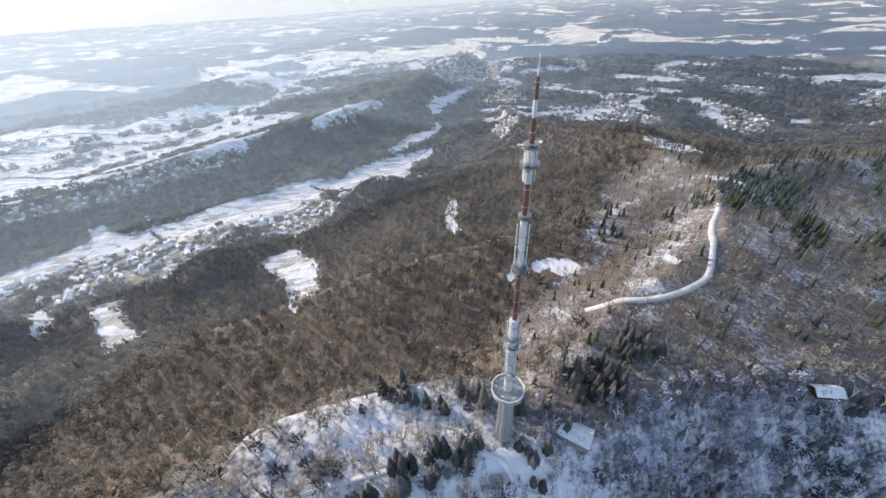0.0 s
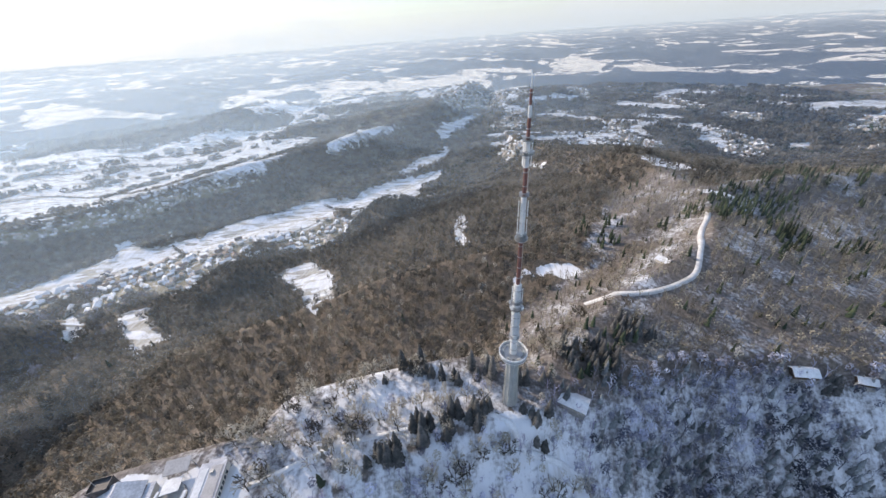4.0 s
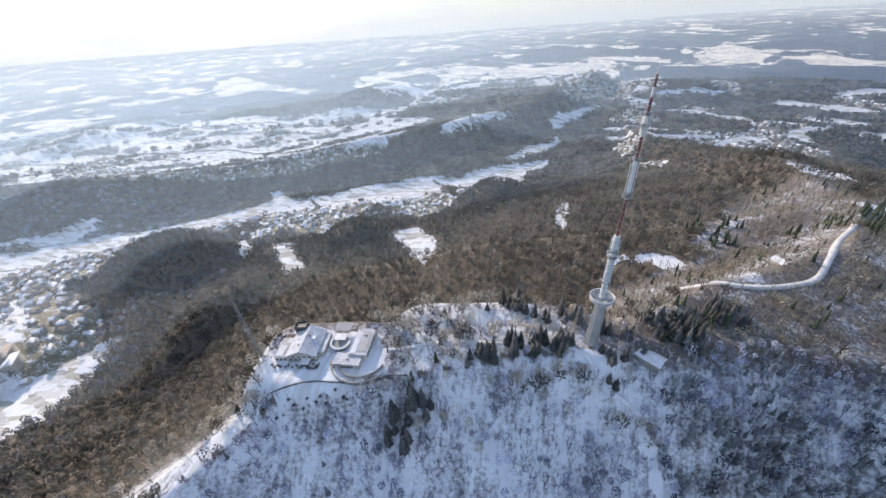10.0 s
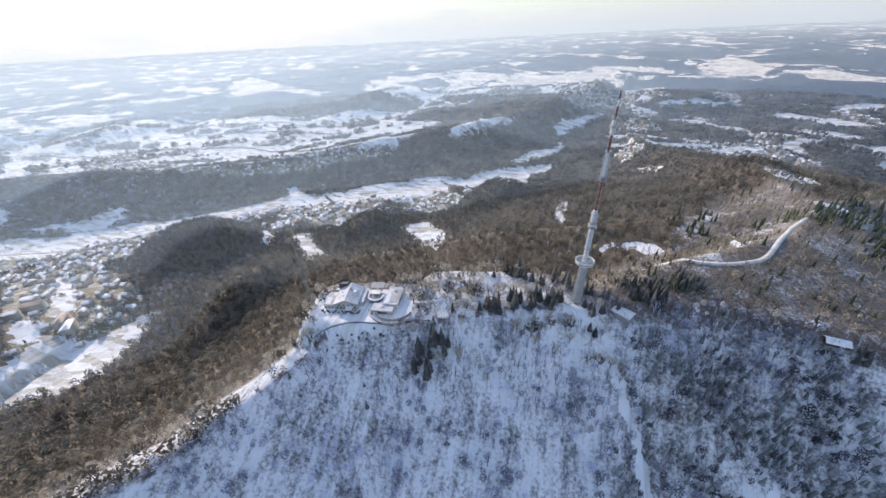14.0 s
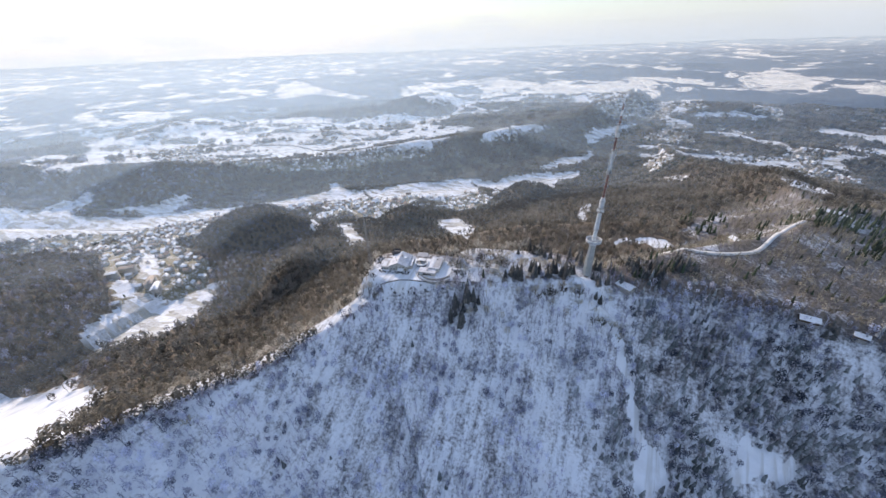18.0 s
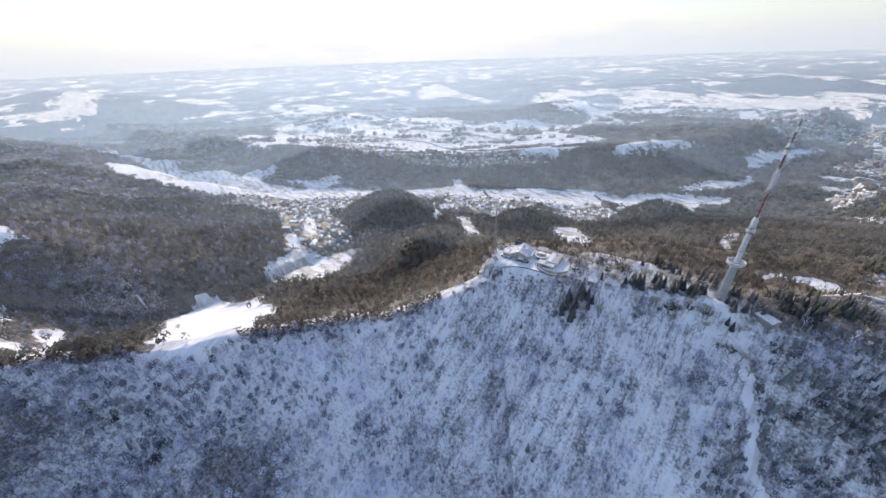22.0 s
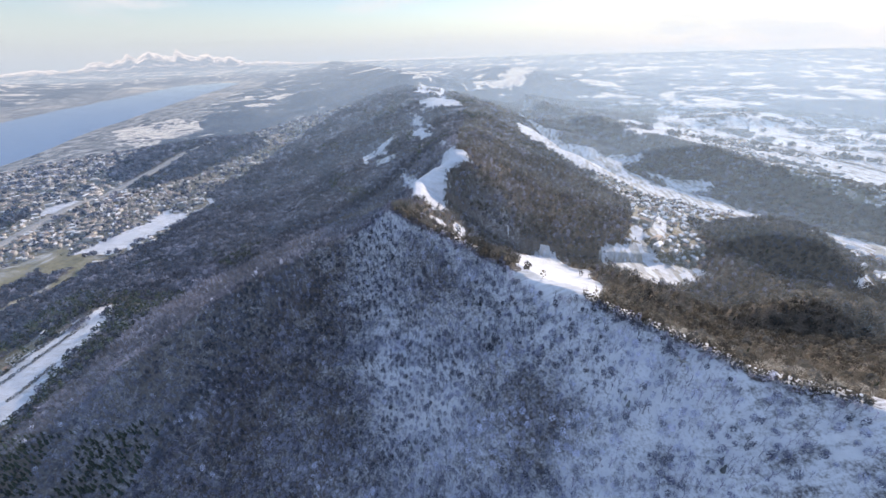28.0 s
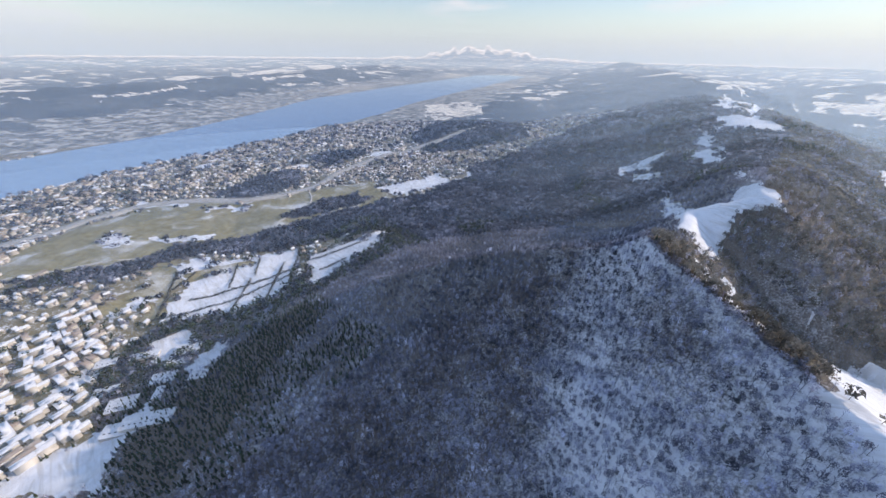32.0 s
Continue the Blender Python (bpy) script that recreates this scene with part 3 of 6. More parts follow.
patch('snow', (-28, 2050), (209, 2471), (324, 2499), (160, 2138), (25, 1831), (-20, 1840))
patch('snow', (-230, 1378), (-112, 1585), (26, 1732), (57, 1661), (-76, 1459), (-197, 1334))
patch('snow', (-413, 1028), (-334, 1218), (-147, 1353), (-70, 1350), (-156, 769), (-321, 936))
patch('snow', (394, 1762), (432, 1591), (790, 1786), (756, 1683), (482, 1456), (336, 1358))
patch('town', (735, 1692), (977, 1740), (1015, 1547), (1052, 1431), (624, 1516))
patch('snow', (668, 1607), (792, 1720), (953, 1705), (888, 1627), (764, 1575), (636, 1466))
patch('snow', (1288, 2587), (1456, 2607), (1610, 2293), (1644, 2244), (1592, 2151), (1410, 2183), (1304, 2389))
patch('snow', (1179, 2216), (1292, 2090), (1472, 1947), (1433, 1872), (1310, 1896), (1186, 2008))
patch('snow', (697, 2513), (871, 2484), (1028, 2166), (984, 1965), (856, 2220), (716, 2374))
patch('snow', (654, 2831), (920, 2883), (1144, 2893), (1158, 2806), (675, 2721))
patch('wood', (802, 2712), (1301, 2745), (1175, 2218), (1095, 2205), (902, 2599))
patch('wood', (1096, 1752), (1351, 1731), (1228, 1504), (1046, 1495))
patch('snow', (1519, 5484), (2573, 7139), (2274, 5061), (1985, 4418), (1829, 5029), (1542, 5298))
patch('snow', (2554, 4907), (2995, 5303), (2542, 3904), (2505, 4156))
patch('snow', (957, 5394), (1315, 5076), (1195, 4546), (879, 5040))
patch('wood', (2196, 4521), (2384, 3586), (2083, 3007), (1536, 3111), (1446, 3689))
patch('snow', (241, 1099), (297, 854), (285, 836), (244, 982))
patch('snow', (343, 487), (427, 560), (393, 408), (376, 404), (342, 433))
patch('snow', (329, 304), (348, 284), (335, 271), (322, 287))
patch('snow', (70, 207), (82, 215), (106, 213), (127, 192), (117, 182), (84, 196))
patch('snow', (43, 201), (62, 209), (68, 199), (47, 189))
patch('snow', (-3840, -1182), (-3452, -887), (-3907, -855), (-4467, -785), (-2904, -778), (-3193, -997))
patch('snow', (-2484, -943), (-2477, -849), (-2868, -761), (-2362, -574), (-2276, -557), (-2329, -717))
patch('snow', (-2154, -933), (-1935, -796), (-1800, -732), (-1653, -726), (-1889, -828))
patch('snow', (-1400, -644), (-1235, -576), (-1055, -557), (-1285, -616))
patch('wood', (-5904, 112), (-4906, 574), (-3428, 815), (-3019, 455), (-4002, 155))
patch('snow', (-2994, 599), (-2925, 781), (-2204, 492), (-2080, 399), (-2197, 390))
patch('snow', (-1938, -1156), (-2019, -1117), (-1888, -947), (-1817, -938), (-1833, -1041), (-1722, -1044))
patch('snow', (-2955, -1073), (-2767, -917), (-2909, -746), (-2355, -569), (-2333, -688), (-2526, -841))
patch('snow', (-4299, -1277), (-4313, -1128), (-4027, -852), (-4403, -813), (-3999, -793), (-3489, -993))
patch('snow', (-5994, -1580), (-10829, -2219), (-5457, -1205), (-5281, -1391))
patch('snow', (-6407, -685), (-6124, -307), (-5884, -261), (-6141, -587))
patch('snow', (-6124, -307), (-6028, 32), (-5987, 178), (-4952, -74), (-5840, -196))
# fields, woods and gardens below the shaded slope
patch('grass', (-33, -2514), (-204, -2471), (-472, -2241), (-484, -2066), (-395, -2015), (-276, -2039), (-153, -2184), (-64, -2349))
patch('snow', (267, -2173), (167, -2249), (11, -2281), (-31, -2203), (82, -2128), (215, -2122))
patch('snow', (-10, -2067), (-123, -2020), (-270, -2017), (-300, -1973), (-164, -1960), (-57, -2007))
patch('snow', (-83, -2513), (-180, -2463), (-190, -2389), (-92, -2426))
patch('grass', (283, -2084), (98, -2092), (-99, -1978), (63, -1960), (276, -2006))
patch('wood', (269, -1900), (210, -1964), (64, -1952), (-109, -1938), (-286, -1941), (-533, -1892), (-776, -1754), (-787, -1603), (-561, -1748), (-297, -1851), (-111, -1861), (71, -1854), (208, -1891))
patch('grass', (-32, -1882), (-111, -1861), (-116, -1742), (-59, -1682), (89, -1660), (108, -1709), (-32, -1749))
patch('snow', (-99, -1835), (-270, -1755), (-456, -1672), (-393, -1545), (-292, -1421), (-178, -1461), (-34, -1534), (-5, -1587), (-106, -1698))
patch('snow', (-451, -1595), (-564, -1575), (-761, -1539), (-658, -1452), (-492, -1413), (-364, -1387))
patch('snow', (79, -1652), (15, -1700), (-46, -1685), (-16, -1663), (54, -1629))
patch('snow', (24, -1470), (-61, -1482), (-70, -1409), (-4, -1376), (24, -1406))
patch('snow', (-22, -1317), (-114, -1360), (-129, -1331), (-40, -1266))
patch('snow', (245, -1247), (180, -1252), (104, -1235), (48, -1264), (46, -1220), (108, -1175), (122, -1125), (117, -1081), (244, -1213))
patch('snow', (196, -1430), (116, -1483), (106, -1447), (173, -1385))
patch('snow', (-1046, -1973), (-1419, -1973), (-1427, -1879), (-1045, -1819))
patch('snow', (-3820, -14064), (-6130, -15879), (-5801, -14670), (-2407, -8621))
patch('snow', (-2796, -8580), (-4164, -9552), (-3981, -9222), (-2803, -8320))
patch('snow', (-8616, -19384), (-10101, -19364), (-5571, -10496), (-6939, -14739))
patch('snow', (-158, -6520), (-591, -6770), (-1352, -7514), (-1258, -7252), (-581, -6520))
# the side valley behind the summit
patch('town', (-1453, 126), (-1455, 231), (-984, 146), (-905, 79), (-828, -41), (-841, -109))
patch('snow', (-1248, 143), (-1149, 143), (-913, 9), (-964, 10))
patch('snow', (-824, -119), (-859, -59), (-834, -37), (-732, -55), (-667, -99), (-744, -125), (-790, -139))
patch('snow', (-948, -57), (-910, -31), (-867, -46), (-853, -102))
patch('town', (-1297, 130), (-1105, 146), (-843, 101), (-798, 30), (-812, -49), (-898, -48))
patch('snow', (-1163, 95), (-1114, 118), (-896, 8), (-899, -31))
patch('snow', (-786, -199), (-825, -117), (-854, -61), (-812, -48), (-780, 17), (-748, 28), (-673, -93), (-670, -141))
patch('snow', (-716, -372), (-655, -300), (-600, -250), (-529, -258), (-403, -374), (-443, -411))
# the suburb's green belt, gardens and copses
patch('grass', (280, -2250), (50, -2440), (-110, -2490), (-310, -2390), (-507, -2225), (-760, -2200), (-900, -2190), (-1086, -2101), (-1000, -1850), (-760, -1760), (-377, -1905), (60, -1940), (280, -2000))
patch('wood', (-382, -1911), (-883, -1825), (-1291, -1717), (-894, -1540), (-760, -1552), (-471, -1679), (-349, -1738), (-142, -1895), (75, -1806), (64, -1898), (-134, -1983))
patch('wood', (-1913, -2778), (-3118, -3412), (-3295, -2813), (-2514, -2034), (-2196, -2194), (-1727, -2333))
patch('wood', (-404, -2498), (-657, -2612), (-866, -2637), (-807, -2391), (-573, -2272), (-401, -2349))
patch('wood', (-1073, -2851), (-1345, -2831), (-1391, -2638), (-1083, -2603))
patch('wood', (-510, -1968), (-679, -2031), (-883, -1998), (-916, -1867), (-671, -1879))
patch('snow', (-1024, -2016), (-1456, -1914), (-1391, -1789), (-1023, -1837))
patch('snow', (28, -2286), (-35, -2164), (-18, -2081), (44, -2096))
patch('snow', (-80, -2122), (-272, -1995), (-247, -1965), (-104, -2034))
patch('snow', (-98, -2640), (-297, -2395), (-213, -2420), (-98, -2544))
patch('snow', (-286, -2350), (-491, -2184), (-462, -2167), (-300, -2266))
patch('snow', (-3624, -4573), (-4430, -4446), (-3951, -3846), (-2877, -3620))
patch('grass', (-28, -1669), (-64, -1661), (-14, -1541), (19, -1571))
patch('grass', (-108, -1759), (-307, -1718), (-309, -1679), (-114, -1718))
# a bare gully below the mast
patch('snow', (18, -23), (33, -17), (51, -40), (64, -70), (85, -111), (102, -137), (72, -148), (73, -116), (60, -86), (42, -57))
# alps on the far ridge
patch('snow', (-2433, -924), (-2510, -855), (-2689, -702), (-2268, -564), (-2336, -741))
patch('snow', (-3689, -1176), (-3183, -934), (-3675, -766), (-2869, -851), (-3097, -995))
patch('snow', (-5361, -1465), (-9110, -1816), (-8301, -1509), (-4938, -1321))
patch('snow', (-2135, -884), (-1631, -700), (-1691, -687), (-2123, -845))
patch('snow', (-1641, -985), (-1801, -1025), (-1803, -910), (-1672, -863))
patch('snow', (-5954, -474), (-5346, -258), (-6098, -35), (-6355, -312))
patch('snow', (-4624, -354), (-4611, -139), (-4569, -73), (-4903, -265))



ZONES = {'fir': [], 'scrub': [], 'dusk': []}     # stands of dark conifers, thinly grown open land, woods recoloured darker for shade
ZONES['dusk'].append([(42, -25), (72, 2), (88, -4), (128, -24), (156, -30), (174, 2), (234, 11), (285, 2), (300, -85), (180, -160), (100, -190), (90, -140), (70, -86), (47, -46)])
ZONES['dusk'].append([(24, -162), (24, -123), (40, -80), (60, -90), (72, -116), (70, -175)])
ZONES['fir'].append([(283, 236), (336, 287), (379, 282), (431, 271), (382, 210), (302, 196), (259, 189)])
ZONES['fir'].append([(306, 179), (384, 213), (313, 133), (289, 137)])
ZONES['fir'].append([(36, 27), (71, 61), (103, 55), (102, 40), (64, 14), (35, 7)])
ZONES['fir'].append([(129, 245), (211, 341), (214, 262), (174, 209), (132, 208)])
ZONES['scrub'].append([(138, 229), (277, 443), (370, 402), (338, 300), (248, 188), (195, 175)])

ZONES['fir'].append([(97, -1163), (32, -1216), (-133, -1307), (-319, -1326), (-313, -1199), (-156, -1135), (-43, -1038), (44, -1017), (102, -1081)])


def inside(x, y, corners):
    """1 where a place lies within the corners."""
    hit = np.zeros(x.shape, bool)
    xs, ys = [c[0] for c in corners], [c[1] for c in corners]
    box = (x > min(xs) - 1) & (x < max(xs) + 1) & (y > min(ys) - 1) & (y < max(ys) + 1)
    px, py = x[box], y[box]
    odd = np.zeros(px.shape, bool)
    for (ax, ay), (bx, by) in zip(corners, corners[1:] + corners[:1]):
        if ay != by:
            odd ^= ((ay > py) != (by > py)) & (px < (bx - ax) * (py - ay) / (by - ay) + ax)
    hit[box] = odd
    return hit


def zone(kind, x, y):
    """True within the stands of one kind, with ragged edges."""
    jx, jy = x + 8 * waves(x, y, 45, 131), y + 8 * waves(x, y, 45, 132)
    hit = np.zeros(x.shape, bool)
    for corners in ZONES[kind]:
        hit |= inside(jx, jy, corners)
    return hit


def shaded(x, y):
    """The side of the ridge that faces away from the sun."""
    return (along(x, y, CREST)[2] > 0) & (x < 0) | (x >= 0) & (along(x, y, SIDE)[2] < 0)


def scrub(x, y):
    """The thinly grown plateau behind the mast."""
    open_land = (x > 18) & (x < 640) & (along(x, y, SIDE)[2] > 0) & (y > 10 - 0.1 * x) & (y < 300 + 0.1 * x) & (y < 130 + 0.5 * x)
    return open_land | zone('scrub', x, y)


def cover(x, y):
    """How far each place is open snow, grass, built up, and frosted, from 0 to 1."""
    x, y = np.asarray(x, float), np.asarray(y, float)
    r = np.hypot(x - EYE0[0], y - EYE0[1])
    dv, _, sv = along(x, y, VALLEY)
    ds, _, ss = along(x, y, SCARP)
    dc, _, sc = along(x, y, CREST)
    jx = x + 7 * waves(x, y, 55, 31) + 4 * waves(x, y, 19, 33)
    jy = y + 7 * waves(x, y, 55, 32) + 4 * waves(x, y, 19, 34)
    snow, grass, town = np.zeros(x.shape), np.zeros(x.shape), np.zeros(x.shape)
    swell = waves(x, y, 1100, 41) + 0.6 * waves(x, y, 380, 42)
    plateau = (sv < 0) & (ss < 0) & (ds > 60)
    left = np.clip((-x - 500) / 600, 0, 1) * np.clip((y - 0.15 * x - 300) / 400, 0, 1)
    snow = np.where(plateau & (swell > 0.12 - 0.95 * left * np.clip((3600 - r) / 900, 0, 1)), 1, snow)
    snow = np.where(plateau & (waves(x, y, 210, 43) + 0.6 * waves(x, y, 75, 49) > 0.85), 0, snow)
    town = np.where(plateau & (waves(x, y, 700, 44) > 0.75 - 0.3 * left) & (ds < 900), 1, town)
    north = (sv > 0) & (y > 1200) & (x > 250)
    snow = np.where(north & (swell + 0.5 * waves(x, 2.2 * y, 420, 40) > 0.5), 1, snow)
    town = np.where(north & (snow < 0.5) & (y < 3200) & (waves(x, y, 520, 25) > 0.3), 1, town)
    valley = (dv < 85 + 20 * waves(x, y, 300, 45)) & (x > -3400) & (y < 1130)
    snow = np.where(valley, 1, snow)
    lie = along(x, y, VALLEY)[1]
    build = (dv > 45) & (dv < 430) & (sv > 0) & (x > -2400) & (y > -100) & (y < 980 + 120 * waves(x, y, 260, 38)) & (waves(x, y, 330, 46) > -0.7)
    build[build] = land(x[build], y[build]) < lie[build] + 62
    snow = np.where(build & ~valley, 0, snow)
    plain = (-y - np.interp(-x, (-600, -135, -120, 0, 350, 727, 1426, 2300, 3700, 6000), (1130, 1170, 1470, 1500, 1480, 1580, 1840, 1950, 1720, 2300)) + 45 * waves(x, y, 420, 47)) > 0
    plain &= (sc > 0) | (x > -200)
    town = np.where(plain | build, 1, town)
    snow = np.where(plain, 0, snow)
    snow = np.where(plain & (waves(x, y, 420, 48) > 0.85) & (y < -1700), 1, snow)
    town = np.where(plain & (snow > 0), 0, town)
    far = r > NEAR_R
    s = 70.0
    slope = np.zeros(x.shape)
    if far.any():
        fx, fy = x[far], y[far]
        slope[far] = np.hypot(land(fx + s, fy) - land(fx - s, fy), land(fx, fy + s) - land(fx, fy - s)) / (2 * s)
    open_far = 0.40 + 0.55 * (swell + 0.8 * waves(x, y, 3800, 39)) - 3.6 * np.maximum(slope - 0.03, 0)
    snow = np.where(far, np.clip(open_far, 0, 1), snow)
    bank = far & (lake_shore(x, y) > -1100 + 400 * waves(x, y, 900, 37)) & (lake_shore(x, y) < 0)
    town = np.where(bank, 1, np.where(far, 0, town))
    jag = np.clip((r - 1300) / 900, 0, 1)
    jx = jx + jag * (26 * waves(x, y, 190, 35) + 14 * waves(x, y, 70, 29))
    jy = jy + jag * (26 * waves(x, y, 190, 36) + 14 * waves(x, y, 70, 30))
    copse = plateau & (waves(0.3 * (0.77 * x + 0.64 * y), 0.77 * y - 0.64 * x, 190, 27) + 0.5 * waves(x, y, 90, 28) > 0.62)
    copse &= np.hypot(x + 600, y + 330) > 160
    for kind, corners in COVER:
        h = inside(jx, jy, list(corners))
        snow = np.where(h, np.where(far, 0.74, np.where(copse, 0.0, 1.0)) if kind == "snow" else 0.0, snow)
        grass = np.where(h, 1.0 if kind == "grass" else 0.0, grass)
        town = np.where(h, 1.0 if kind == "town" else 0.0, town)
    town = np.where(lake_shore(x, y) > 0, 0, town)
    dr, _, rim = along(x, y, SIDE)
    frost = np.where((sc > 0) & (x < 0), np.clip(dc / 3, 0, 1), 0.0)
    frost = np.where((x >= 0) & (rim < 0), np.clip(dr / 14, 0, 1), frost)
    frost *= np.clip(1.1 - np.maximum(-y - 330 - 0.3 * np.maximum(-x - 100, 0), 0) / 520 + 0.35 * waves(x, y, 300, 81), 0.42, 1)
    frost *= np.clip(1 - (-x - 700) / 800, 0.4, 1) * (1 - 0.15 * np.clip((x - 20) / 60, 0, 1))
    frost = np.where(sc > 0, frost, np.maximum(frost, np.maximum(1.0 * np.exp(-(((x + 75) / 115) ** 2 + ((y - 4) / 42) ** 2)), 1.0 * np.exp(-(dc / 75) ** 2) * np.clip((x + 520) / 120, 0, 1) * np.clip((20 - x) / 60, 0, 1))))
    frost = np.where(sc > 0, frost, np.maximum(frost, 0.6 * np.exp(-(((x + 830) / 130) ** 2 + ((y + 440) / 110) ** 2))))
    frost = np.where(zone('fir', x, y) & (y < -900), 0.35 * frost, frost)
    frost = np.where(scrub(x, y), np.maximum(frost, 0.42 + 0.3 * waves(x, y, 70, 83)), frost)
    return snow, grass, town, frost


def sheet(name, radii, angles, material, flat=None):
    """A piece of the land between rings round the flight's middle."""
    a, r = np.meshgrid(angles, radii)
    x, y = EYE0[0] + r * np.sin(a), EYE0[1] + r * np.cos(a)
    X, Y, Z = drawn(x, y, land(x, y))
    n, m = a.shape
    i, j = np.meshgrid(np.arange(n - 1), np.arange(m), indexing="ij")
    k = (j + 1) % m
    quads = np.stack([i * m + j, i * m + k, (i + 1) * m + k, (i + 1) * m + j], -1)[:, :, ::-1].reshape(-1, 4)
    me = bpy.data.meshes.new(name)
    fill_mesh(me, np.stack([X, Y, Z], -1).reshape(-1, 3), quads)
    values = dict(zip(("snow", "grass", "town", "frost"), cover(x, y)))
    core = radii < 560
    if core.any():
        soft = values["snow"][core]
        for ox, oy in ((2.6, 0.7), (-0.7, 2.6), (-2.6, -0.7), (0.7, -2.6)):
            soft = soft + cover(x[core] + ox, y[core] + oy)[0]
        values["snow"][core] = soft / 5
    # Share of haze painted into the colour: grows with distance and toward the sun.
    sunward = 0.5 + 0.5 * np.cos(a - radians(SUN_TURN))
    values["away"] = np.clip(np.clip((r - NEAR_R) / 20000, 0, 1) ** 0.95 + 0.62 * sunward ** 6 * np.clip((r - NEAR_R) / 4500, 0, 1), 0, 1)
    spot = me.attributes.new("place", "FLOAT_VECTOR", "POINT")
    spot.data.foreach_set("vector", np.stack([x, y, 0 * x], -1).reshape(-1).astype(np.float32))
    for key, v in values.items():
        me.attributes.new(key, "FLOAT", "POINT").data.foreach_set("value", v.reshape(-1).astype(np.float32))
    me.materials.append(material)
    me.polygons.foreach_set("use_smooth", np.ones(len(me.polygons), bool))
    return tagged(new(name, me), kind="structure")


def fill_mesh(me, verts, faces):
    """Vertices and faces with the same number of corners each, straight from arrays."""
    verts, faces = np.asarray(verts, np.float32), np.asarray(faces, np.int32)
    k = faces.shape[1]
    me.vertices.add(len(verts))
    me.vertices.foreach_set("co", verts.reshape(-1))
    me.loops.add(faces.size)
    me.loops.foreach_set("vertex_index", faces.reshape(-1))
    me.polygons.add(len(faces))
    me.polygons.foreach_set("loop_start", np.arange(0, faces.size, k, dtype=np.int32))
    me.update(calc_edges=True)


TURNS = np.radians(np.concatenate([np.linspace(-205, 75, 880), np.linspace(75, 155, 50)[1:-1]]))
RINGS = np.concatenate([np.arange(2, 520, 4.2), 520 * (NEAR_R / 520) ** np.linspace(0, 1, 190)])
tagged(sheet("ground", RINGS, TURNS, GROUND), "snowy forested hills and valley ground", "ground")
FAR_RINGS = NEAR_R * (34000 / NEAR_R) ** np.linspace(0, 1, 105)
tagged(sheet("backdrop", FAR_RINGS, TURNS, FARLAND), "distant snowy farmland and hills with pale haze painted in", "landscape")


def lake():
    """Level water on the same rings as the land, a little above the bed, so that the banks cut its edge."""
    k = np.where(TURNS < np.radians(-88))[0]
    rings = np.concatenate([RINGS[RINGS > 2700], FAR_RINGS[1:]])
    a, r = np.meshgrid(TURNS[k], rings)
    x, y = EYE0[0] + r * np.sin(a), EYE0[1] + r * np.cos(a)
    X, Y, Z = drawn(x, y, np.full(x.shape, -440.0))
    wet = lake_shore(x, y) > -150
    n, m = a.shape
    i, j = np.meshgrid(np.arange(n - 1), np.arange(m - 1), indexing="ij")
    q = np.stack([i * m + j, (i + 1) * m + j, (i + 1) * m + j + 1, i * m + j + 1], -1)
    keep = wet.reshape(-1)[q].any(-1)
    me = bpy.data.meshes.new("lake")
    fill_mesh(me, np.stack([X, Y, Z], -1).reshape(-1, 3), q[keep])
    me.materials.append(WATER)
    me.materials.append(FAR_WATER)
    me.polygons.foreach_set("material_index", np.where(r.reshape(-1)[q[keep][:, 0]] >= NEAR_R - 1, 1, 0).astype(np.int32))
    # Haze painted into the far water, more with distance.
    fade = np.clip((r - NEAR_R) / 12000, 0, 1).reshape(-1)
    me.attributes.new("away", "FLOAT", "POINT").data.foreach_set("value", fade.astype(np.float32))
    tagged(new("water", me), "long calm blue lake between built-up shores", "lake", kind="structure")


lake()
# Added see-through ring sheets that imitate haze: radius and opacity.
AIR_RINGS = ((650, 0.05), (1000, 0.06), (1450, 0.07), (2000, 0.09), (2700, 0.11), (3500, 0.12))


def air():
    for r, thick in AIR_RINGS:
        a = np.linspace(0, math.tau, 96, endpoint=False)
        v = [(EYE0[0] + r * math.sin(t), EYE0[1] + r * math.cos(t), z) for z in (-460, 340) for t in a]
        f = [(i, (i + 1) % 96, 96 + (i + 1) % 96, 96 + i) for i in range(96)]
        me = bpy.data.meshes.new("haze_sheet")
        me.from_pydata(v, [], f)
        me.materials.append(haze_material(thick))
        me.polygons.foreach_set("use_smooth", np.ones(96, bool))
        tagged(new("haze_sheet", me), "see-through ring sheet imitating pale winter haze over the valley", "haze", kind="structure")


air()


def mountains():
    """Snowy ranges on the horizon, in two rows."""
    for r, base, rise, seed, caps in ((4745, 150, 190, 5, (0.0, 0.2, 0.5, 0.8)), (4735, 150, 60, 9, (0.0, 0.2, 0.35, 0.5))):
        a = np.radians(np.linspace(-196, -92, 900))
        deg = np.degrees(a)
        env = 0.10 + 0.90 * np.exp(-((deg + 132) / 8) ** 2) * np.clip((-96 - deg) / 10, 0, 1)
        crag = 1 - np.abs(waves(deg, 0 * deg, 7.0, seed)) * 0.5 - np.abs(waves(deg, 0 * deg, 2.4, seed + 1)) * 0.26 - np.abs(waves(deg, 0 * deg, 0.9, seed + 2)) * 0.09
        top = base + rise * env * np.clip(crag, 0.3, 1)
        x, y = EYE0[0] + r * np.sin(a), EYE0[1] + r * np.cos(a)
        rows = [np.stack([x, y, base - 90 + (top - base + 90) * u], -1) for u in (0, 0.6, 0.82, 1)]
        n = len(a)
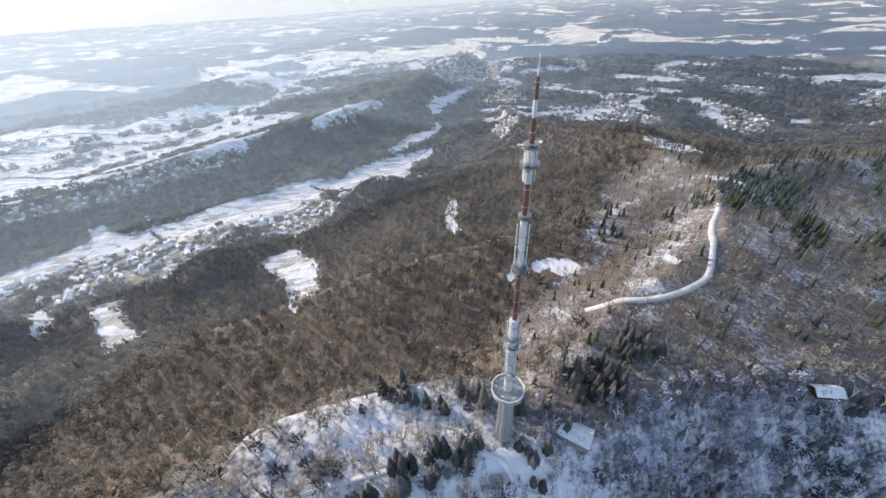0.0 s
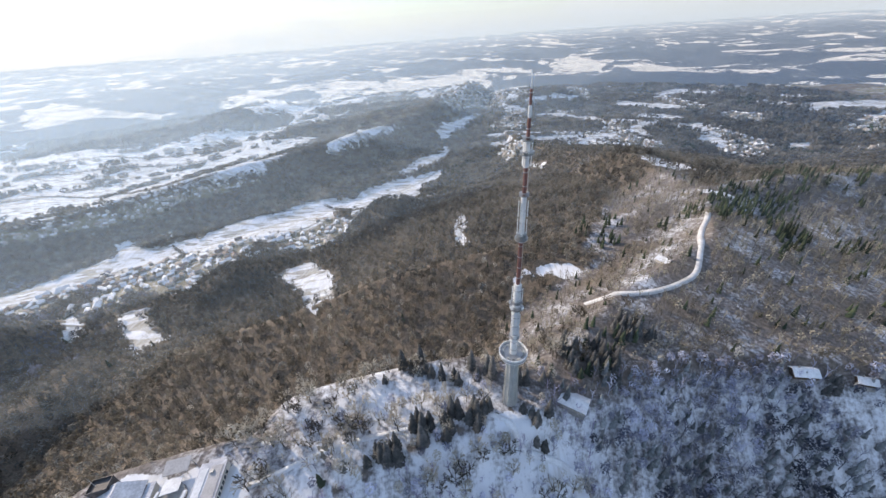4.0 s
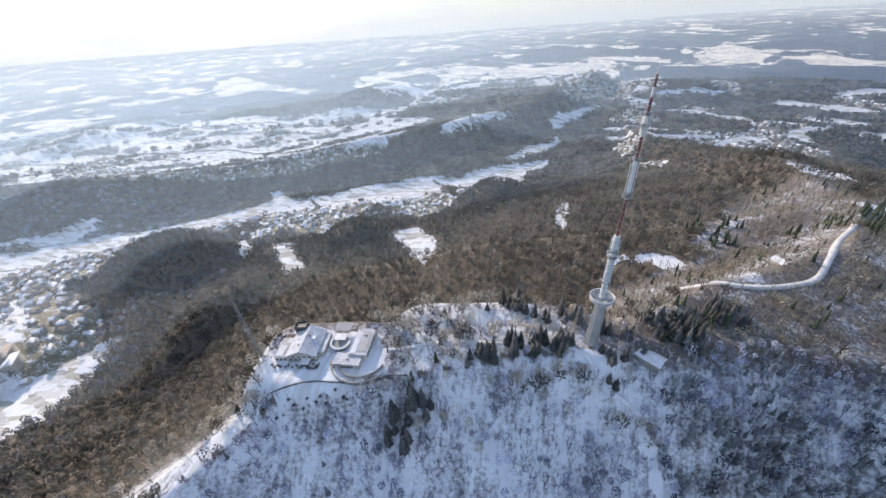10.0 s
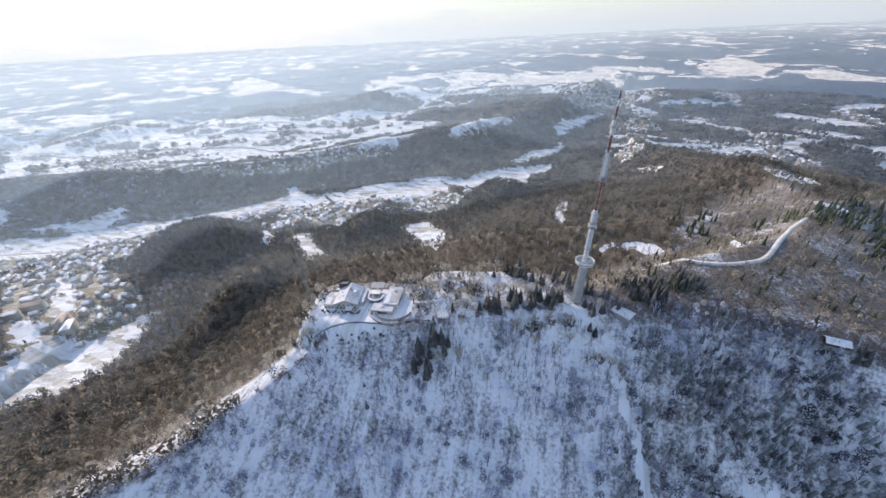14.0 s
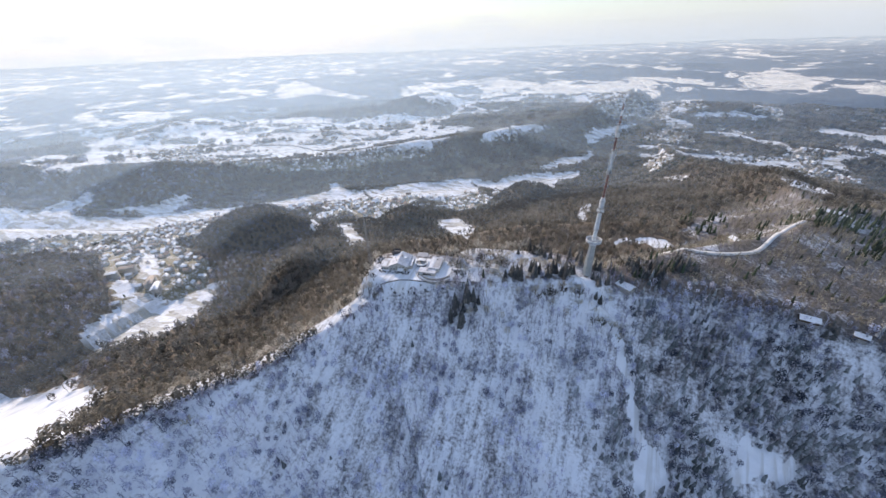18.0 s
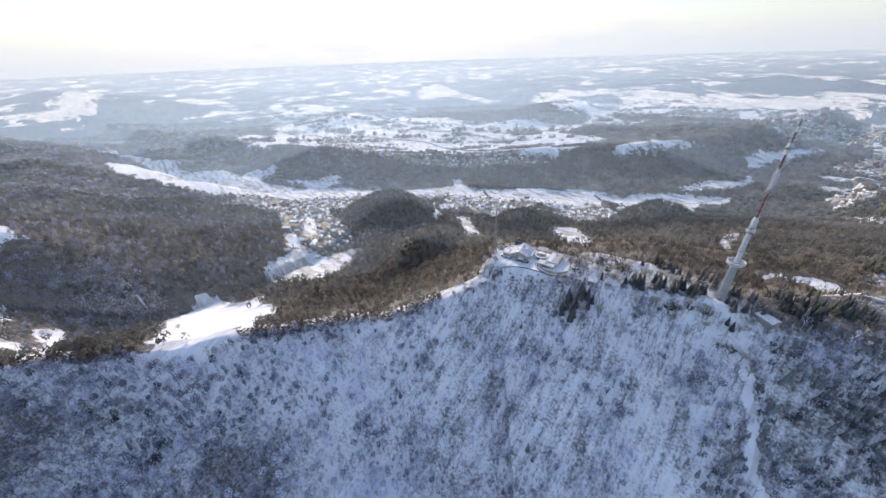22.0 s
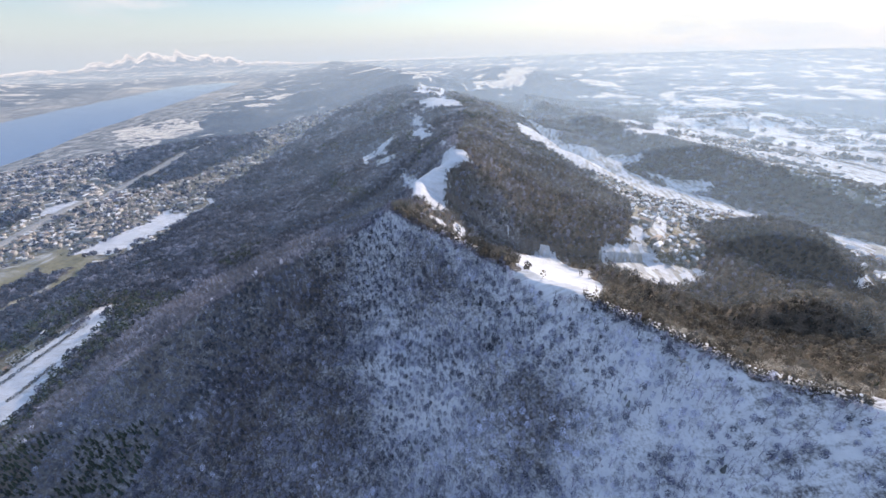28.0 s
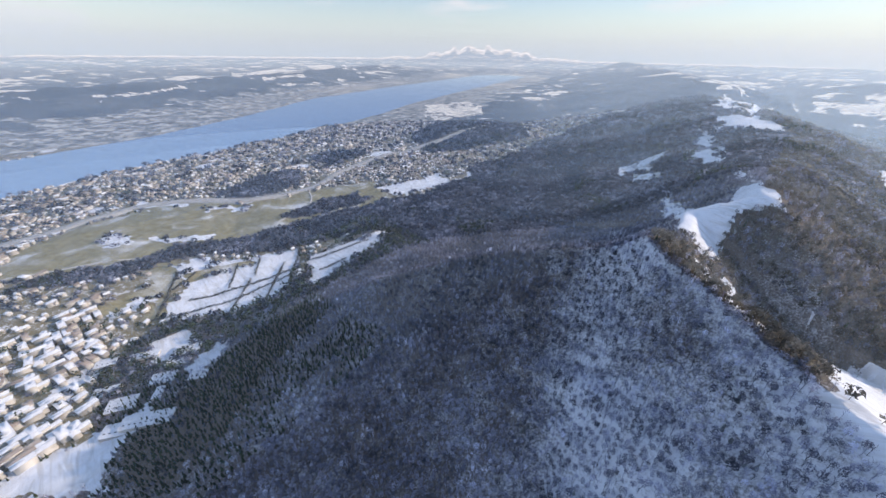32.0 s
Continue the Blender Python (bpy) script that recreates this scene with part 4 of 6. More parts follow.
        f = [(k * n + i, k * n + i + 1, (k + 1) * n + i + 1, (k + 1) * n + i) for k in range(3) for i in range(n - 1)]
        me = bpy.data.meshes.new("mountain_range")
        fill_mesh(me, np.concatenate(rows), f)
        spot = np.concatenate([np.stack([deg * 60, np.full(n, k * 140.0 + seed * 900), 0 * deg], -1) for k in range(4)])
        me.attributes.new("place", "FLOAT_VECTOR", "POINT").data.foreach_set("vector", spot.reshape(-1).astype(np.float32))
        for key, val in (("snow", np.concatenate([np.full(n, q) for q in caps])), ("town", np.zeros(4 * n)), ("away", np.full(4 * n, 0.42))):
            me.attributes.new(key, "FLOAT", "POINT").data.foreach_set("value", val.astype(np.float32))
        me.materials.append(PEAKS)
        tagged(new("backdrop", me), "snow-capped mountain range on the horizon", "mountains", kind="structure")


mountains()

# ---- woods ----
def twig_form(rng, tall, wide, limbs, fat, low=0.3):
    """One bare tree as a few dozen thin triangles: a tapered trunk, limbs, and twigs off the limbs."""
    v, f = [], []

    def tri(p, q, s):
        f.append((len(v), len(v) + 1, len(v) + 2))
        v.extend((p, q, s))
    for k in range(3):
        a, b = math.tau * k / 3, math.tau * (k + 1) / 3
        tri((0.3 * math.cos(a), 0.3 * math.sin(a), -1.5), (0.3 * math.cos(b), 0.3 * math.sin(b), -1.5), (0, 0, tall * 0.9))
    for k in range(limbs):
        u = low + (0.85 - low) * (k + rng.rand()) / limbs
        a = 2.4 * k + rng.uniform(-0.5, 0.5)
        reach = wide * (1.05 - 0.75 * abs(u - 0.5)) * rng.uniform(0.6, 1.05)
        rise = tall * rng.uniform(0.14, 0.30)
        c, s = math.cos(a), math.sin(a)
        p, t = (0, 0, tall * u), (c * reach, s * reach, min(tall * u + rise, tall))
        w = fat * rng.uniform(0.7, 1.2)
        tri((-s * w * 0.5, c * w * 0.5, p[2]), (s * w * 0.5, -c * w * 0.5, p[2] + 0.3), t)
        for _ in range(2):
            g, b = rng.uniform(0.45, 0.85), a + rng.uniform(-1.3, 1.3)
            q = (c * reach * g, s * reach * g, p[2] + (t[2] - p[2]) * g)
            e = rng.uniform(0.35, 0.6) * wide
            tri(q, (q[0] + math.cos(b + 0.5) * fat, q[1] + math.sin(b + 0.5) * fat, q[2] + fat * 0.7), (q[0] + math.cos(b) * e, q[1] + math.sin(b) * e, q[2] + e * rng.uniform(0.5, 1.3)))
    return np.array(v), np.array(f)


def spruce_form(rng, tall, wide, tiers=4, sides=5):
    v, f = [], []
    for k in range(tiers):
        z0, z1 = tall * (0.10 + 0.74 * k / tiers), tall * (0.10 + 0.74 * (k + 1.55) / tiers)
        r = wide * (1 - 0.78 * k / tiers)
        n0 = len(v)
        ph = rng.uniform(0, 6)
        for i in range(sides):
            rr = r * rng.uniform(0.75, 1.15)
            v.append((rr * math.cos(ph + math.tau * i / sides), rr * math.sin(ph + math.tau * i / sides), z0 - rng.uniform(0, 0.06) * tall))
        v.append((0, 0, min(z1, tall)))
        f += [(n0 + i, n0 + (i + 1) % sides, n0 + sides) for i in range(sides)]
    return np.array(v), np.array(f)


def clump_form(rng, wide, tall, pieces=9, spread=0.55, trunk=0.0):
    """A tree crown as a ragged dome of loose leaf-like triangles that face outwards, on a trunk where it can be seen."""
    v, f = [], []
    for k in range(pieces):
        a, u = 2.4 * k + rng.uniform(-0.4, 0.4), (k + rng.uniform(0.1, 0.9)) / pieces
        rim = math.sqrt(max(1 - (1.7 * u - 0.72) ** 2, 0.05)) * rng.uniform(0.75, 1.05)
        c = Vector((wide * rim * math.cos(a), wide * rim * math.sin(a), tall * (0.30 + 0.66 * u)))
        out = Vector((rim * math.cos(a), rim * math.sin(a), 1.5 * (u - 0.35))) + Vector(rng.uniform(-0.4, 0.4, 3))
        p = out.orthogonal().normalized()
        q = out.cross(p).normalized()
        ph = rng.uniform(0, math.tau)
        for i in range(3):
            w = ph + math.tau * i / 3 + rng.uniform(-0.4, 0.4)
            g = spread * wide * rng.uniform(0.7, 1.5)
            v.append(tuple(c + p * (math.cos(w) * g) + q * (math.sin(w) * g) + out.normalized() * rng.uniform(-0.25, 0.25) * g))
        f.append((3 * k, 3 * k + 1, 3 * k + 2))
    if trunk:
        for k in range(2):
            c, s = trunk * math.cos(1.6 * k), trunk * math.sin(1.6 * k)
            f.append((len(v), len(v) + 1, len(v) + 2))
            v += [(-c, -s, -1.5), (c, s, -1.5), (0, 0, tall * 0.8)]
    return np.array(v), np.array(f)


def plant(name, forms, x, y, size, tone, material, label, category, sink=0.0, rng=np.random.RandomState(5)):
    """All trees of one wood in one mesh."""
    if not len(x):
        return None
    X, Y, Z = drawn(x, y, land(x, y))
    scale = np.hypot(X - EYE0[0], Y - EYE0[1]) / np.maximum(np.hypot(x - EYE0[0], y - EYE0[1]), 1)
    pick, turn = rng.randint(0, len(forms), len(x)), rng.uniform(0, math.tau, len(x))
    vs, fs, ts, base = [], [], [], 0
    for k, (v, f) in enumerate(forms):
        w = np.where(pick == k)[0]
        if not len(w):
            continue
        c, s, g = np.cos(turn[w])[:, None], np.sin(turn[w])[:, None], (size[w] * scale[w])[:, None]
        px = (v[:, 0] * c - v[:, 1] * s) * g + X[w][:, None]
        py = (v[:, 0] * s + v[:, 1] * c) * g + Y[w][:, None]
        pz = v[:, 2] * g * np.ones_like(c) + Z[w][:, None] - sink
        vs.append(np.stack([px, py, pz], -1).reshape(-1, 3))
        fs.append((f[None] + (base + np.arange(len(w)) * len(v))[:, None, None]).reshape(-1, 3))
        ts.append(np.repeat(tone[w], len(v)))
        base += len(w) * len(v)
    me = bpy.data.meshes.new(name)
    fill_mesh(me, np.concatenate(vs), np.concatenate(fs))
    me.attributes.new("tone", "FLOAT", "POINT").data.foreach_set("value", np.concatenate(ts).astype(np.float32))
    me.materials.append(material)
    return tagged(new(name, me), label, category, kind="stuff")


def spots(step, x0, x1, y0, y1, seed):
    rng = np.random.RandomState(seed)
    gx, gy = np.meshgrid(np.arange(x0, x1, step), np.arange(y0, y1, step))
    return (gx + rng.uniform(-0.55, 0.55, gx.shape) * step).reshape(-1), (gy + rng.uniform(-0.55, 0.55, gy.shape) * step).reshape(-1), rng


def seen_side(x, y):
    """Only the land that the flight looks over is wooded tree by tree."""
    a = np.degrees(np.arctan2(x - EYE0[0], y - EYE0[1]))
    a = np.where(a > 90, a - 360, a)
    return (a > -205) & (a < 70)


def ribs(x, y):
    """Ribs and gullies that run down the slope under the summit, and turn into plain patches further along."""
    down = waves(0.91 * x + 0.41 * y, 0.26 * (0.91 * y - 0.41 * x), 66, 162)
    w = np.clip(np.maximum((-x - 190) / 90, (-y - 230) / 120), 0, 1)
    return down * (1 - w) + waves(x, y, 70, 167) * w + 0.5 * waves(x, y, 34, 165)


def woods():
    rng = np.random.RandomState(11)
    bare = [clump_form(rng, w, t, n, 0.47, 0.3) for t, w, n in ((16, 4.2, 17), (14, 4.6, 16), (17, 4.0, 18), (12, 3.8, 14), (15, 4.8, 18))]
    bare += [twig_form(rng, t, w, n, 0.7) for t, w, n in ((17, 4.6, 7), (15, 5.0, 7))]
    slim = [twig_form(rng, t, w, n, 0.75, 0.3) for t, w, n in ((18, 3.6, 8), (14, 3.4, 7))]
    slim += [clump_form(rng, w, t, n, 0.40, 0.3) for t, w, n in ((15, 3.0, 26), (12, 2.8, 24), (13, 3.3, 28), (10, 3.1, 24))]
    stems = [twig_form(rng, t, w, n, 0.45, 0.15) for t, w, n in ((11, 2.6, 9), (8, 2.2, 8), (13, 2.8, 10))]
    fir = [spruce_form(rng, t, w) for t, w in ((17, 3.6), (21, 3.9), (14, 3.2), (19, 3.0))]
    dome = [clump_form(rng, w, t) for w, t in ((8, 13), (9.5, 14), (7.5, 12), (10, 13))]
    fine = [clump_form(rng, w, t, n, 0.27, 0.3) for t, w, n in ((14, 3.8, 44), (12, 4.2, 46), (16, 3.8, 48))] + [twig_form(rng, 15, 4.4, 12, 0.45), twig_form(rng, 13, 4.0, 11, 0.4)]
    # the near woods
    x, y, r = spots(7.6, -1500, 620, -1330, 1020, 3)
    snow, grass, town, frost = cover(x, y)
    snow = 0.5 * snow + 0.5 * cover(x + r.normal(0, 9, len(x)), y + r.normal(0, 9, len(x)))[0] + r.uniform(-0.2, 0.2, len(x))
    reach = np.hypot(x - EYE0[0], y - EYE0[1])
    hotel = ((x + 197) / 54) ** 2 + ((y + 51) / 38) ** 2 < 1
    mast = (x / 30) ** 2 + (y / 24) ** 2 < 1
    crest = (np.abs(x + 80) < 70) & (np.abs(y + 16) < 16) & (r.rand(len(x)) < 0.5)
    road, _, _ = along(x, y, [(p[0], p[1], 0) for p in LANE])
    ok = (snow + grass < 0.55) & (town < 0.5) & (reach < 1300) & seen_side(x, y) & ~hotel & ~mast & ~crest & (road > 8)
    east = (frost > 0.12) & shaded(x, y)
    steep = (x > -900) & (x < 520) & (y > -950) & (y < 60) & east
    ok &= ~steep
    ok &= ~((((x + 75) / 90) ** 2 + ((y - 4) / 30) ** 2 < 1) & (r.rand(len(x)) < 0.65))
    open_ = waves(x, y, 170, 51) + 0.7 * waves(x, y, 60, 52)
    ok &= ~(east & (open_ > 0.45) & (r.rand(len(x)) < 0.6) & (y > -420) & (x < 60))
    ok &= ~(east & (y > -260) & (x > -330) & (x < 60) & (r.rand(len(x)) < 0.25))
    fir_zone = waves(x, y, 260, 53) + 0.8 * waves(x, y, 90, 54)
    low = (y < -850) & (x > -350)
    belt = np.minimum(along(x, y, [(255, 225, 0), (330, 262, 0), (430, 300, 0), (700, 330, 0)])[0] / 24, along(x, y, [(330, 175, 0), (430, 120, 0), (640, 60, 0)])[0] / 14) < 1
    is_fir = ok & (zone('fir', x, y) & (r.rand(len(x)) < np.where((y > 195 - 0.15 * x) & (x < 235), 0.3, 0.75)) | (fir_zone > 1.7) & (r.rand(len(x)) < 0.4) | low & (fir_zone > -0.4) & (r.rand(len(x)) < 0.65) | belt & (waves(x, y, 60, 50) > -0.1) & (r.rand(len(x)) < 0.7)
                   | (r.rand(len(x)) < 0.006 * ~east) | (x > 30) & east & (fir_zone > 0.35) & (r.rand(len(x)) < 0.45))
    tone = np.clip(0.48 + 0.24 * waves(x, y, 420, 55) + 0.2 * waves(x, y, 130, 59) + r.uniform(-0.42, 0.42, len(x)), 0, 1)
    size = r.uniform(0.65, 1.1, len(x))
    # Knolls: dark woods, with their backlit shade added to the tone.
    for hx, hy, top, la, lb, turn in HILLS[:3]:
        near_knoll = np.clip(2.2 * np.exp(-(((x - hx) / la) ** 2 + ((y - hy) / lb) ** 2) * 0.32) - 0.5, 0, 1)
        tone = np.clip(tone - 0.35 * near_knoll, 0, 1)
    # Shaded side toned down in colour a little, more at the slope's foot.
    tone = np.where(east, np.clip(tone - 0.05 - 0.1 * low, 0, 1), tone)
    thin = scrub(x, y) & ~is_fir
    ok &= ~thin
    grey = r.rand(len(x)) < np.clip((-x - 480) / 420 + (-y - 520) / 420 + 0.2 + 0.4 * waves(x, y, 160, 161), 0.05, 0.93)
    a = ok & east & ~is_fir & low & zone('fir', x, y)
    plant("dusky_low_wood", slim, x[a], y[a], size[a], tone[a], TWIG_DEEP_SHADE, "wood coloured dark and bluish for shade among the conifers at the slope's foot", "wood")
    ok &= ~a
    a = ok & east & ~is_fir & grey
    plant("grey_frosted_wood", slim, x[a], y[a], size[a], tone[a], TWIG_SHADE, "frost-dusted wood tinted blue-grey for shade on the shaded slope", "wood")
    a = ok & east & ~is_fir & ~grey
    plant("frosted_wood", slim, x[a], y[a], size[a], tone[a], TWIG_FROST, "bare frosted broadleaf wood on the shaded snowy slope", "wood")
    mixed = ok & ~east & ~is_fir & (r.rand(len(x)) < np.clip((-x - 560 + 0.3 * np.maximum(-y, 0)) / 300 + 0.35 + 0.5 * waves(x, y, 240, 60), 0.08, 0.92))
    for hx, hy, top, la, lb, turn in HILLS[:3]:
        mixed |= ok & ~east & ~is_fir & (r.rand(len(x)) < 1.9 * np.exp(-(((x - hx) / la) ** 2 + ((y - hy) / lb) ** 2) * 0.32) - 0.35)
    # Frosted trees, whose blue-grey colour also stands in for haze out west.
    rime = mixed & (r.rand(len(x)) < np.maximum(0.5 * np.exp(-(((x + 830) / 170) ** 2 + ((y + 440) / 140) ** 2)), np.clip((-x - 600) / 400, 0, 0.42) * np.clip(0.8 + 0.6 * waves(x, y, 190, 169), 0, 1)))
    plant("rimed_wood", bare, x[rime], y[rime], size[rime], tone[rime], TWIG_SHADE, "frost-dusted wood with the blue-grey of haze and shade in its colour", "wood")
    mixed_all = mixed.copy()
    mixed &= ~rime
    plant("mixed_wood", bare, x[mixed], y[mixed], size[mixed] * 1.05, tone[mixed], TWIG_DARK, "dark grey mixed wood on the western hills", "wood")
    rest = ok & ~east & ~is_fir & ~mixed_all
    rim = along(x, y, CREST)[0]
    close = rest & (x > -420) & (y > -420) & (y < 260) & (np.hypot(x + 120, y + 40) < 330)
    close &= r.rand(len(x)) < np.clip(0.22 + rim / 95, 0.3, 1)
    pale = close & (r.rand(len(x)) < np.clip(1.0 - rim / 120 + 0.3 * waves(x, y, 90, 168), 0.06, 0.9))
    plant("rimed_crest_wood", fine, x[pale], y[pale], size[pale] * 0.85, tone[pale], TWIG_PALE, "pale rimed trees on the sunlit side of the crest", "wood")
    a = close & ~pale
    plant("brown_crest_wood", fine, x[a], y[a], size[a], tone[a], TWIG_BROWN, "bare brown broadleaf wood beside the crest", "wood")
    a = rest & ~((x > -420) & (y > -420) & (y < 260) & (np.hypot(x + 120, y + 40) < 330))
    plant("brown_wood", bare, x[a], y[a], size[a], tone[a], TWIG_BROWN, "bare brown broadleaf wood on sunlit hills", "wood")
    a = is_fir
    plant("spruce_wood", fir, x[a], y[a], size[a] * 0.8, tone[a], NEEDLES, "dark green spruces scattered through the bare woods", "wood")
    # rimed and bare trees along the crest between the summit house and the mast
    x, y, r = spots(4.6, -265, 30, -75, 60, 14)
    path = along(x, y, [(-150, -40, 0), (-110, -22, 0), (-70, -14, 0), (-30, -8, 0), (-3, -14, 0), (27, -24, 0)])[0]
    built = ((x + 197) / 50) ** 2 + ((y + 51) / 34) ** 2 < 1
    ok = (along(x, y, CREST)[0] < 42) & (path > 4) & ~built & (x * x + y * y > 120) & (r.rand(len(x)) < np.clip(0.34 + 0.5 * waves(x, y, 38, 164), 0.03, 0.7))
    mixture, size = r.rand(len(x)), r.uniform(0.6, 1.15, len(x))
    for pick, forms, m, label in ((mixture < 0.5, fine, TWIG_PALE, "rimed pale broadleaf trees along the crest"), ((mixture >= 0.5) & (mixture < 0.65), stems, TWIG_BROWN, "bare brown trees along the crest"), (mixture >= 0.65, slim, TWIG_FROST, "frosted young trees along the crest")):
        a = ok & pick
        plant("crest_trees", forms, x[a], y[a], size[a] * 0.75, r.uniform(0.2, 0.8, len(x))[a], m, label, "wood")
    # thin scrub on the plateau behind the mast
    x, y, r = spots(5.4, 15, 640, 0, 460, 12)
    snow, grass, town, frost = cover(x, y)
    road, _, _ = along(x, y, [(p[0], p[1], 0) for p in LANE])
    ok = scrub(x, y) & (snow < 0.5) & (road > 7) & ((x / 30) ** 2 + (y / 24) ** 2 > 1) & ~zone('fir', x, y) & (r.rand(len(x)) < np.clip(0.72 + 0.4 * waves(x, y, 80, 163), 0.2, 1))
    low_form = [clump_form(rng, w, t, 16, 0.34, 0.25) for t, w in ((8, 2.4), (6, 2.6), (10, 2.6))]
    mixture, size, tone = r.rand(len(x)), r.uniform(0.6, 1.25, len(x)), r.uniform(0.15, 0.75, len(x))
    for pick, m, label in ((mixture < 0.66, TWIG_SCRUB, "pale leafless scrub on the plateau"), ((mixture >= 0.66) & (mixture < 0.95), TWIG_BROWN, "brown leafless scrub on the plateau")):
        a = ok & pick
        plant("ridge_scrub", low_form + stems, x[a], y[a], size[a], tone[a], m, label, "scrub")
    a = ok & (mixture >= 0.95)
    plant("scattered_spruces", fir, x[a], y[a], size[a] * 0.6, tone[a], NEEDLES, "small dark spruces scattered over the plateau", "wood")
    # the steep shaded slope, thick with thin frosted stems
    x, y, r = spots(4.9, -900, 520, -950, 60, 8)
    snow, grass, town, frost = cover(x, y)
    hotel = ((x + 197) / 54) ** 2 + ((y + 51) / 38) ** 2 < 1
    ok = (frost > 0.12) & shaded(x, y) & (snow + r.uniform(-0.1, 0.3, len(x)) < 0.6) & ~hotel & ((x / 20) ** 2 + (y / 14) ** 2 > 1) & ~((np.abs(x + 80) < 70) & (np.abs(y + 16) < 16))
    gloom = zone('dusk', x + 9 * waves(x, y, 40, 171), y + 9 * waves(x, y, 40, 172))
    grade = np.clip((x - 30 + 24 * waves(x, y, 90, 64)) / 50, 0, 1)
    thick = 0.9 * ribs(x, y) + 0.5 * waves(x, y, 70, 51) + 0.8 * waves(x, y, 190, 52) + 0.4 * grade - 0.3 * ((x > -210) & (x < 40) & (y > -300)) + 1.3 * np.clip((-y - 220) / 200, 0, 1)
    thick = thick + 0.7 * ribs(x, y)
    ok &= r.rand(len(x)) < np.clip(0.78 + 0.64 * thick, 0.08, 1)
    fir_zone = waves(x, y, 130, 53) + 0.6 * waves(x, y, 50, 54) + grade
    is_fir = ok & (fir_zone > 0.85) & (r.rand(len(x)) < 0.4 - 0.15 * grade) & ((y > -330) | (r.rand(len(x)) < 0.35)) | ok & zone('fir', x, y) & (r.rand(len(x)) < 0.75) | ok & gloom & (r.rand(len(x)) < np.clip(0.34 + 0.5 * waves(x, y, 45, 173), 0.05, 0.8))
    tone = np.clip(0.56 - 0.25 * waves(x, y, 90, 56) + r.uniform(-0.36, 0.36, len(x)) - 0.02 * grade - 0.22 * ribs(x, y), 0, 1)
    size = r.uniform(0.55, 1.05, len(x))
    rib = ribs(x, y)
    brush = r.rand(len(x)) < np.clip(0.30 + 1.3 * rib, 0.04, 0.92) * np.clip(1 - (-y - 260) / 200, 0.25, 1)
    a = ok & ~is_fir & brush & (grade < 0.6) & ~gloom
    plant("slope_brush", slim[:2] + stems, x[a], y[a], size[a] * 0.9, tone[a] + 0.1, TWIG_BRUSH, "purplish bare brush on the steep snowy slope", "brush")
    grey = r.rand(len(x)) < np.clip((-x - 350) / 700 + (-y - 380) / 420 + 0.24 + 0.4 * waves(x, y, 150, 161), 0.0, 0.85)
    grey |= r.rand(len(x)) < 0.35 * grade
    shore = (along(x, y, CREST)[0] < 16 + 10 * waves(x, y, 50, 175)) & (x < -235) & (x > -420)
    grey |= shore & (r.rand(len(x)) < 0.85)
    # Dusk zones mostly take the twig colours that have shade painted in.
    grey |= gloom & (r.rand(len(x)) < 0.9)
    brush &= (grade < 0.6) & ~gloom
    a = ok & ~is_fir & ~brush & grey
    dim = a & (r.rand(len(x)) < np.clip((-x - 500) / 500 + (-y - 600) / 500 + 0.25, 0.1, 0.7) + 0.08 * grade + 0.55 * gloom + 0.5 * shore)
    plant("dark_slope_wood", slim, x[dim], y[dim], size[dim], tone[dim], TWIG_DEEP_SHADE, "wood with little frost, coloured dark and bluish for shade, on the shaded slope", "wood")
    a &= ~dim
    plant("grey_slope_wood", slim, x[a], y[a], size[a], tone[a], TWIG_SHADE, "frost-dusted wood tinted blue-grey for shade on the shaded slope", "wood")
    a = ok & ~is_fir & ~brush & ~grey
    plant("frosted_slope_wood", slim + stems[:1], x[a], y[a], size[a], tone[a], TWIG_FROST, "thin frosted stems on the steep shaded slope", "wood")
    plant("slope_spruces", fir, x[is_fir], y[is_fir], size[is_fir] * 0.8, tone[is_fir] + 0.1, NEEDLE_FROST, "snow-dusted spruces on the steep shaded slope", "wood")
    # the far woods, in two rings
    dark = [clump_form(np.random.RandomState(8), 5.5, 19), clump_form(np.random.RandomState(9), 6.5, 17)]
    for step, inner, outer, grow, seed in ((12.0, 0, 2300, 1.0, 4), (23.0, 2300, NEAR_R, 1.75, 6)):
        x, y, r = spots(step, -4100, 2600, -4200, 3750, seed)
        reach = np.hypot(x - EYE0[0], y - EYE0[1])
        near = (x > -1500) & (x < 620) & (y > -1330) & (y < 1020) & (reach < 1300)
        w = (reach > inner) & (reach < outer) & ~near & seen_side(x, y)
        x, y = x[w], y[w]
        snow, grass, town, frost = cover(x, y)
        snow = 0.5 * snow + 0.5 * cover(x + r.normal(0, 10, len(x)), y + r.normal(0, 10, len(x)))[0]
        ok = (snow + grass < 0.6) & (lake_shore(x, y) < -20) & (along(x, y, [(p[0], p[1], 0) for p in MOTORWAY])[0] > 38)
        ok &= (town < 0.5) | (r.rand(len(x)) < np.clip(0.14 + 0.16 * waves(x, y, 120, 174), 0.03, 0.5))
        ok |= (snow > 0.6) & (waves(x, y, 130, 71) > 1.05) & (r.rand(len(x)) < 0.6)
        tone = np.clip(0.45 + 0.26 * waves(x, y, 430, 55) + 0.2 * waves(x, y, 150, 59) + r.uniform(-0.4, 0.4, len(x)), 0, 1)
        size = r.uniform(0.7, 1.15, len(x)) * grow
        is_fir = ok & (waves(x, y, 420, 57) + 0.5 * waves(x, y, 130, 58) > 0.7) & (r.rand(len(x)) < 0.5)
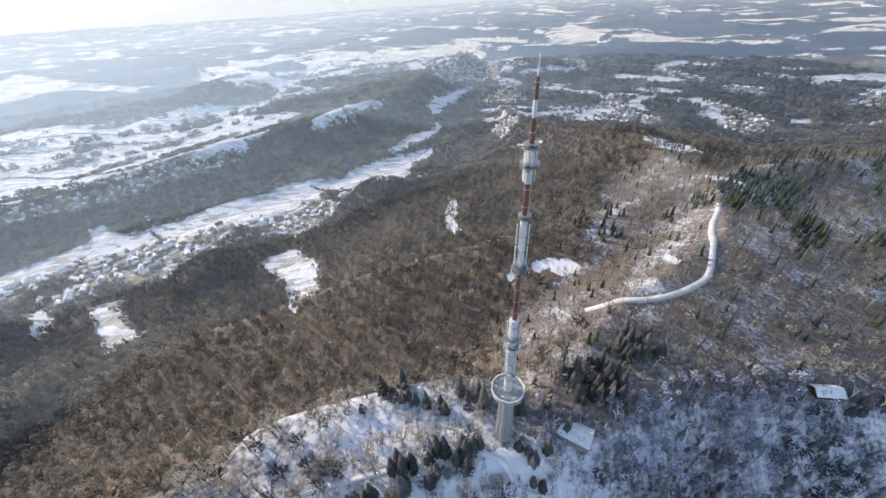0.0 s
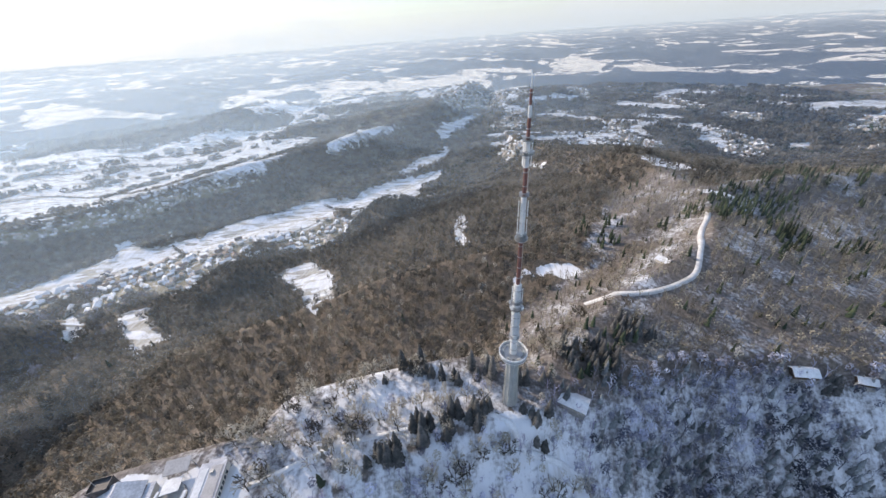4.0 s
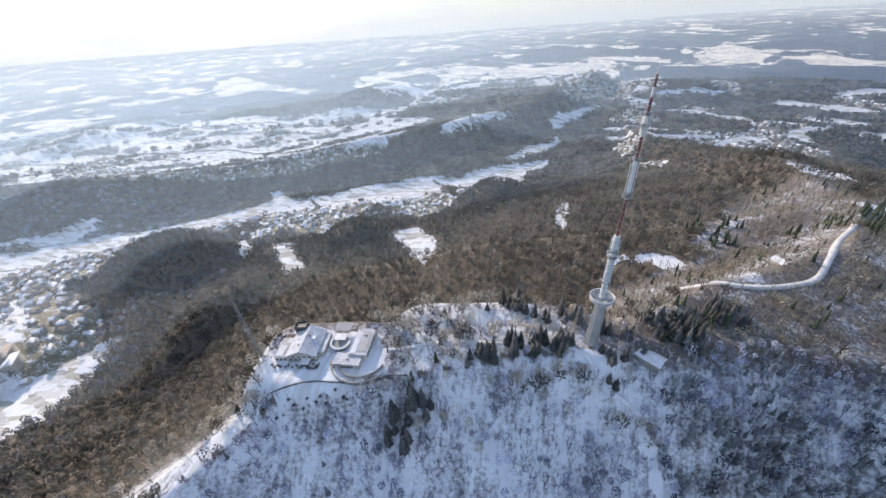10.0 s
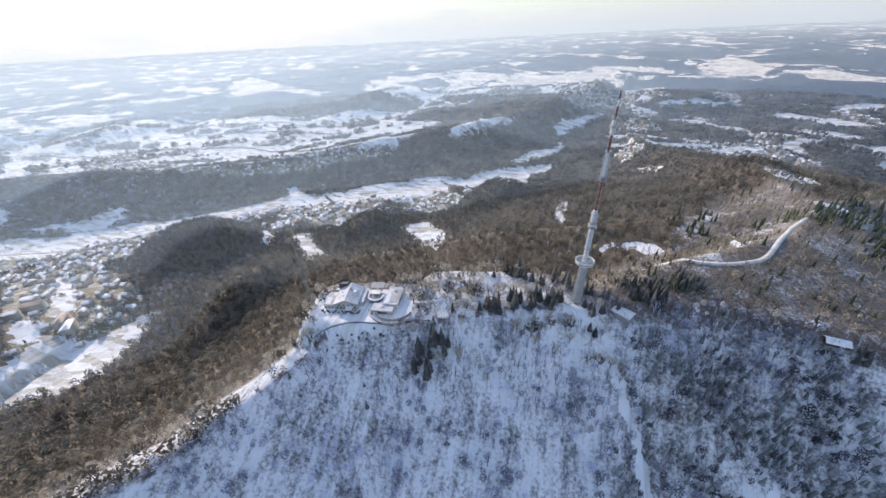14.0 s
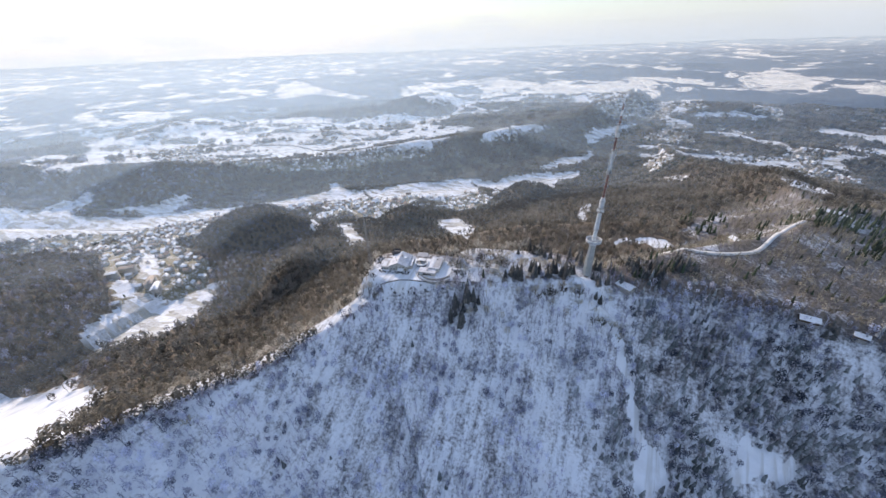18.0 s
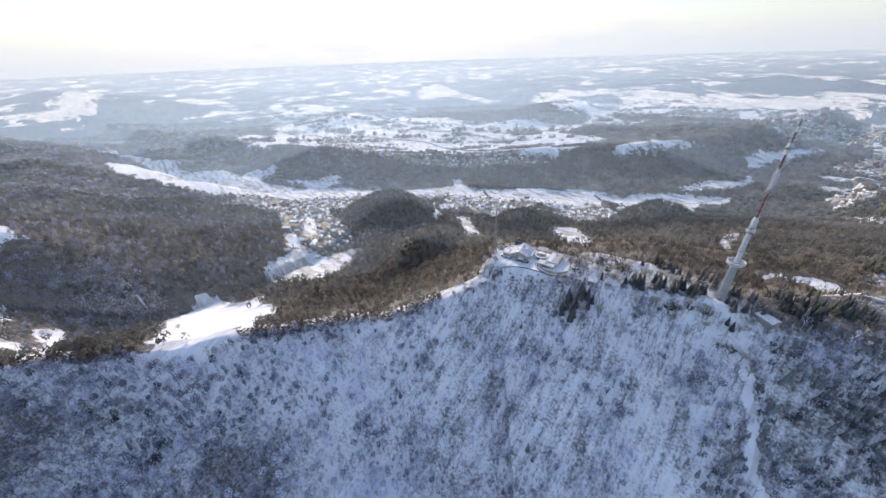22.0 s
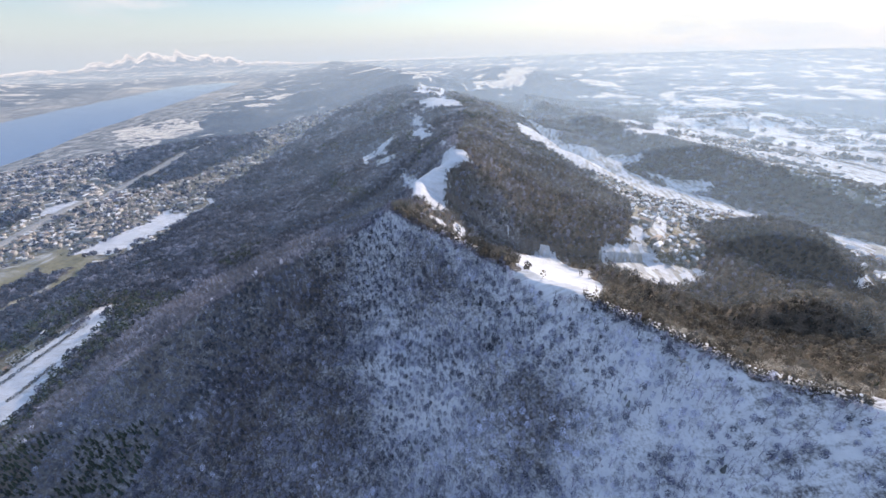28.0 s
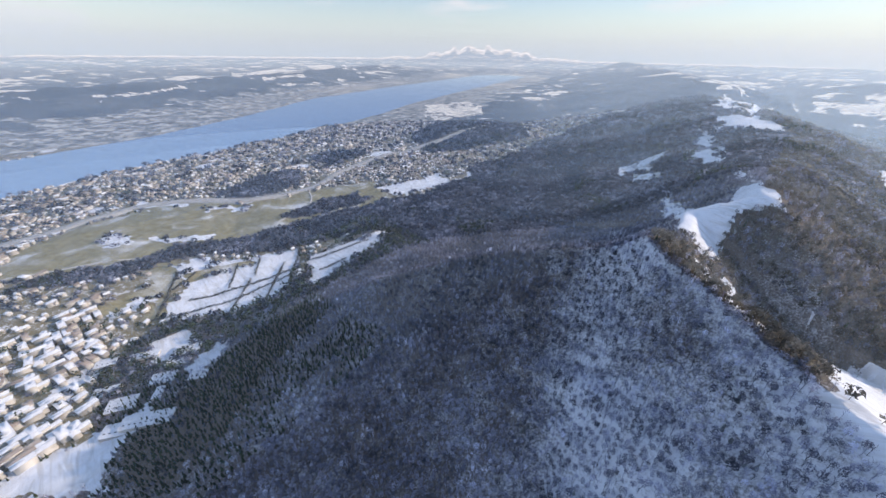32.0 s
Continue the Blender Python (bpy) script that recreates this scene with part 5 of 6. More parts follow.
        is_fir |= ok & (y < -950) & (x > -800) & (y > -1700) & (r.rand(len(x)) < 0.6)
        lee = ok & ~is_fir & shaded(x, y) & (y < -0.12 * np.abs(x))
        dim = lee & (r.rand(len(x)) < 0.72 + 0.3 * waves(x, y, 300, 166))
        plant("far_dusky_wood", dome, x[dim], y[dim], size[dim], tone[dim], TWIG_DEEP_SHADE, "woods coloured dark and bluish for shade on the shaded side of the ridge", "wood", 2.0)
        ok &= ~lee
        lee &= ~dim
        plant("far_frosted_wood", dome, x[lee], y[lee], size[lee], tone[lee], TWIG_SHADE, "frost-dusted woods tinted blue-grey for shade on the shaded side of the ridge", "wood", 2.0)
        # Frosted crowns again, with haze put into their blue-grey colour.
        rime = ok & ~is_fir & (x < -900) & (y < 700) & (r.rand(len(x)) < 0.3 + 0.25 * waves(x, y, 260, 170))
        plant("far_rimed_wood", dome, x[rime], y[rime], size[rime], tone[rime], TWIG_SHADE, "frosted woods on the far hills, tinted blue-grey for haze", "wood", 2.0)
        ok &= ~rime
        mixed = ok & ~is_fir & (r.rand(len(x)) < np.where((town > 0.5) | (y < -1600), 0.2, np.where(x < -600, 0.75, 0.25)))
        plant("far_mixed_wood", dome, x[mixed], y[mixed], size[mixed], tone[mixed], TWIG_DARK, "dark grey mixed woods on the far hills", "wood", 2.0)
        a = ok & ~is_fir & ~mixed
        plant("far_brown_wood", dome, x[a], y[a], size[a], tone[a], TWIG_BROWN, "bare woods on the far hills", "wood", 2.0)
        plant("far_spruce_wood", dark, x[is_fir], y[is_fir], size[is_fir], tone[is_fir], NEEDLES, "dark conifer woods on the far hills", "wood", 1.0)


MOTORWAY = [(900, -2330), (315, -2400), (169, -2432), (50, -2500), (-110, -2540), (-310, -2430), (-507, -2263), (-760, -2240), (-958, -2350), (-1170, -2460), (-1446, -2502), (-1763, -2520), (-2700, -2500)]
LANE = [(88, 100), (114, 91), (144, 92), (172, 100), (191, 111), (211, 138), (239, 176), (256, 194)]
woods()

# ---- builders ----
def part(name, bm, material, parent, label=""):
    me = bpy.data.meshes.new(name)
    bm.to_mesh(me)
    bm.free()
    me.materials.append(material)
    ob = new(name, me)
    ob.parent = parent
    return tagged(ob, label)


def thing(name, x, y, z, turn, label, category, group=""):
    ob = new(name)
    ob.matrix_basis = pose(x, y, z, 0, 0, turn)
    return tagged(ob, label, category, group)


def boxes(*rows, bevel=0.0):
    """Boxes of centre x, y, foot z, size x, y, z and turn, in one piece."""
    bm = bmesh.new()
    for x, y, z, sx, sy, sz, *turn in rows:
        bmesh.ops.create_cube(bm, size=1, matrix=pose(x, y, z + sz / 2, 0, 0, turn[0] if turn else 0) @ Matrix.Diagonal((sx, sy, sz, 1)))
    if bevel:
        bmesh.ops.bevel(bm, geom=bm.edges[:], offset=bevel, segments=1, affect="EDGES")
    return bm


def drum(rows, sides=16, bm=None, closed=True):
    """A turned form from rows of radius and height."""
    bm = bm or bmesh.new()
    rings = [[bm.verts.new((r * math.cos(math.tau * i / sides), r * math.sin(math.tau * i / sides), z)) for i in range(sides)] for r, z in rows]
    for a, b in zip(rings, rings[1:]):
        for i in range(sides):
            bm.faces.new((a[i], a[(i + 1) % sides], b[(i + 1) % sides], b[i]))
    if closed:
        bm.faces.new(rings[0][::-1])
        bm.faces.new(rings[-1])
    return bm


def rod(bm, a, b, r0, r1=None, sides=4):
    """A straight bar between two points."""
    a, b = Vector(a), Vector(b)
    m = Matrix.Translation((a + b) / 2) @ (b - a).to_track_quat("Z", "Y").to_matrix().to_4x4()
    bmesh.ops.create_cone(bm, cap_ends=True, segments=sides, radius1=r0, radius2=r0 if r1 is None else r1, depth=(b - a).length, matrix=m)
    return bm


def gable(w, d, eave, ridge, over=0.6, thick=0.35):
    """Two roof slabs with overhang; the ridge runs along y."""
    bm = bmesh.new()
    for s in (1, -1):
        run = math.hypot(w / 2, ridge - eave)
        slope = math.degrees(math.atan2(ridge - eave, w / 2))
        m = pose(s * (w / 4 + over / 2 * math.cos(radians(slope))), 0, (eave + ridge) / 2 + thick * 0.55 - over / 2 * math.sin(radians(slope)), 0, s * slope, 0)
        bmesh.ops.create_cube(bm, size=1, matrix=m @ Matrix.Diagonal((run + over, d + 2 * over, thick, 1)))
    return bm


def walls(w, d, eave, ridge):
    """Four walls with pointed gable ends."""
    bm = bmesh.new()
    a = [bm.verts.new((x, y, z)) for y in (-d / 2, d / 2) for x, z in ((-w / 2, -1.5), (w / 2, -1.5), (w / 2, eave), (0, ridge), (-w / 2, eave))]
    bm.faces.new(a[:5])
    bm.faces.new(a[5:][::-1])
    for i in range(5):
        bm.faces.new((a[i], a[i + 5], a[(i + 1) % 5 + 5], a[(i + 1) % 5]))
    return bm


def window_row(parent, xs, y, z, w, h, out=1, along_x=True, frame_material=None):
    """Windows in a wall that faces along y (or x): a frame and a pane each."""
    for u in xs:
        c = (u, y) if along_x else (y, u)
        s = lambda a, b: (a, b) if along_x else (b, a)
        o = lambda d: (0, out * d) if along_x else (out * d, 0)
        f = part("window", boxes((c[0] + o(0.03)[0], c[1] + o(0.03)[1], z, *s(w + 0.3, 0.16), h + 0.3)), frame_material or PLASTER, parent)
        part("pane", boxes((c[0] + o(0.10)[0], c[1] + o(0.10)[1], z + 0.15, *s(w, 0.12), h)), GLASS, f)


# ---- the broadcasting mast ----
def broadcasting_mast():
    mast = thing("broadcasting_mast", 0, 0, -0.4, 20, "tall red and white broadcasting mast on a concrete shaft", "mast")
    shaft = part("shaft", drum([(4.6, -2), (4.3, 2), (3.5, 20), (3.2, 41)], 20), CONCRETE, mast, "tapered weathered concrete shaft")
    for k in range(10):
        a = math.tau * k / 10
        part("rib", rod(bmesh.new(), (4.45 * math.cos(a), 4.45 * math.sin(a), 0), (3.25 * math.cos(a), 3.25 * math.sin(a), 41), 0.28, 0.22), CONCRETE, shaft)
    deck = part("platform", drum([(3.3, 39.5), (5.2, 41.5), (7.6, 43.2), (7.9, 43.4), (7.9, 46.4), (7.5, 46.4), (7.5, 44.4), (2.2, 44.4)], 28), MAST_WHITE, mast, "round white equipment platform")
    part("platform_band", drum([(7.95, 44.3), (8.05, 44.3), (8.05, 45.0), (7.95, 45.0)], 28), STEEL, deck)
    part("deck_snow", drum([(7.35, 44.42), (7.2, 44.75), (2.6, 44.8), (2.3, 44.42)], 28), ROOF_SNOW, deck, "snow lying on the deck")
    for k in range(12):
        a = math.tau * k / 12
        part("cabinet", boxes((5.6 * math.cos(a), 5.6 * math.sin(a), 44.4, 0.9, 1.6, 1.3 + 0.5 * (k % 3), math.degrees(a))), CONCRETE if k % 2 else STEEL, deck)
    tube = (("white_section", 2.0, 44.4, 94, MAST_WHITE), ("red_section", 0.98, 94, 118, MAST_RED), ("white_section", 1.25, 118, 141, MAST_WHITE), ("red_section", 0.9, 141, 153, MAST_RED),
            ("white_section", 1.1, 153, 164, MAST_WHITE), ("red_section", 0.72, 164, 172, MAST_RED), ("white_section", 0.66, 172, 176.5, MAST_WHITE), ("red_section", 0.55, 176.5, 182, MAST_RED))
    for name, r, z0, z1, m in tube:
        s = part(name, drum([(r * 0.86, z0), (r, z0 + 0.5), (r * 0.97, z1 - 0.5), (r * 0.84, z1)], 14), m, mast)
        for z in np.arange(z0 + 4, z1 - 1, 6.0):
            part("flange", drum([(r + 0.02, z), (r + 0.16, z), (r + 0.16, z + 0.3), (r + 0.02, z + 0.3)], 14), STEEL, s)
    part("tip_rod", rod(bmesh.new(), (0, 0, 182), (0, 0, 187), 0.28, 0.12, 8), MAST_WHITE, mast)
    for z, r in ((58, 2.9), (78.5, 3.5), (82.5, 2.9), (119.5, 2.9), (121.5, 2.4), (158.5, 2.9), (164, 2.3), (141, 2.1)):
        p = part("gallery", drum([(1.0, z - 0.2), (r, z - 0.2), (r, z + 0.15), (1.0, z + 0.15)], 18), STEEL, mast)
        rail = drum([(r - 0.05, z + 1.05), (r + 0.05, z + 1.05), (r + 0.05, z + 1.2), (r - 0.05, z + 1.2)], 18)
        for k in range(10):
            a = math.tau * k / 10
            rod(rail, (r * math.cos(a), r * math.sin(a), z), (r * math.cos(a), r * math.sin(a), z + 1.2), 0.05)
        part("railing", rail, STEEL, p)
    for z0, z1, n, r in ((154, 163, 5, 1.75), (122, 139, 4, 1.95), (84, 92, 4, 2.6), (60, 76, 4, 2.5)):
        for k in range(n):
            a = math.tau * k / n + z0
            h = (z1 - z0) * 0.45
            for z in (z0, z0 + (z1 - z0) * 0.52):
                part("antenna_panel", boxes((r * math.cos(a), r * math.sin(a), z, 0.35, 0.9, h, math.degrees(a)), bevel=0.05), MAST_WHITE, mast)
    for k, (z, a) in enumerate(((80.5, 20), (80.2, 110), (81, 200), (80.4, 290), (59.6, 60), (59.6, 240), (46.9, 150), (46.9, 330))):
        bm = drum([(0.15, -0.3), (0.9, 0.0), (1.15, 0.5), (1.1, 0.55)], 14)
        r = 3.6 if k < 4 else 2.7 if k < 6 else 7.4
        bmesh.ops.transform(bm, matrix=pose(r * math.cos(radians(a)), r * math.sin(radians(a)), z) @ pose(0, 0, 0, 0, 90, 0) if a < 90 else pose(r * math.cos(radians(a)), r * math.sin(radians(a)), z, 0, 0, a) @ pose(0, 0, 0, 0, 90, 0), verts=bm.verts)
        part("dish", bm, MAST_WHITE, mast, "white dish antenna")
    part("cable_ladder", boxes((2.2, 0, 46, 0.12, 0.7, 47), (1.35, 0, 94, 0.1, 0.5, 60)), STEEL, mast)


broadcasting_mast()


# ---- the lattice lookout tower ----
def lookout_tower():
    x, y = -243.0, -68.0
    z0 = float(land(x, y)) - 0.5
    t = thing("lookout_tower", x, y, z0, 12, "slender pale steel lattice lookout tower beside the summit house", "tower")
    span = lambda z: 2.6 * (1 - z / 72) ** 1.2 + 0.45
    foot = lambda k, z: (span(z) * math.cos(math.tau * k / 3), span(z) * math.sin(math.tau * k / 3), z)
    levels = [0, 5, 10, 15, 20, 25, 30, 34, 38, 42, 46, 50, 54, 58, 62]
    for k in range(3):
        bm = bmesh.new()
        for a, b in zip(levels, levels[1:]):
            rod(bm, foot(k, a), foot(k, b), 0.26 - a * 0.002, None, 6)
        part("leg", bm, DULL_STEEL, t)
        part("footing", boxes((*foot(k, 0)[:2], -1.5, 1.8, 1.8, 2.0), bevel=0.1), CONCRETE, t)
    for a, b in zip(levels, levels[1:]):
        for k in range(3):
            part("brace", rod(rod(bmesh.new(), foot(k, a), foot((k + 1) % 3, b), 0.09), foot((k + 1) % 3, a), foot(k, b), 0.09), DULL_STEEL, t)
            part("strut", rod(bmesh.new(), foot(k, b), foot((k + 1) % 3, b), 0.1), DULL_STEEL, t)
    deck = part("viewing_platform", drum([(0.6, 29.7), (1.9, 29.7), (1.9, 30.1), (0.6, 30.1)], 12), DULL_STEEL, t)
    part("railing", drum([(1.85, 30.1), (1.93, 30.1), (1.93, 31.3), (1.85, 31.3)], 12), DULL_STEEL, deck)
    steps = bmesh.new()
    for k in range(60):
        a, z = k * 0.42, k * 0.5
        bmesh.ops.create_cube(steps, size=1, matrix=pose(0.75 * math.cos(a), 0.75 * math.sin(a), z, 0, 0, math.degrees(a)) @ Matrix.Diagonal((1.3, 0.45, 0.08, 1)))
    part("spiral_stair", steps, DULL_STEEL, t)
    part("antenna_pole", rod(bmesh.new(), (0, 0, 60), (0, 0, 72), 0.3, 0.15, 8), DULL_STEEL, t)
    part("stair_column", rod(bmesh.new(), (0, 0, 0), (0, 0, 30), 0.14, 0.14, 6), DULL_STEEL, t)


lookout_tower()


# ---- the summit house ----
def summit_hotel():
    h = thing("summit_hotel", -211, -52, 0.4, 13, "snow-roofed summit hotel with pale walls and a low wing", "hotel")
    body = part("main_walls", walls(22, 25, 6.2, 11.0), PLASTER, h)
    part("plinth", boxes((0, 0, -1.6, 22.6, 25.6, 2.2)), STONE, body)
    roof = part("main_roof", gable(22, 25, 6.2, 11.0, 1.0, 0.5), ROOF_SHADE_SNOW, h, "wide snowy gable roof, greyed in colour for shade")
    part("eave_board", boxes((-11.6, 0, 5.55, 0.25, 27, 0.4), (11.6, 0, 5.55, 0.25, 27, 0.4)), TIMBER, roof)
    part("chimney", boxes((2.4, 3, 9.4, 1.2, 1.2, 3.2), (2.4, 3, 12.6, 1.5, 1.5, 0.25)), STONE, roof)
    part("chimney", boxes((-3, -6, 8.8, 0.9, 0.9, 2.6), (-3, -6, 11.4, 1.1, 1.1, 0.2)), STONE, roof)
    for x in (-5.5, 5.5):
        part("dormer", boxes((x, 2.5, 7.4, 2.6, 3.0, 2.0), bevel=0.05), PLASTER, roof)
        part("dormer_roof", boxes((x, 2.5, 9.4, 3.2, 3.6, 0.35), bevel=0.08), ROOF_SNOW, roof)
    part("skylight", boxes((4.2, -3.5, 9.35, 1.2, 1.6, 0.25)), GLASS, roof)
    window_row(h, (-8.5, -5.1, -1.7, 1.7, 5.1, 8.5), -12.5, 1.0, 1.5, 1.7, -1)
    window_row(h, (-6.4, -2.2, 2.2, 6.4), -12.5, 4.0, 1.3, 1.5, -1)
    window_row(h, (-9, -5, -1, 3, 7), 11.0, 3.4, 1.3, 1.6, 1, False)
    porch = part("porch", boxes((3.2, -15.0, -0.3, 6.4, 5.0, 3.2), bevel=0.1), STONE, h)
    part("porch_roof", boxes((3.2, -15.1, 2.9, 7.2, 5.8, 0.55), bevel=0.15), ROOF_SNOW, porch)
    window_row(porch, (1.2, 3.2, 5.2), -17.5, 0.6, 1.4, 1.6, -1)
    wing = part("west_wing", boxes((-16.4, -2.5, -1.6, 10.4, 19, 5.6)), PLASTER, h, "low flat-roofed west wing")
    part("wing_roof", boxes((-16.4, -2.5, 4.0, 11.2, 19.8, 0.45), bevel=0.12), TARP, wing)
    part("wing_snow", boxes((-18.2, -5.5, 4.45, 5.6, 10.5, 0.22), (-14.4, 4, 4.45, 5.4, 5.2, 0.2), bevel=0.08), ROOF_SNOW, wing)
    part("timber_deck", boxes((-17.5, 10.2, -1.0, 8.5, 6, 3.2), bevel=0.05), TIMBER, wing, "brown timber sun deck")
    window_row(wing, (-20, -16.8, -13.6), -12.0, 0.8, 1.6, 1.6, -1)
    part("east_annex", boxes((13.2, 2.0, -1.6, 4.6, 20, 6.4)), PLASTER, h)
    part("annex_roof", boxes((13.3, 2.0, 4.8, 5.2, 20.6, 0.45), bevel=0.12), ROOF_SHADE_SNOW, h)
    part("door", boxes((0, -12.58, 0, 1.9, 0.16, 2.4)), TIMBER, h)
    stair = part("stair_block", boxes((-8.5, 14.5, -1.6, 9.5, 7.0, 12.6), bevel=0.1), DARK_STEEL, h, "dark stair tower with a rooftop lookout")
    part("stair_parapet", boxes((-8.5, 11.1, 11.0, 9.5, 0.3, 1.1), (-8.5, 17.9, 11.0, 9.5, 0.3, 1.1), (-13.1, 14.5, 11.0, 0.3, 6.5, 1.1), (-3.9, 14.5, 11.0, 0.3, 6.5, 1.1)), DARK_STEEL, stair)
    part("flag_pole", rod(bmesh.new(), (-11, 15, 11), (-11, 15, 19), 0.09, 0.05, 6), MAST_WHITE, stair)


def round_pavilion():
    p = thing("round_pavilion", -187, -43.5, 0.3, 0, "round glazed pavilion with a thick white ring parapet", "pavilion")
    part("drum_wall", drum([(6.6, -1.2), (6.6, 3.3)], 28), GLASS, p, "dark curved glazing")
    for k in range(14):
        a = math.tau * k / 14
        part("mullion", rod(bmesh.new(), (6.7 * math.cos(a), 6.7 * math.sin(a), -1), (6.7 * math.cos(a), 6.7 * math.sin(a), 3.3), 0.13), STEEL, p)
    ring = bmesh.new()
    sides = 30
    rows = []
    for i in range(sides + 1):
        a = radians(165 + 210 * i / sides)
        rows.append([ring.verts.new((r * math.cos(a), r * math.sin(a), z)) for r, z in ((6.4, 3.2), (7.9, 3.2), (8.0, 4.7), (6.5, 4.7))])
    for a, b in zip(rows, rows[1:]):
        for i in range(4):
            ring.faces.new((a[i], b[i], b[(i + 1) % 4], a[(i + 1) % 4]))
    ring.faces.new(rows[0])
    ring.faces.new(rows[-1][::-1])
    part("ring_parapet", ring, ROOF_SNOW, p, "bright snow-covered ring parapet")
    part("sunken_floor", drum([(6.4, 3.0), (6.4, 3.35)], 28), STONE, p)
    tilted = boxes((0, 0, 0, 8.5, 9.5, 0.4), bevel=0.12)
    bmesh.ops.transform(tilted, matrix=pose(-1.6, 4.2, 4.6, -14, 6, 18), verts=tilted.verts)
    part("lean_roof", tilted, ROOF_SNOW, p)
    shade = boxes((0, 0, 0, 13, 8, 0.35), bevel=0.1)
    bmesh.ops.transform(shade, matrix=pose(-4.5, 14.2, 5.2, 8, 0, 12), verts=shade.verts)
    part("awning", shade, TARP, p, "grey awning roof")
    for x, y in ((-10, 11), (1, 12), (-9, 17), (2, 17)):
        part("awning_post", boxes((x, y, -0.6, 0.3, 0.3, 5.9)), STEEL, p)


def terrace_building():
    b = thing("terrace_restaurant", -170, -46, 0.2, 8, "flat-roofed terrace restaurant in stepped snow-covered tiers", "restaurant")
    rng = np.random.RandomState(3)
    blocks = [(1.5, 5, 13.5, 25, 4.6), (-4.5, -11, 20, 10.5, 3.8), (-11.5, -14, 6, 6, 3.0), (2, 17.5, 9, 5, 3.2)]
    for x, y, w, d, h in blocks:
        k = part("hall", boxes((x, y, -1.8, w, d, h + 1.8)), PLASTER, b)
        part("hall_roof", boxes((x, y, h, w + 0.7, d + 0.7, 0.4), bevel=0.1), ROOF_SHADE_SNOW, k)
        part("parapet", boxes((x, y - d / 2 - 0.25, h + 0.4, w + 0.7, 0.22, 0.5), (x + w / 2 + 0.25, y, h + 0.4, 0.22, d + 0.3, 0.5)), STONE, k)
    part("roof_walk", boxes((-2.6, 4, 5.0, 4.2, 21, 0.3), bevel=0.1), ROOF_SNOW, b, "bright snow along the roof walk")
    part("brown_roof", boxes((3.8, 5.5, 5.02, 6.4, 20, 0.24), bevel=0.06), TARP, b)
    window_row(b, [-12 + 2.4 * i for i in range(6)], -16.25, 0.8, 1.8, 2.0, -1)
    window_row(b, [-4 + 2.7 * i for i in range(7)], 8.25, 0.9, 1.9, 2.2, 1, False)
    part("door", boxes((-13.6, -17.05, 0, 1.4, 0.16, 2.2)), DARK_STEEL, b)
    part("roof_unit", boxes((2, 12, 5.0, 2.2, 1.6, 1.2), bevel=0.08), STEEL, b)
    part("roof_unit", boxes((-5, -11, 4.2, 1.4, 1.4, 0.9), bevel=0.08), STEEL, b)


summit_hotel()
round_pavilion()
terrace_building()


def arc(cx, cy, r, a0, a1, n):
    return [(cx + r * math.cos(radians(a0 + (a1 - a0) * i / n)), cy + r * math.sin(radians(a0 + (a1 - a0) * i / n))) for i in range(n + 1)]


def terrace_wall(points, high, label):
    w = thing("retaining_wall", 0, 0, 0, 0, label, "wall", "terrace walls below the summit house")
    for (ax, ay), (bx, by) in zip(points, points[1:]):
        z = min(float(land(ax, ay)), float(land(bx, by)), 0.5) - 1.0
        ln, turn = math.hypot(bx - ax, by - ay), math.degrees(math.atan2(by - ay, bx - ax))
        part("wall_stone", boxes(((ax + bx) / 2, (ay + by) / 2, z, ln + 0.1, 0.7, 0.6 + high - z, turn), bevel=0.06), STONE, w)


terrace_wall(arc(-165, -50, 24, 205, 330, 14), 1.5, "curved grey stone terrace wall")
terrace_wall(arc(-165, -50, 19.5, 230, 345, 12), 2.3, "upper curved stone terrace wall")


def terrace_fence():
    f = thing("terrace_fence", 0, 0, 0, 0, "dark steel railing along the edge of the summit terrace", "fence")
    pts = [(-230, -99), (-218, -91), (-208, -86), (-198, -81), (-187, -77.5), (-172, -75), (-156, -72.5), (-145, -64.5), (-137, -58.5), (-128, -55)]
    for (ax, ay), (bx, by) in zip(pts, pts[1:]):
        n = max(2, round(math.hypot(bx - ax, by - ay) / 2.4))
        spots_ = [(ax + (bx - ax) * i / n, ay + (by - ay) * i / n) for i in range(n + 1)]
        zs = [float(land(*p)) for p in spots_]
        for (p, z), (q, w) in zip(zip(spots_, zs), zip(spots_[1:], zs[1:])):
            part("post", boxes((*p, z - 0.5, 0.18, 0.18, 1.8)), DARK_STEEL, f)
            rails = bmesh.new()
            for up in (0.45, 0.85, 1.25):
                rod(rails, (*p, z + up), (*q, w + up), 0.07)
            part("rail", rails, DARK_STEEL, f)
            low_z, turn = min(z, w), math.degrees(math.atan2(q[1] - p[1], q[0] - p[0]))
            part("base_wall", boxes(((p[0] + q[0]) / 2, (p[1] + q[1]) / 2, low_z - 1.2, math.hypot(q[0] - p[0], q[1] - p[1]) + 0.1, 0.55, 1.9, turn), bevel=0.05), ROCK, f, "dark wet stone base wall")


terrace_fence()


# ---- huts on the ridge ----
def chalet(x, y, turn, w, d, eave, ridge, label, wall=None):
    z = float(land(x, y)) + 0.3
    c = thing("mountain_hut", x, y, z, turn, label, "hut", "huts on the ridge")
    part("walls", walls(w, d, eave, ridge), wall or TIMBER, c)
    r = part("roof", gable(w, d, eave, ridge, 0.8, 0.45), ROOF_SNOW, c, "snow-covered gable roof")
    part("chimney", boxes((w * 0.15, d * 0.2, eave + 0.6, 0.8, 0.8, ridge - eave + 0.8)), STONE, r)
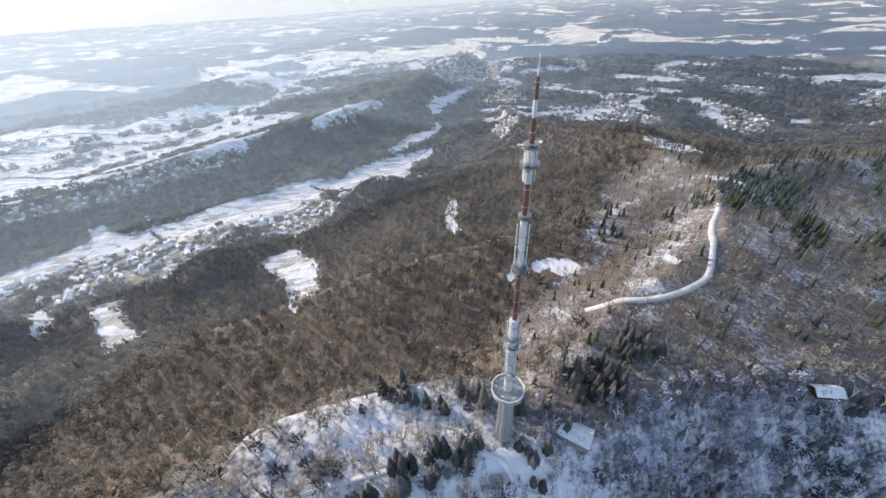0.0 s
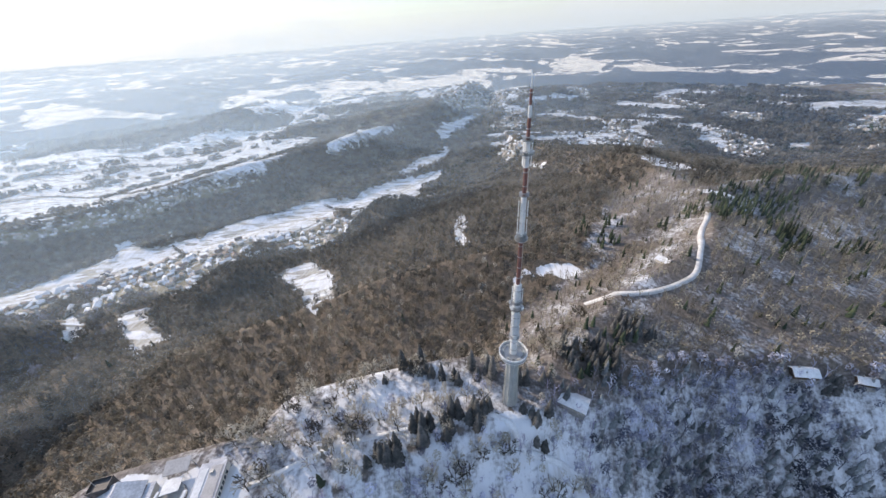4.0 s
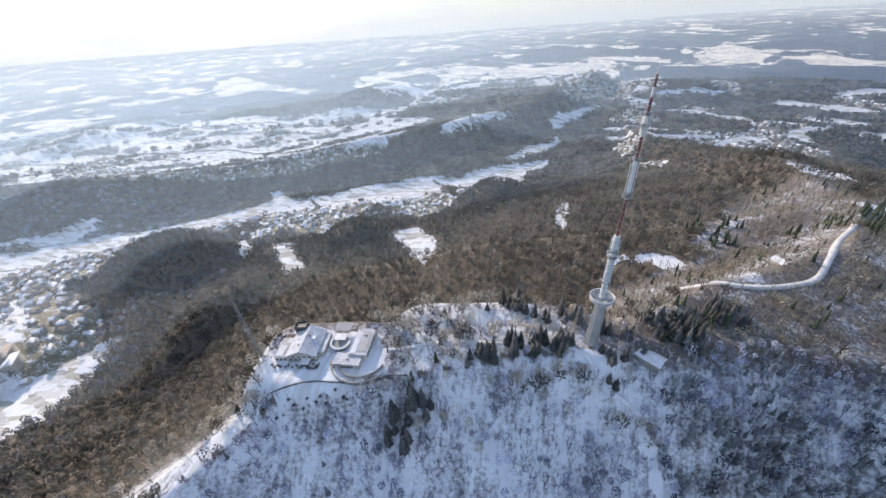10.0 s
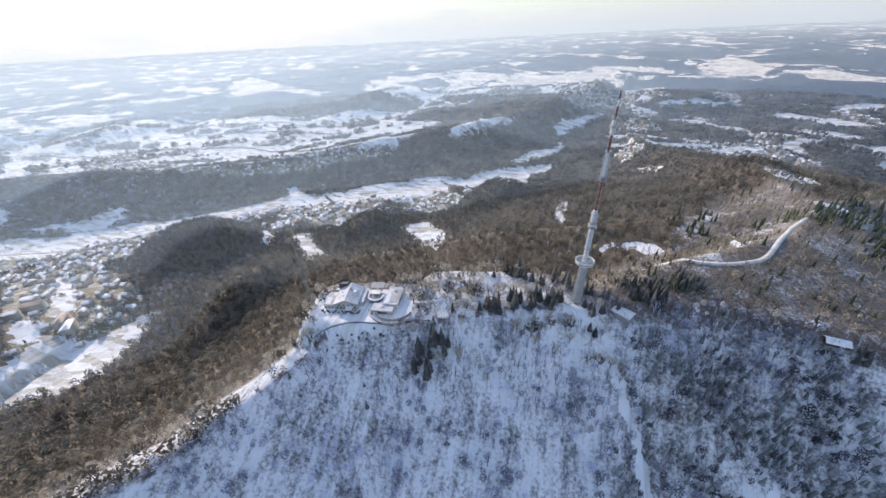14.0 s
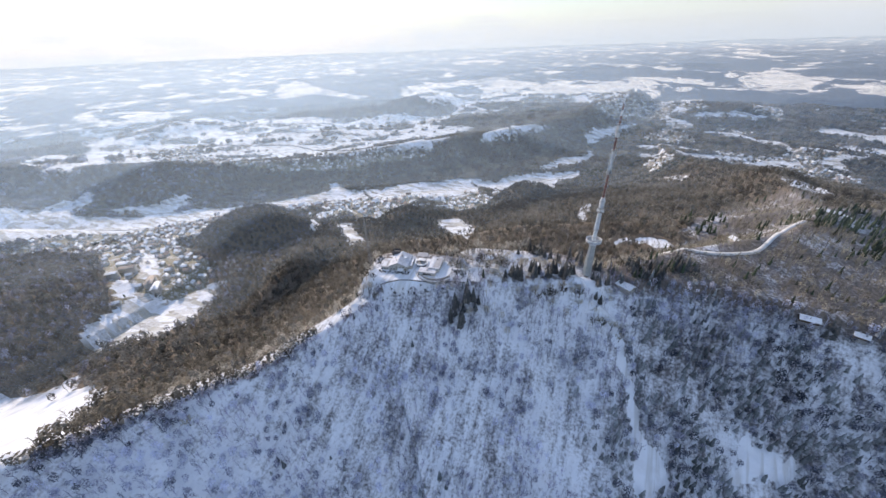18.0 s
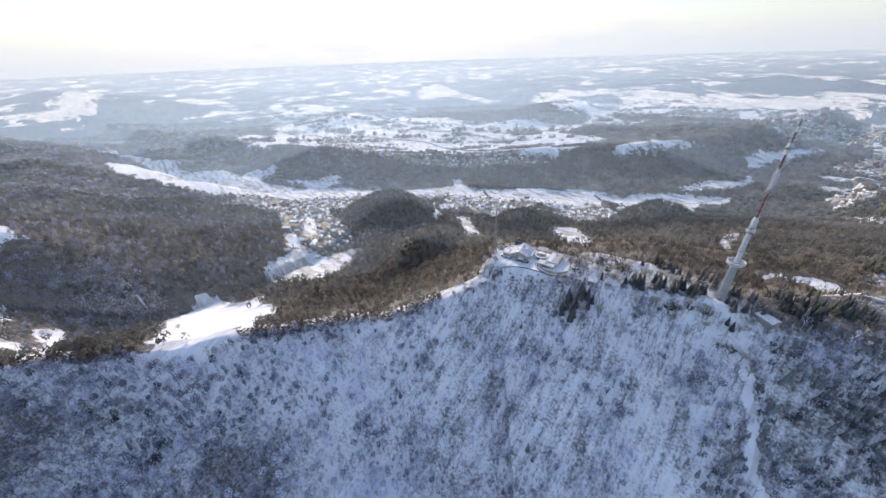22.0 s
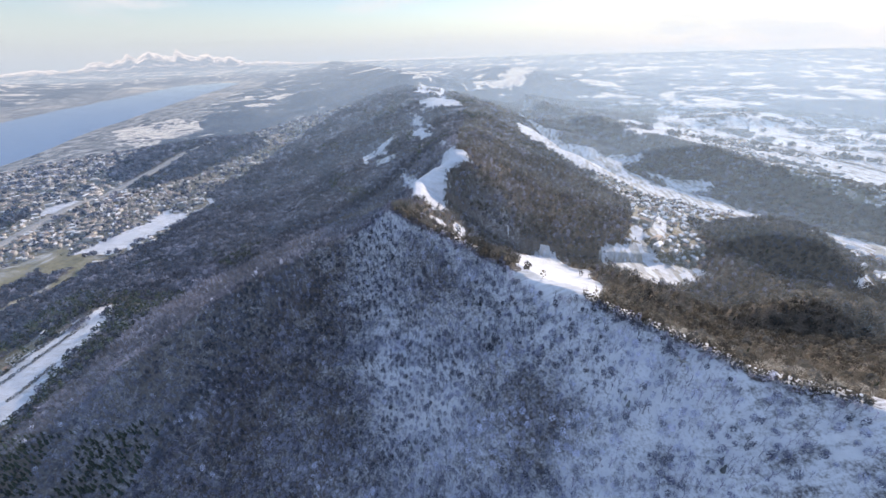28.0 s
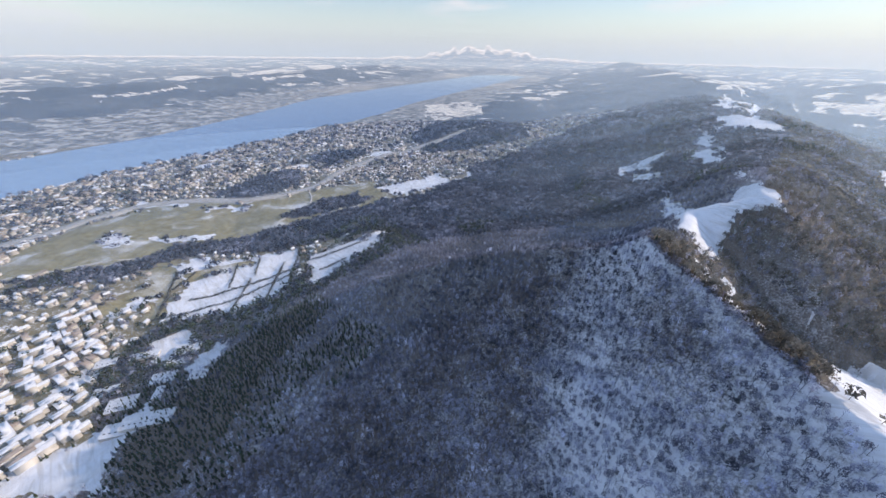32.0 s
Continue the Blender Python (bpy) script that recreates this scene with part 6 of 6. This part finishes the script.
    part("stone_base", boxes((0, 0, -3.5, w + 0.4, d + 0.4, 4.0)), STONE, c)
    window_row(c, [-w / 2 + w * (i + 0.5) / 3 for i in range(3)], -d / 2, 0.9, 1.2, 1.2, -1)
    part("door", boxes((w / 2 + 0.05, 0, 0.1, 0.14, 1.1, 2.0)), TIMBER, c)


chalet(214, 19, 80, 9, 15, 3.6, 6.6, "dark timber chalet with a thick snowy roof at the slope's edge")
chalet(252, 11, 70, 7, 10, 3.0, 5.4, "small dark hut under snow among frosted trees")
chalet(42, 1, 55, 11, 17, 3.4, 5.8, "low service building with a snowy roof beside the mast", PLASTER)
chalet(172, 130, 30, 8, 11, 3.2, 5.8, "pale house under snow beside the bend of the lane", PLASTER)


# ---- lanes and roads ----
def ribbon(name, points, width, lift, material, label, smooth=6):
    """A strip laid on the land along a rounded line."""
    p = [np.array(q, float) for q in points]
    line = []
    for i in range(len(p) - 1):
        a, b, c, d = p[max(i - 1, 0)], p[i], p[i + 1], p[min(i + 2, len(p) - 1)]
        for k in range(smooth):
            t = k / smooth
            line.append(0.5 * (2 * b + (c - a) * t + (2 * a - 5 * b + 4 * c - d) * t * t + (3 * b - a - 3 * c + d) * t ** 3))
    line.append(p[-1])
    line = np.array(line)
    d = np.gradient(line, axis=0)
    n = np.stack([-d[:, 1], d[:, 0]], 1) / np.maximum(np.hypot(*d.T), 1e-6)[:, None] * width / 2
    rows = [line + n * u for u in (-1, -0.33, 0.33, 1)]
    zz = [land(r[:, 0], r[:, 1]) for r in rows]
    z = np.max(zz, axis=0) + lift
    v, f, m = [], [], len(line)
    for u, r in zip((-1.3, -1, 1, 1.3), (line - 1.3 * n, line - n, line + n, line + 1.3 * n)):
        v.append(np.stack(drawn(r[:, 0], r[:, 1], z - (abs(u) > 1) * (lift + 3.0)), -1))
    f = [(k * m + i, k * m + i + 1, (k + 1) * m + i + 1, (k + 1) * m + i) for k in range(3) for i in range(m - 1)]
    me = bpy.data.meshes.new(name)
    fill_mesh(me, np.concatenate(v), np.array(f)[:, ::-1])
    me.materials.append(material)
    tagged(new(name, me), label, "road", kind="structure")


ribbon("lane", LANE + [(272, 214)], 4.6, 0.35, LANE_SNOW, "snow-packed lane bending along the plateau")
ribbon("footpath", [(-14, -8), (-3, -14), (6, -22), (27, -24), (40, -30)], 3.2, 0.3, ROOF_SNOW, "trodden snow path below the mast")
ribbon("footpath", [(-150, -40), (-110, -22), (-70, -14), (-30, -8), (-14, -8)], 3.0, 0.3, ROOF_SNOW, "trodden snow path along the crest")
FIELD_ROAD = [(-741, -2175), (-690, -2060), (-540, -1960), (-250, -1880), (120, -1990), (500, -2020)]
ribbon("motorway", MOTORWAY, 46, 2.2, ASPHALT, "pale salted motorway curving through the suburb")
ribbon("road", FIELD_ROAD, 9, 0.8, ASPHALT, "narrow road through the fields")
ribbon("road", [(-711, 664), (-538, 760), (-377, 930), (-200, 1150), (-40, 1400)], 7, 0.8, ASPHALT, "valley road beside the snowy meadows")
ribbon("road", [(-1020, 620), (-1180, 480), (-1400, 330), (-1850, 60), (-2600, -210)], 7, 0.8, ASPHALT, "valley road beside the snowy meadows")

# ---- villages and suburbs ----
def village_house(name, w, d, eave, ridge, roof_material, label, category):
    h = thing(name, 0, 0, -900, 0, label, category)
    part("walls", walls(w, d, eave, ridge), PLASTER, h)
    r = part("roof", gable(w, d, eave, ridge, 0.7, 0.5), roof_material, h)
    part("chimney", boxes((w * 0.18, d * 0.15, eave + 0.5, 0.9, 0.9, ridge - eave + 0.7)), STONE, r)
    return h


def villages():
    rng = np.random.RandomState(77)
    kinds = [village_house("village_house", 10, 13, 5.5, 9.5, ROOF_SNOW, "pale village house with a snow-covered gable roof", "house"),
             village_house("village_house", 12, 18, 6.0, 10.5, ROOF_TILE, "pale village house with a bare brown tile roof", "house"),
             village_house("village_house", 9, 11, 5.0, 8.5, ROOF_SNOW, "small pale village house under snow", "house"),
             village_house("farmhouse", 14, 26, 6.0, 12.0, ROOF_SNOW, "long farmhouse with a broad snowy roof", "farmhouse")]
    centres = ((-600, 620, 130, 34), (-500, 690, 80, 14), (-820, 520, 90, 18), (-1010, 560, 90, 20), (-1190, 360, 150, 40), (-1310, 220, 90, 18), (-1080, 130, 70, 12), (-760, 620, 70, 12),
               (-60, 860, 60, 8), (-40, 980, 50, 6), (620, 1500, 150, 24), (940, 1400, 110, 16), (500, 1350, 80, 8))
    placed, used = [], [False] * len(kinds)
    for cx, cy, r, n in centres:
        for _ in range(n * 3):
            if sum(1 for p in placed if p[2] == (cx, cy)) >= n:
                break
            a, q = rng.uniform(0, math.tau), r * math.sqrt(rng.rand())
            x, y = cx + q * math.cos(a), cy + q * math.sin(a)
            if any((x - p[0]) ** 2 + (y - p[1]) ** 2 < 17 ** 2 for p in placed):
                continue
            placed.append((x, y, (cx, cy)))
            k = rng.choice(len(kinds), p=(0.42, 0.2, 0.28, 0.10))
            z = float(land(x, y)) + 0.2
            m = pose(x, y, z, 0, 0, 40 + rng.choice((0, 90)) + rng.uniform(-14, 14))
            ob = copy_thing(kinds[k], m) if used[k] else kinds[k]
            ob.matrix_basis = m
            used[k] = True
            tagged(ob, group="houses of the valley villages")


def roofs_mesh(name, x, y, w, d, eave, ridge, turn, roof_material, label):
    """Many small houses far off, walls and roofs in one mesh."""
    n = len(x)
    X, Y, Z = drawn(x, y, land(x, y))
    k = np.hypot(X - EYE0[0], Y - EYE0[1]) / np.hypot(x - EYE0[0], y - EYE0[1])
    c, s = np.cos(turn), np.sin(turn)
    o = 0.6
    local = [(-.5, -.5, 0, 0), (.5, -.5, 0, 0), (.5, .5, 0, 0), (-.5, .5, 0, 0), (-.5, -.5, 1, 0), (.5, -.5, 1, 0), (.5, .5, 1, 0), (-.5, .5, 1, 0),
             (-.56, -.55, 1, -.3), (.56, -.55, 1, -.3), (.56, .55, 1, -.3), (-.56, .55, 1, -.3), (0, -.55, 2, 0.3), (0, .55, 2, 0.3)]
    v = np.zeros((n, len(local), 3))
    for i, (u, t, lev, add) in enumerate(local):
        px, py = u * w, t * d
        pz = np.where(lev == 0, -3.0, eave if lev == 1 else ridge) + add
        v[:, i, 0], v[:, i, 1], v[:, i, 2] = X + (px * c - py * s) * k, Y + (px * s + py * c) * k, Z + pz * k
    walls_ = [(0, 1, 5), (0, 5, 4), (1, 2, 6), (1, 6, 5), (2, 3, 7), (2, 7, 6), (3, 0, 4), (3, 4, 7), (4, 5, 12), (6, 7, 13)]
    roofs_ = [(8, 12, 13), (8, 13, 11), (9, 10, 13), (9, 13, 12)]
    f = np.array(walls_ + roofs_)
    faces = (f[None] + (np.arange(n) * len(local))[:, None, None]).reshape(-1, 3)
    me = bpy.data.meshes.new(name)
    fill_mesh(me, v.reshape(-1, 3), faces)
    me.materials.append(PLASTER_FAR)
    me.materials.append(roof_material)
    me.polygons.foreach_set("material_index", np.tile(np.array([0] * 10 + [1] * 4, np.int32), n))
    tagged(new(name, me), label, "houses", kind="stuff")


PLASTER_FAR = surface("suburb_walls", (0.36, 0.34, 0.31), (0.68, 0.65, 0.60), 0.03, 0.008, 0.85, bump=0)
ROOF_FAR = surface("suburb_tile_roofs", (0.22, 0.165, 0.135), (0.48, 0.42, 0.37), 0.03, 0.006, 0.85, bump=0)


def suburbs():
    for step, inner, outer, big, seed in ((21, 0, 2500, 1.0, 91), (29, 2500, NEAR_R, 1.35, 92)):
        x, y, r = spots(step, -4100, 2400, -4200, 3700, seed)
        reach = np.hypot(x - EYE0[0], y - EYE0[1])
        w = (reach > inner) & (reach < outer) & seen_side(x, y)
        x, y = x[w], y[w]
        snow, grass, town, frost = cover(x, y)
        w = (town > 0.5) & (lake_shore(x, y) < -25) & (r.rand(len(x)) < np.clip(np.where((y < 0) & (y > -2150), np.where((x > 100) & (y > -1650), 0.8, 0.4), 0.66) + 0.3 * waves(x, y, 150, 95) + 0.5 * (y < 0) * waves(0.25 * (0.78 * x + 0.62 * y), 0.78 * y - 0.62 * x, 52, 96), 0.06, 0.95))
        dv, _, _ = along(x, y, VALLEY)
        road = np.minimum(along(x, y, [(p[0], p[1], 0) for p in MOTORWAY])[0] / 38, along(x, y, [(p[0], p[1], 0) for p in FIELD_ROAD])[0] / 14)
        w &= road > 1
        x, y = x[w], y[w]
        block = ((waves(x, y, 260, 93) > 0.35) | (y > -1650) & (x > 100)) & (y < 0)
        turn = np.radians(25 + 30 * waves(x, y, 600, 94) + 90 * (r.rand(len(x)) < 0.5))
        wide = np.where(block, r.uniform(11, 15, len(x)), r.uniform(8, 12, len(x))) * big
        long_ = np.where(block, r.uniform(18, 34, len(x)), r.uniform(10, 16, len(x))) * big
        eave = np.where(block, r.uniform(9, 15, len(x)), r.uniform(5, 8, len(x)))
        ridge = eave + np.where(block, 1.0, 3.4)
        white = r.rand(len(x)) < np.where(y < -1900, 0.31, np.where(y < 0, 0.8, 0.6))
        for a, m, label in ((white, ROOF_SNOW, "suburban houses and blocks under snowy roofs"), (~white, ROOF_FAR, "suburban houses with bare tiled roofs")):
            roofs_mesh("suburb_houses", x[a], y[a], wide[a], long_[a], eave[a], ridge[a], turn[a], m, label)


def hall(x, y, turn, w, d, h, label):
    """A long low hall: walls, a shallow snowy roof with an eave, rooflights and a gate."""
    b = thing("greenhouse_hall", x, y, float(land(x, y)), turn, label, "hall", "halls below the terraces")
    part("walls", walls(w, d, h, h + 1.4), PLASTER, b)
    r = part("roof", gable(w, d, h, h + 1.4, 0.6, 0.4), ROOF_SNOW, b, "snow-covered low roof")
    for k in range(int(d / 9)):
        part("rooflight", boxes((w * 0.22, -d / 2 + 6 + 9 * k, h + 0.9, 1.6, 3.2, 0.9)), GLASS, r)
    part("gate", boxes((0, -d / 2 - 0.06, 0, 4.0, 0.14, 3.6)), DARK_STEEL, b)
    window_row(b, [-w / 3, w / 3], d / 2, 1.6, 2.4, 1.4, 1)


def halls():
    for x, y, turn, w, d, h in ((-45, -1384, 62, 34, 52, 6), (-20, -1355, 62, 22, 50, 5), (14, -1318, 64, 30, 46, 6), (-43, -1262, 58, 24, 34, 5), (85, -1290, 66, 34, 50, 6),
                                (52, -1200, 60, 30, 84, 7), (99, -1462, 70, 26, 40, 5), (34, -1436, 64, 20, 60, 5), (107, -1361, 66, 26, 44, 6), (100, -1222, 60, 28, 40, 6), (28, -1268, 150, 16, 30, 5)):
        hall(x, y, turn, w, d, h, "long low hall under a snowy roof below the terraces")


villages()
suburbs()
halls()


# ---- hedges, tree rows ----
def hedge(points, step, size, material, label):
    x, y = [], []
    rng = np.random.RandomState(len(points) * 7 + int(abs(points[0][0])))
    for (ax, ay), (bx, by) in zip(points, points[1:]):
        n = max(2, int(math.hypot(bx - ax, by - ay) / step))
        for i in range(n):
            x.append(ax + (bx - ax) * i / n + rng.uniform(-1.5, 1.5))
            y.append(ay + (by - ay) * i / n + rng.uniform(-1.5, 1.5))
    x, y = np.array(x), np.array(y)
    forms = [clump_form(rng, 4.5, 11, 9, 0.5), clump_form(rng, 5.5, 9, 9, 0.5)]
    plant("tree_row", forms, x, y, rng.uniform(0.6, 1.2, len(x)) * size, rng.uniform(0.2, 0.7, len(x)), material, label, "trees", 1.0)


for row in ([(-466, 1067), (-363, 985), (-300, 968)], [(-871, 805), (-827, 770), (-740, 690)], [(-2196, 1080), (-1666, 1260), (-960, 1111)], [(-2464, 1378), (-1787, 1626), (-1096, 1633)],
            [(-1838, 788), (-1346, 853)], [(-1033, 1039), (-888, 1192)], [(-2700, 1700), (-1900, 1850), (-1300, 1850)], [(-2900, 900), (-2300, 1000)]):
    hedge(row, 6, 1.0, TWIG_BROWN, "row of bare trees across the snowy fields")
for row in ([(15, -1564), (-173, -1519), (-395, -1508)], [(-94, -1609), (-265, -1561), (-403, -1546)], [(-153, -1447), (-262, -1602)], [(-261, -1453), (-376, -1619)], [(-420, -1600), (-560, -1560), (-700, -1540)], [(-70, -1690), (-150, -1750)],
            [(-461, -1672), (-398, -1580), (-313, -1432)], [(-432, -1568), (-531, -1528), (-654, -1509)], [(-432, -1460), (-525, -1452)], [(-259, -1711), (-195, -1597)], [(-325, -1699), (-276, -1606)], [(-102, -1784), (-9, -1564)]):
    hedge(row, 3.2, 0.75, TWIG_DARK, "low dark hedge between snowy terraces")
hedge([(-32, -1482), (-164, -1436), (-281, -1381), (-349, -1386)], 5, 1.3, NEEDLES, "dark conifers along the wood's edge")


for side, row_size, m in ((3, 0.75, TWIG_DARK), (9, 0.9, TWIG_BROWN), (-3, 0.6, TWIG_FROST)):
    for run in ([(-262, -158), (-300, -212), (-345, -282)], [(-470, -440), (-515, -500), (-560, -560), (-604, -632)], [(-345, -282), (-396, -357)]):
        hedge([(x - side * 0.8, y + side * 0.6) for x, y in run], 4.2, row_size, m, "bare trees along the rim of the ridge")


# ---- single trees on the summit ----
def spruce(tall, wide, seed, label):
    rng = np.random.RandomState(seed)
    t = thing("spruce_tree", 0, 0, -900, 0, label, "tree", "spruces on the summit ridge")
    part("trunk", rod(bmesh.new(), (0, 0, -1.5), (0, 0, tall * 0.95), 0.32, 0.05, 6), BARK, t)
    v, f = [], []
    tiers = 13
    for k in range(tiers):
        u = k / tiers
        z, r = tall * (0.10 + 0.86 * u), wide * (1 - u) ** 0.85 + 0.25
        n = 9 - int(4 * u)
        for i in range(n):
            a = math.tau * i / n + k * 0.7 + rng.uniform(-0.25, 0.25)
            q = r * rng.uniform(0.7, 1.15)
            droop = 0.34 * q * rng.uniform(0.7, 1.3)
            c, s, h = math.cos(a), math.sin(a), 0.32 * q + 0.15
            b = len(v)
            v += [(0.1 * c, 0.1 * s, z + 0.35), (c * q * 0.6 - s * h, s * q * 0.6 + c * h, z - droop * 0.45), (c * q, s * q, z - droop), (c * q * 0.6 + s * h, s * q * 0.6 - c * h, z - droop * 0.45), (c * q * 0.55, s * q * 0.55, z + 0.25)]
            f += [(b, b + 1, b + 4), (b + 1, b + 2, b + 4), (b + 2, b + 3, b + 4), (b + 3, b, b + 4)]
    me = bpy.data.meshes.new("crown")
    fill_mesh(me, v, f)
    me.materials.append(NEEDLE2)
    ob = new("crown", me)
    ob.parent = t
    return t


def broadleaf(tall, wide, seed, label, twig):
    rng = np.random.RandomState(seed)
    t = thing("bare_tree", 0, 0, -900, 0, label, "tree", "bare trees on the summit ridge")
    limbs = bmesh.new()
    rod(limbs, (0, 0, -1.5), (0.2, 0.1, tall * 0.45), 0.34, 0.22, 6)
    v, f = [], []

    def grow(p, d, ln, r, depth):
        q = p + d * ln
        if depth < 2:
            rod(limbs, p, q, r, r * 0.6, 4)
        else:
            s = d.orthogonal().normalized() * r * 3.2
            b = len(v)
            v.extend((p - s, p + s, q))
            f.append((b, b + 1, b + 2))
        if depth == 4:
            return
        for _ in range((5, 4, 4, 4)[depth]):
            e = (d + Vector(rng.uniform(-1, 1, 3)) * 0.75 + Vector((0, 0, 0.18))).normalized()
            grow(p + d * ln * rng.uniform(0.5, 1.0), e, ln * rng.uniform(0.55, 0.8), r * 0.62, depth + 1)
    for k in range(5):
        a = 1.26 * k + rng.uniform(-0.3, 0.3)
        grow(Vector((0.2, 0.1, tall * rng.uniform(0.28, 0.46))), Vector((math.cos(a) * wide / tall * 1.7, math.sin(a) * wide / tall * 1.7, 0.9)).normalized(), tall * 0.27, 0.15, 1)
    part("trunk", limbs, BARK, t)
    me = bpy.data.meshes.new("crown")
    fill_mesh(me, [tuple(p) for p in v], f)
    me.materials.append(twig)
    ob = new("crown", me)
    ob.parent = t
    return t


def summit_trees():
    rng = np.random.RandomState(19)
    firs = [spruce(t, w, s, lab) for t, w, s, lab in ((17, 3.6, 1, "tall dark green spruce on the snowy ridge"), (13, 3.2, 2, "middle-sized dark spruce on the snowy ridge"), (21, 3.9, 3, "tall slender spruce above the shaded slope"), (9, 2.8, 4, "young bushy spruce on the snowy ridge"))]
    pales = [broadleaf(t, w, s, lab, m) for t, w, s, lab, m in ((13, 6, 5, "pale rimed broadleaf tree with a rounded crown", TWIG_PALE), (11, 5, 6, "small rimed broadleaf tree on the crest", TWIG_PALE), (15, 6, 7, "bare brown broadleaf tree on the crest", TWIG_BROWN), (12, 5, 8, "bare dark broadleaf tree on the crest", BARK))]
    groups = ((firs, (0.3, 0.3, 0.25, 0.15), ((60, 26, 20, 15, 22), (104, 54, 15, 10, 14), (14, -14, 9, 7, 6), (18, 14, 10, 4, 5), (-27, -12, 14, 8, 11), (-50, -16, 13, 8, 10), (-80, -26, 12, 6, 7), (-116, -66, 8, 6, 7), (-128, -84, 9, 8, 10), (-20, 22, 16, 10, 8), (-60, 28, 22, 10, 8), (228, 12, 8, 5, 4))),
              (pales, (0.34, 0.3, 0.2, 0.16), ((-125, 8, 26, 12, 16), (-70, 34, 30, 12, 16), (-165, -8, 22, 8, 7), (-140, -44, 12, 8, 6), (-15, 40, 24, 12, 10), (40, 52, 26, 14, 9), (-100, -12, 14, 8, 7), (80, 80, 30, 16, 9), (-40, -36, 18, 6, 7), (-228, -20, 14, 10, 9), (-190, 2, 34, 8, 14), (-250, -45, 8, 14, 7), (-240, -96, 14, 8, 7), (-150, -14, 14, 8, 6), (-262, -66, 14, 16, 8), (-258, -105, 10, 14, 6), (30, -40, 18, 10, 6), (-105, -18, 36, 9, 12), (-50, -6, 34, 9, 12), (-20, -26, 18, 6, 6), (60, 34, 24, 12, 8), (-280, -170, 12, 22, 8), (-330, -255, 16, 26, 8))))
    placed, used = [], set()
    for kinds, odds, clusters in groups:
        for cx, cy, rx, ry, n in clusters:
            made = tries = 0
            while made < n and tries < n * 14:
                tries += 1
                x, y = cx + rx * rng.uniform(-1, 1), cy + ry * rng.uniform(-1, 1)
                if any((x - a) ** 2 + (y - b) ** 2 < 3.0 ** 2 for a, b in placed) or x * x + y * y < 7.5 ** 2 or (abs(x + 205) < 50 and -80 < y < -20 and x < -150):
                    continue
                if any(abs(x - a) < 10 and abs(y - b) < 10 for a, b in ((42, 1), (214, 19), (252, 11), (172, 130), (28, 22))):
                    continue
                placed.append((x, y))
                k = int(rng.choice(4, p=odds))
                s = rng.uniform(0.8, 1.25)
                m = pose(x, y, float(land(x, y)) + 0.2, 0, 0, rng.uniform(0, 360))
                ob = copy_thing(kinds[k], m) if (id(kinds), k) in used else kinds[k]
                used.add((id(kinds), k))
                ob.matrix_basis = m @ Matrix.Diagonal((s, s, s, 1))
                made += 1



def bush(seed):
    rng = np.random.RandomState(seed)
    b = thing("bare_bush", 0, 0, -900, 0, "dark leafless bush dusted with snow beside the terrace", "bush", "bushes on the summit terrace")
    stems = bmesh.new()
    v, f = [], []
    for k in range(9):
        a = 0.7 * k
        tip = Vector((1.3 * math.cos(a) * rng.uniform(0.4, 1), 1.3 * math.sin(a) * rng.uniform(0.4, 1), rng.uniform(1.3, 2.6)))
        rod(stems, (0, 0, -0.4), tip, 0.07, 0.03, 4)
        for _ in range(9):
            p = tip * rng.uniform(0.5, 1.0)
            q = p + Vector(rng.uniform(-1, 1, 3)) * 0.9
            n = len(v)
            v.extend((tuple(p), tuple(p + Vector(rng.uniform(-1, 1, 3)) * 0.3), tuple(q)))
            f.append((n, n + 1, n + 2))
    part("stems", stems, BARK, b)
    me = bpy.data.meshes.new("twigs")
    fill_mesh(me, v, f)
    me.materials.append(NEEDLE2)
    ob = new("twigs", me)
    ob.parent = b
    return b


def terrace_bushes():
    rng = np.random.RandomState(23)
    kinds = [bush(1), bush(2)]
    spots_ = [(-228 + 2.6 * i + rng.uniform(-0.8, 0.8), -74.5 + 0.55 * i + rng.uniform(-1.2, 1.2)) for i in range(14)] + [(-196 + rng.uniform(-3, 3), -66 + rng.uniform(-4, 4)) for _ in range(4)] + [(-244 + rng.uniform(-5, 5), -80 + rng.uniform(-9, 9)) for _ in range(10)] + [(-222 + 4.6 * i + rng.uniform(-1.5, 1.5), -101 + 1.7 * i + rng.uniform(-3, 3)) for i in range(18)] + [(-238 + rng.uniform(-6, 6), -48 + rng.uniform(-12, 10)) for _ in range(12)]
    for i, (x, y) in enumerate(spots_):
        s = rng.uniform(0.7, 1.3)
        m = pose(x, y, float(land(x, y)) + 0.1, 0, 0, rng.uniform(0, 360))
        ob = kinds[i] if i < 2 else copy_thing(kinds[i % 2], m)
        ob.matrix_basis = m @ Matrix.Diagonal((s, s, s, 1))


summit_trees()
terrace_bushes()
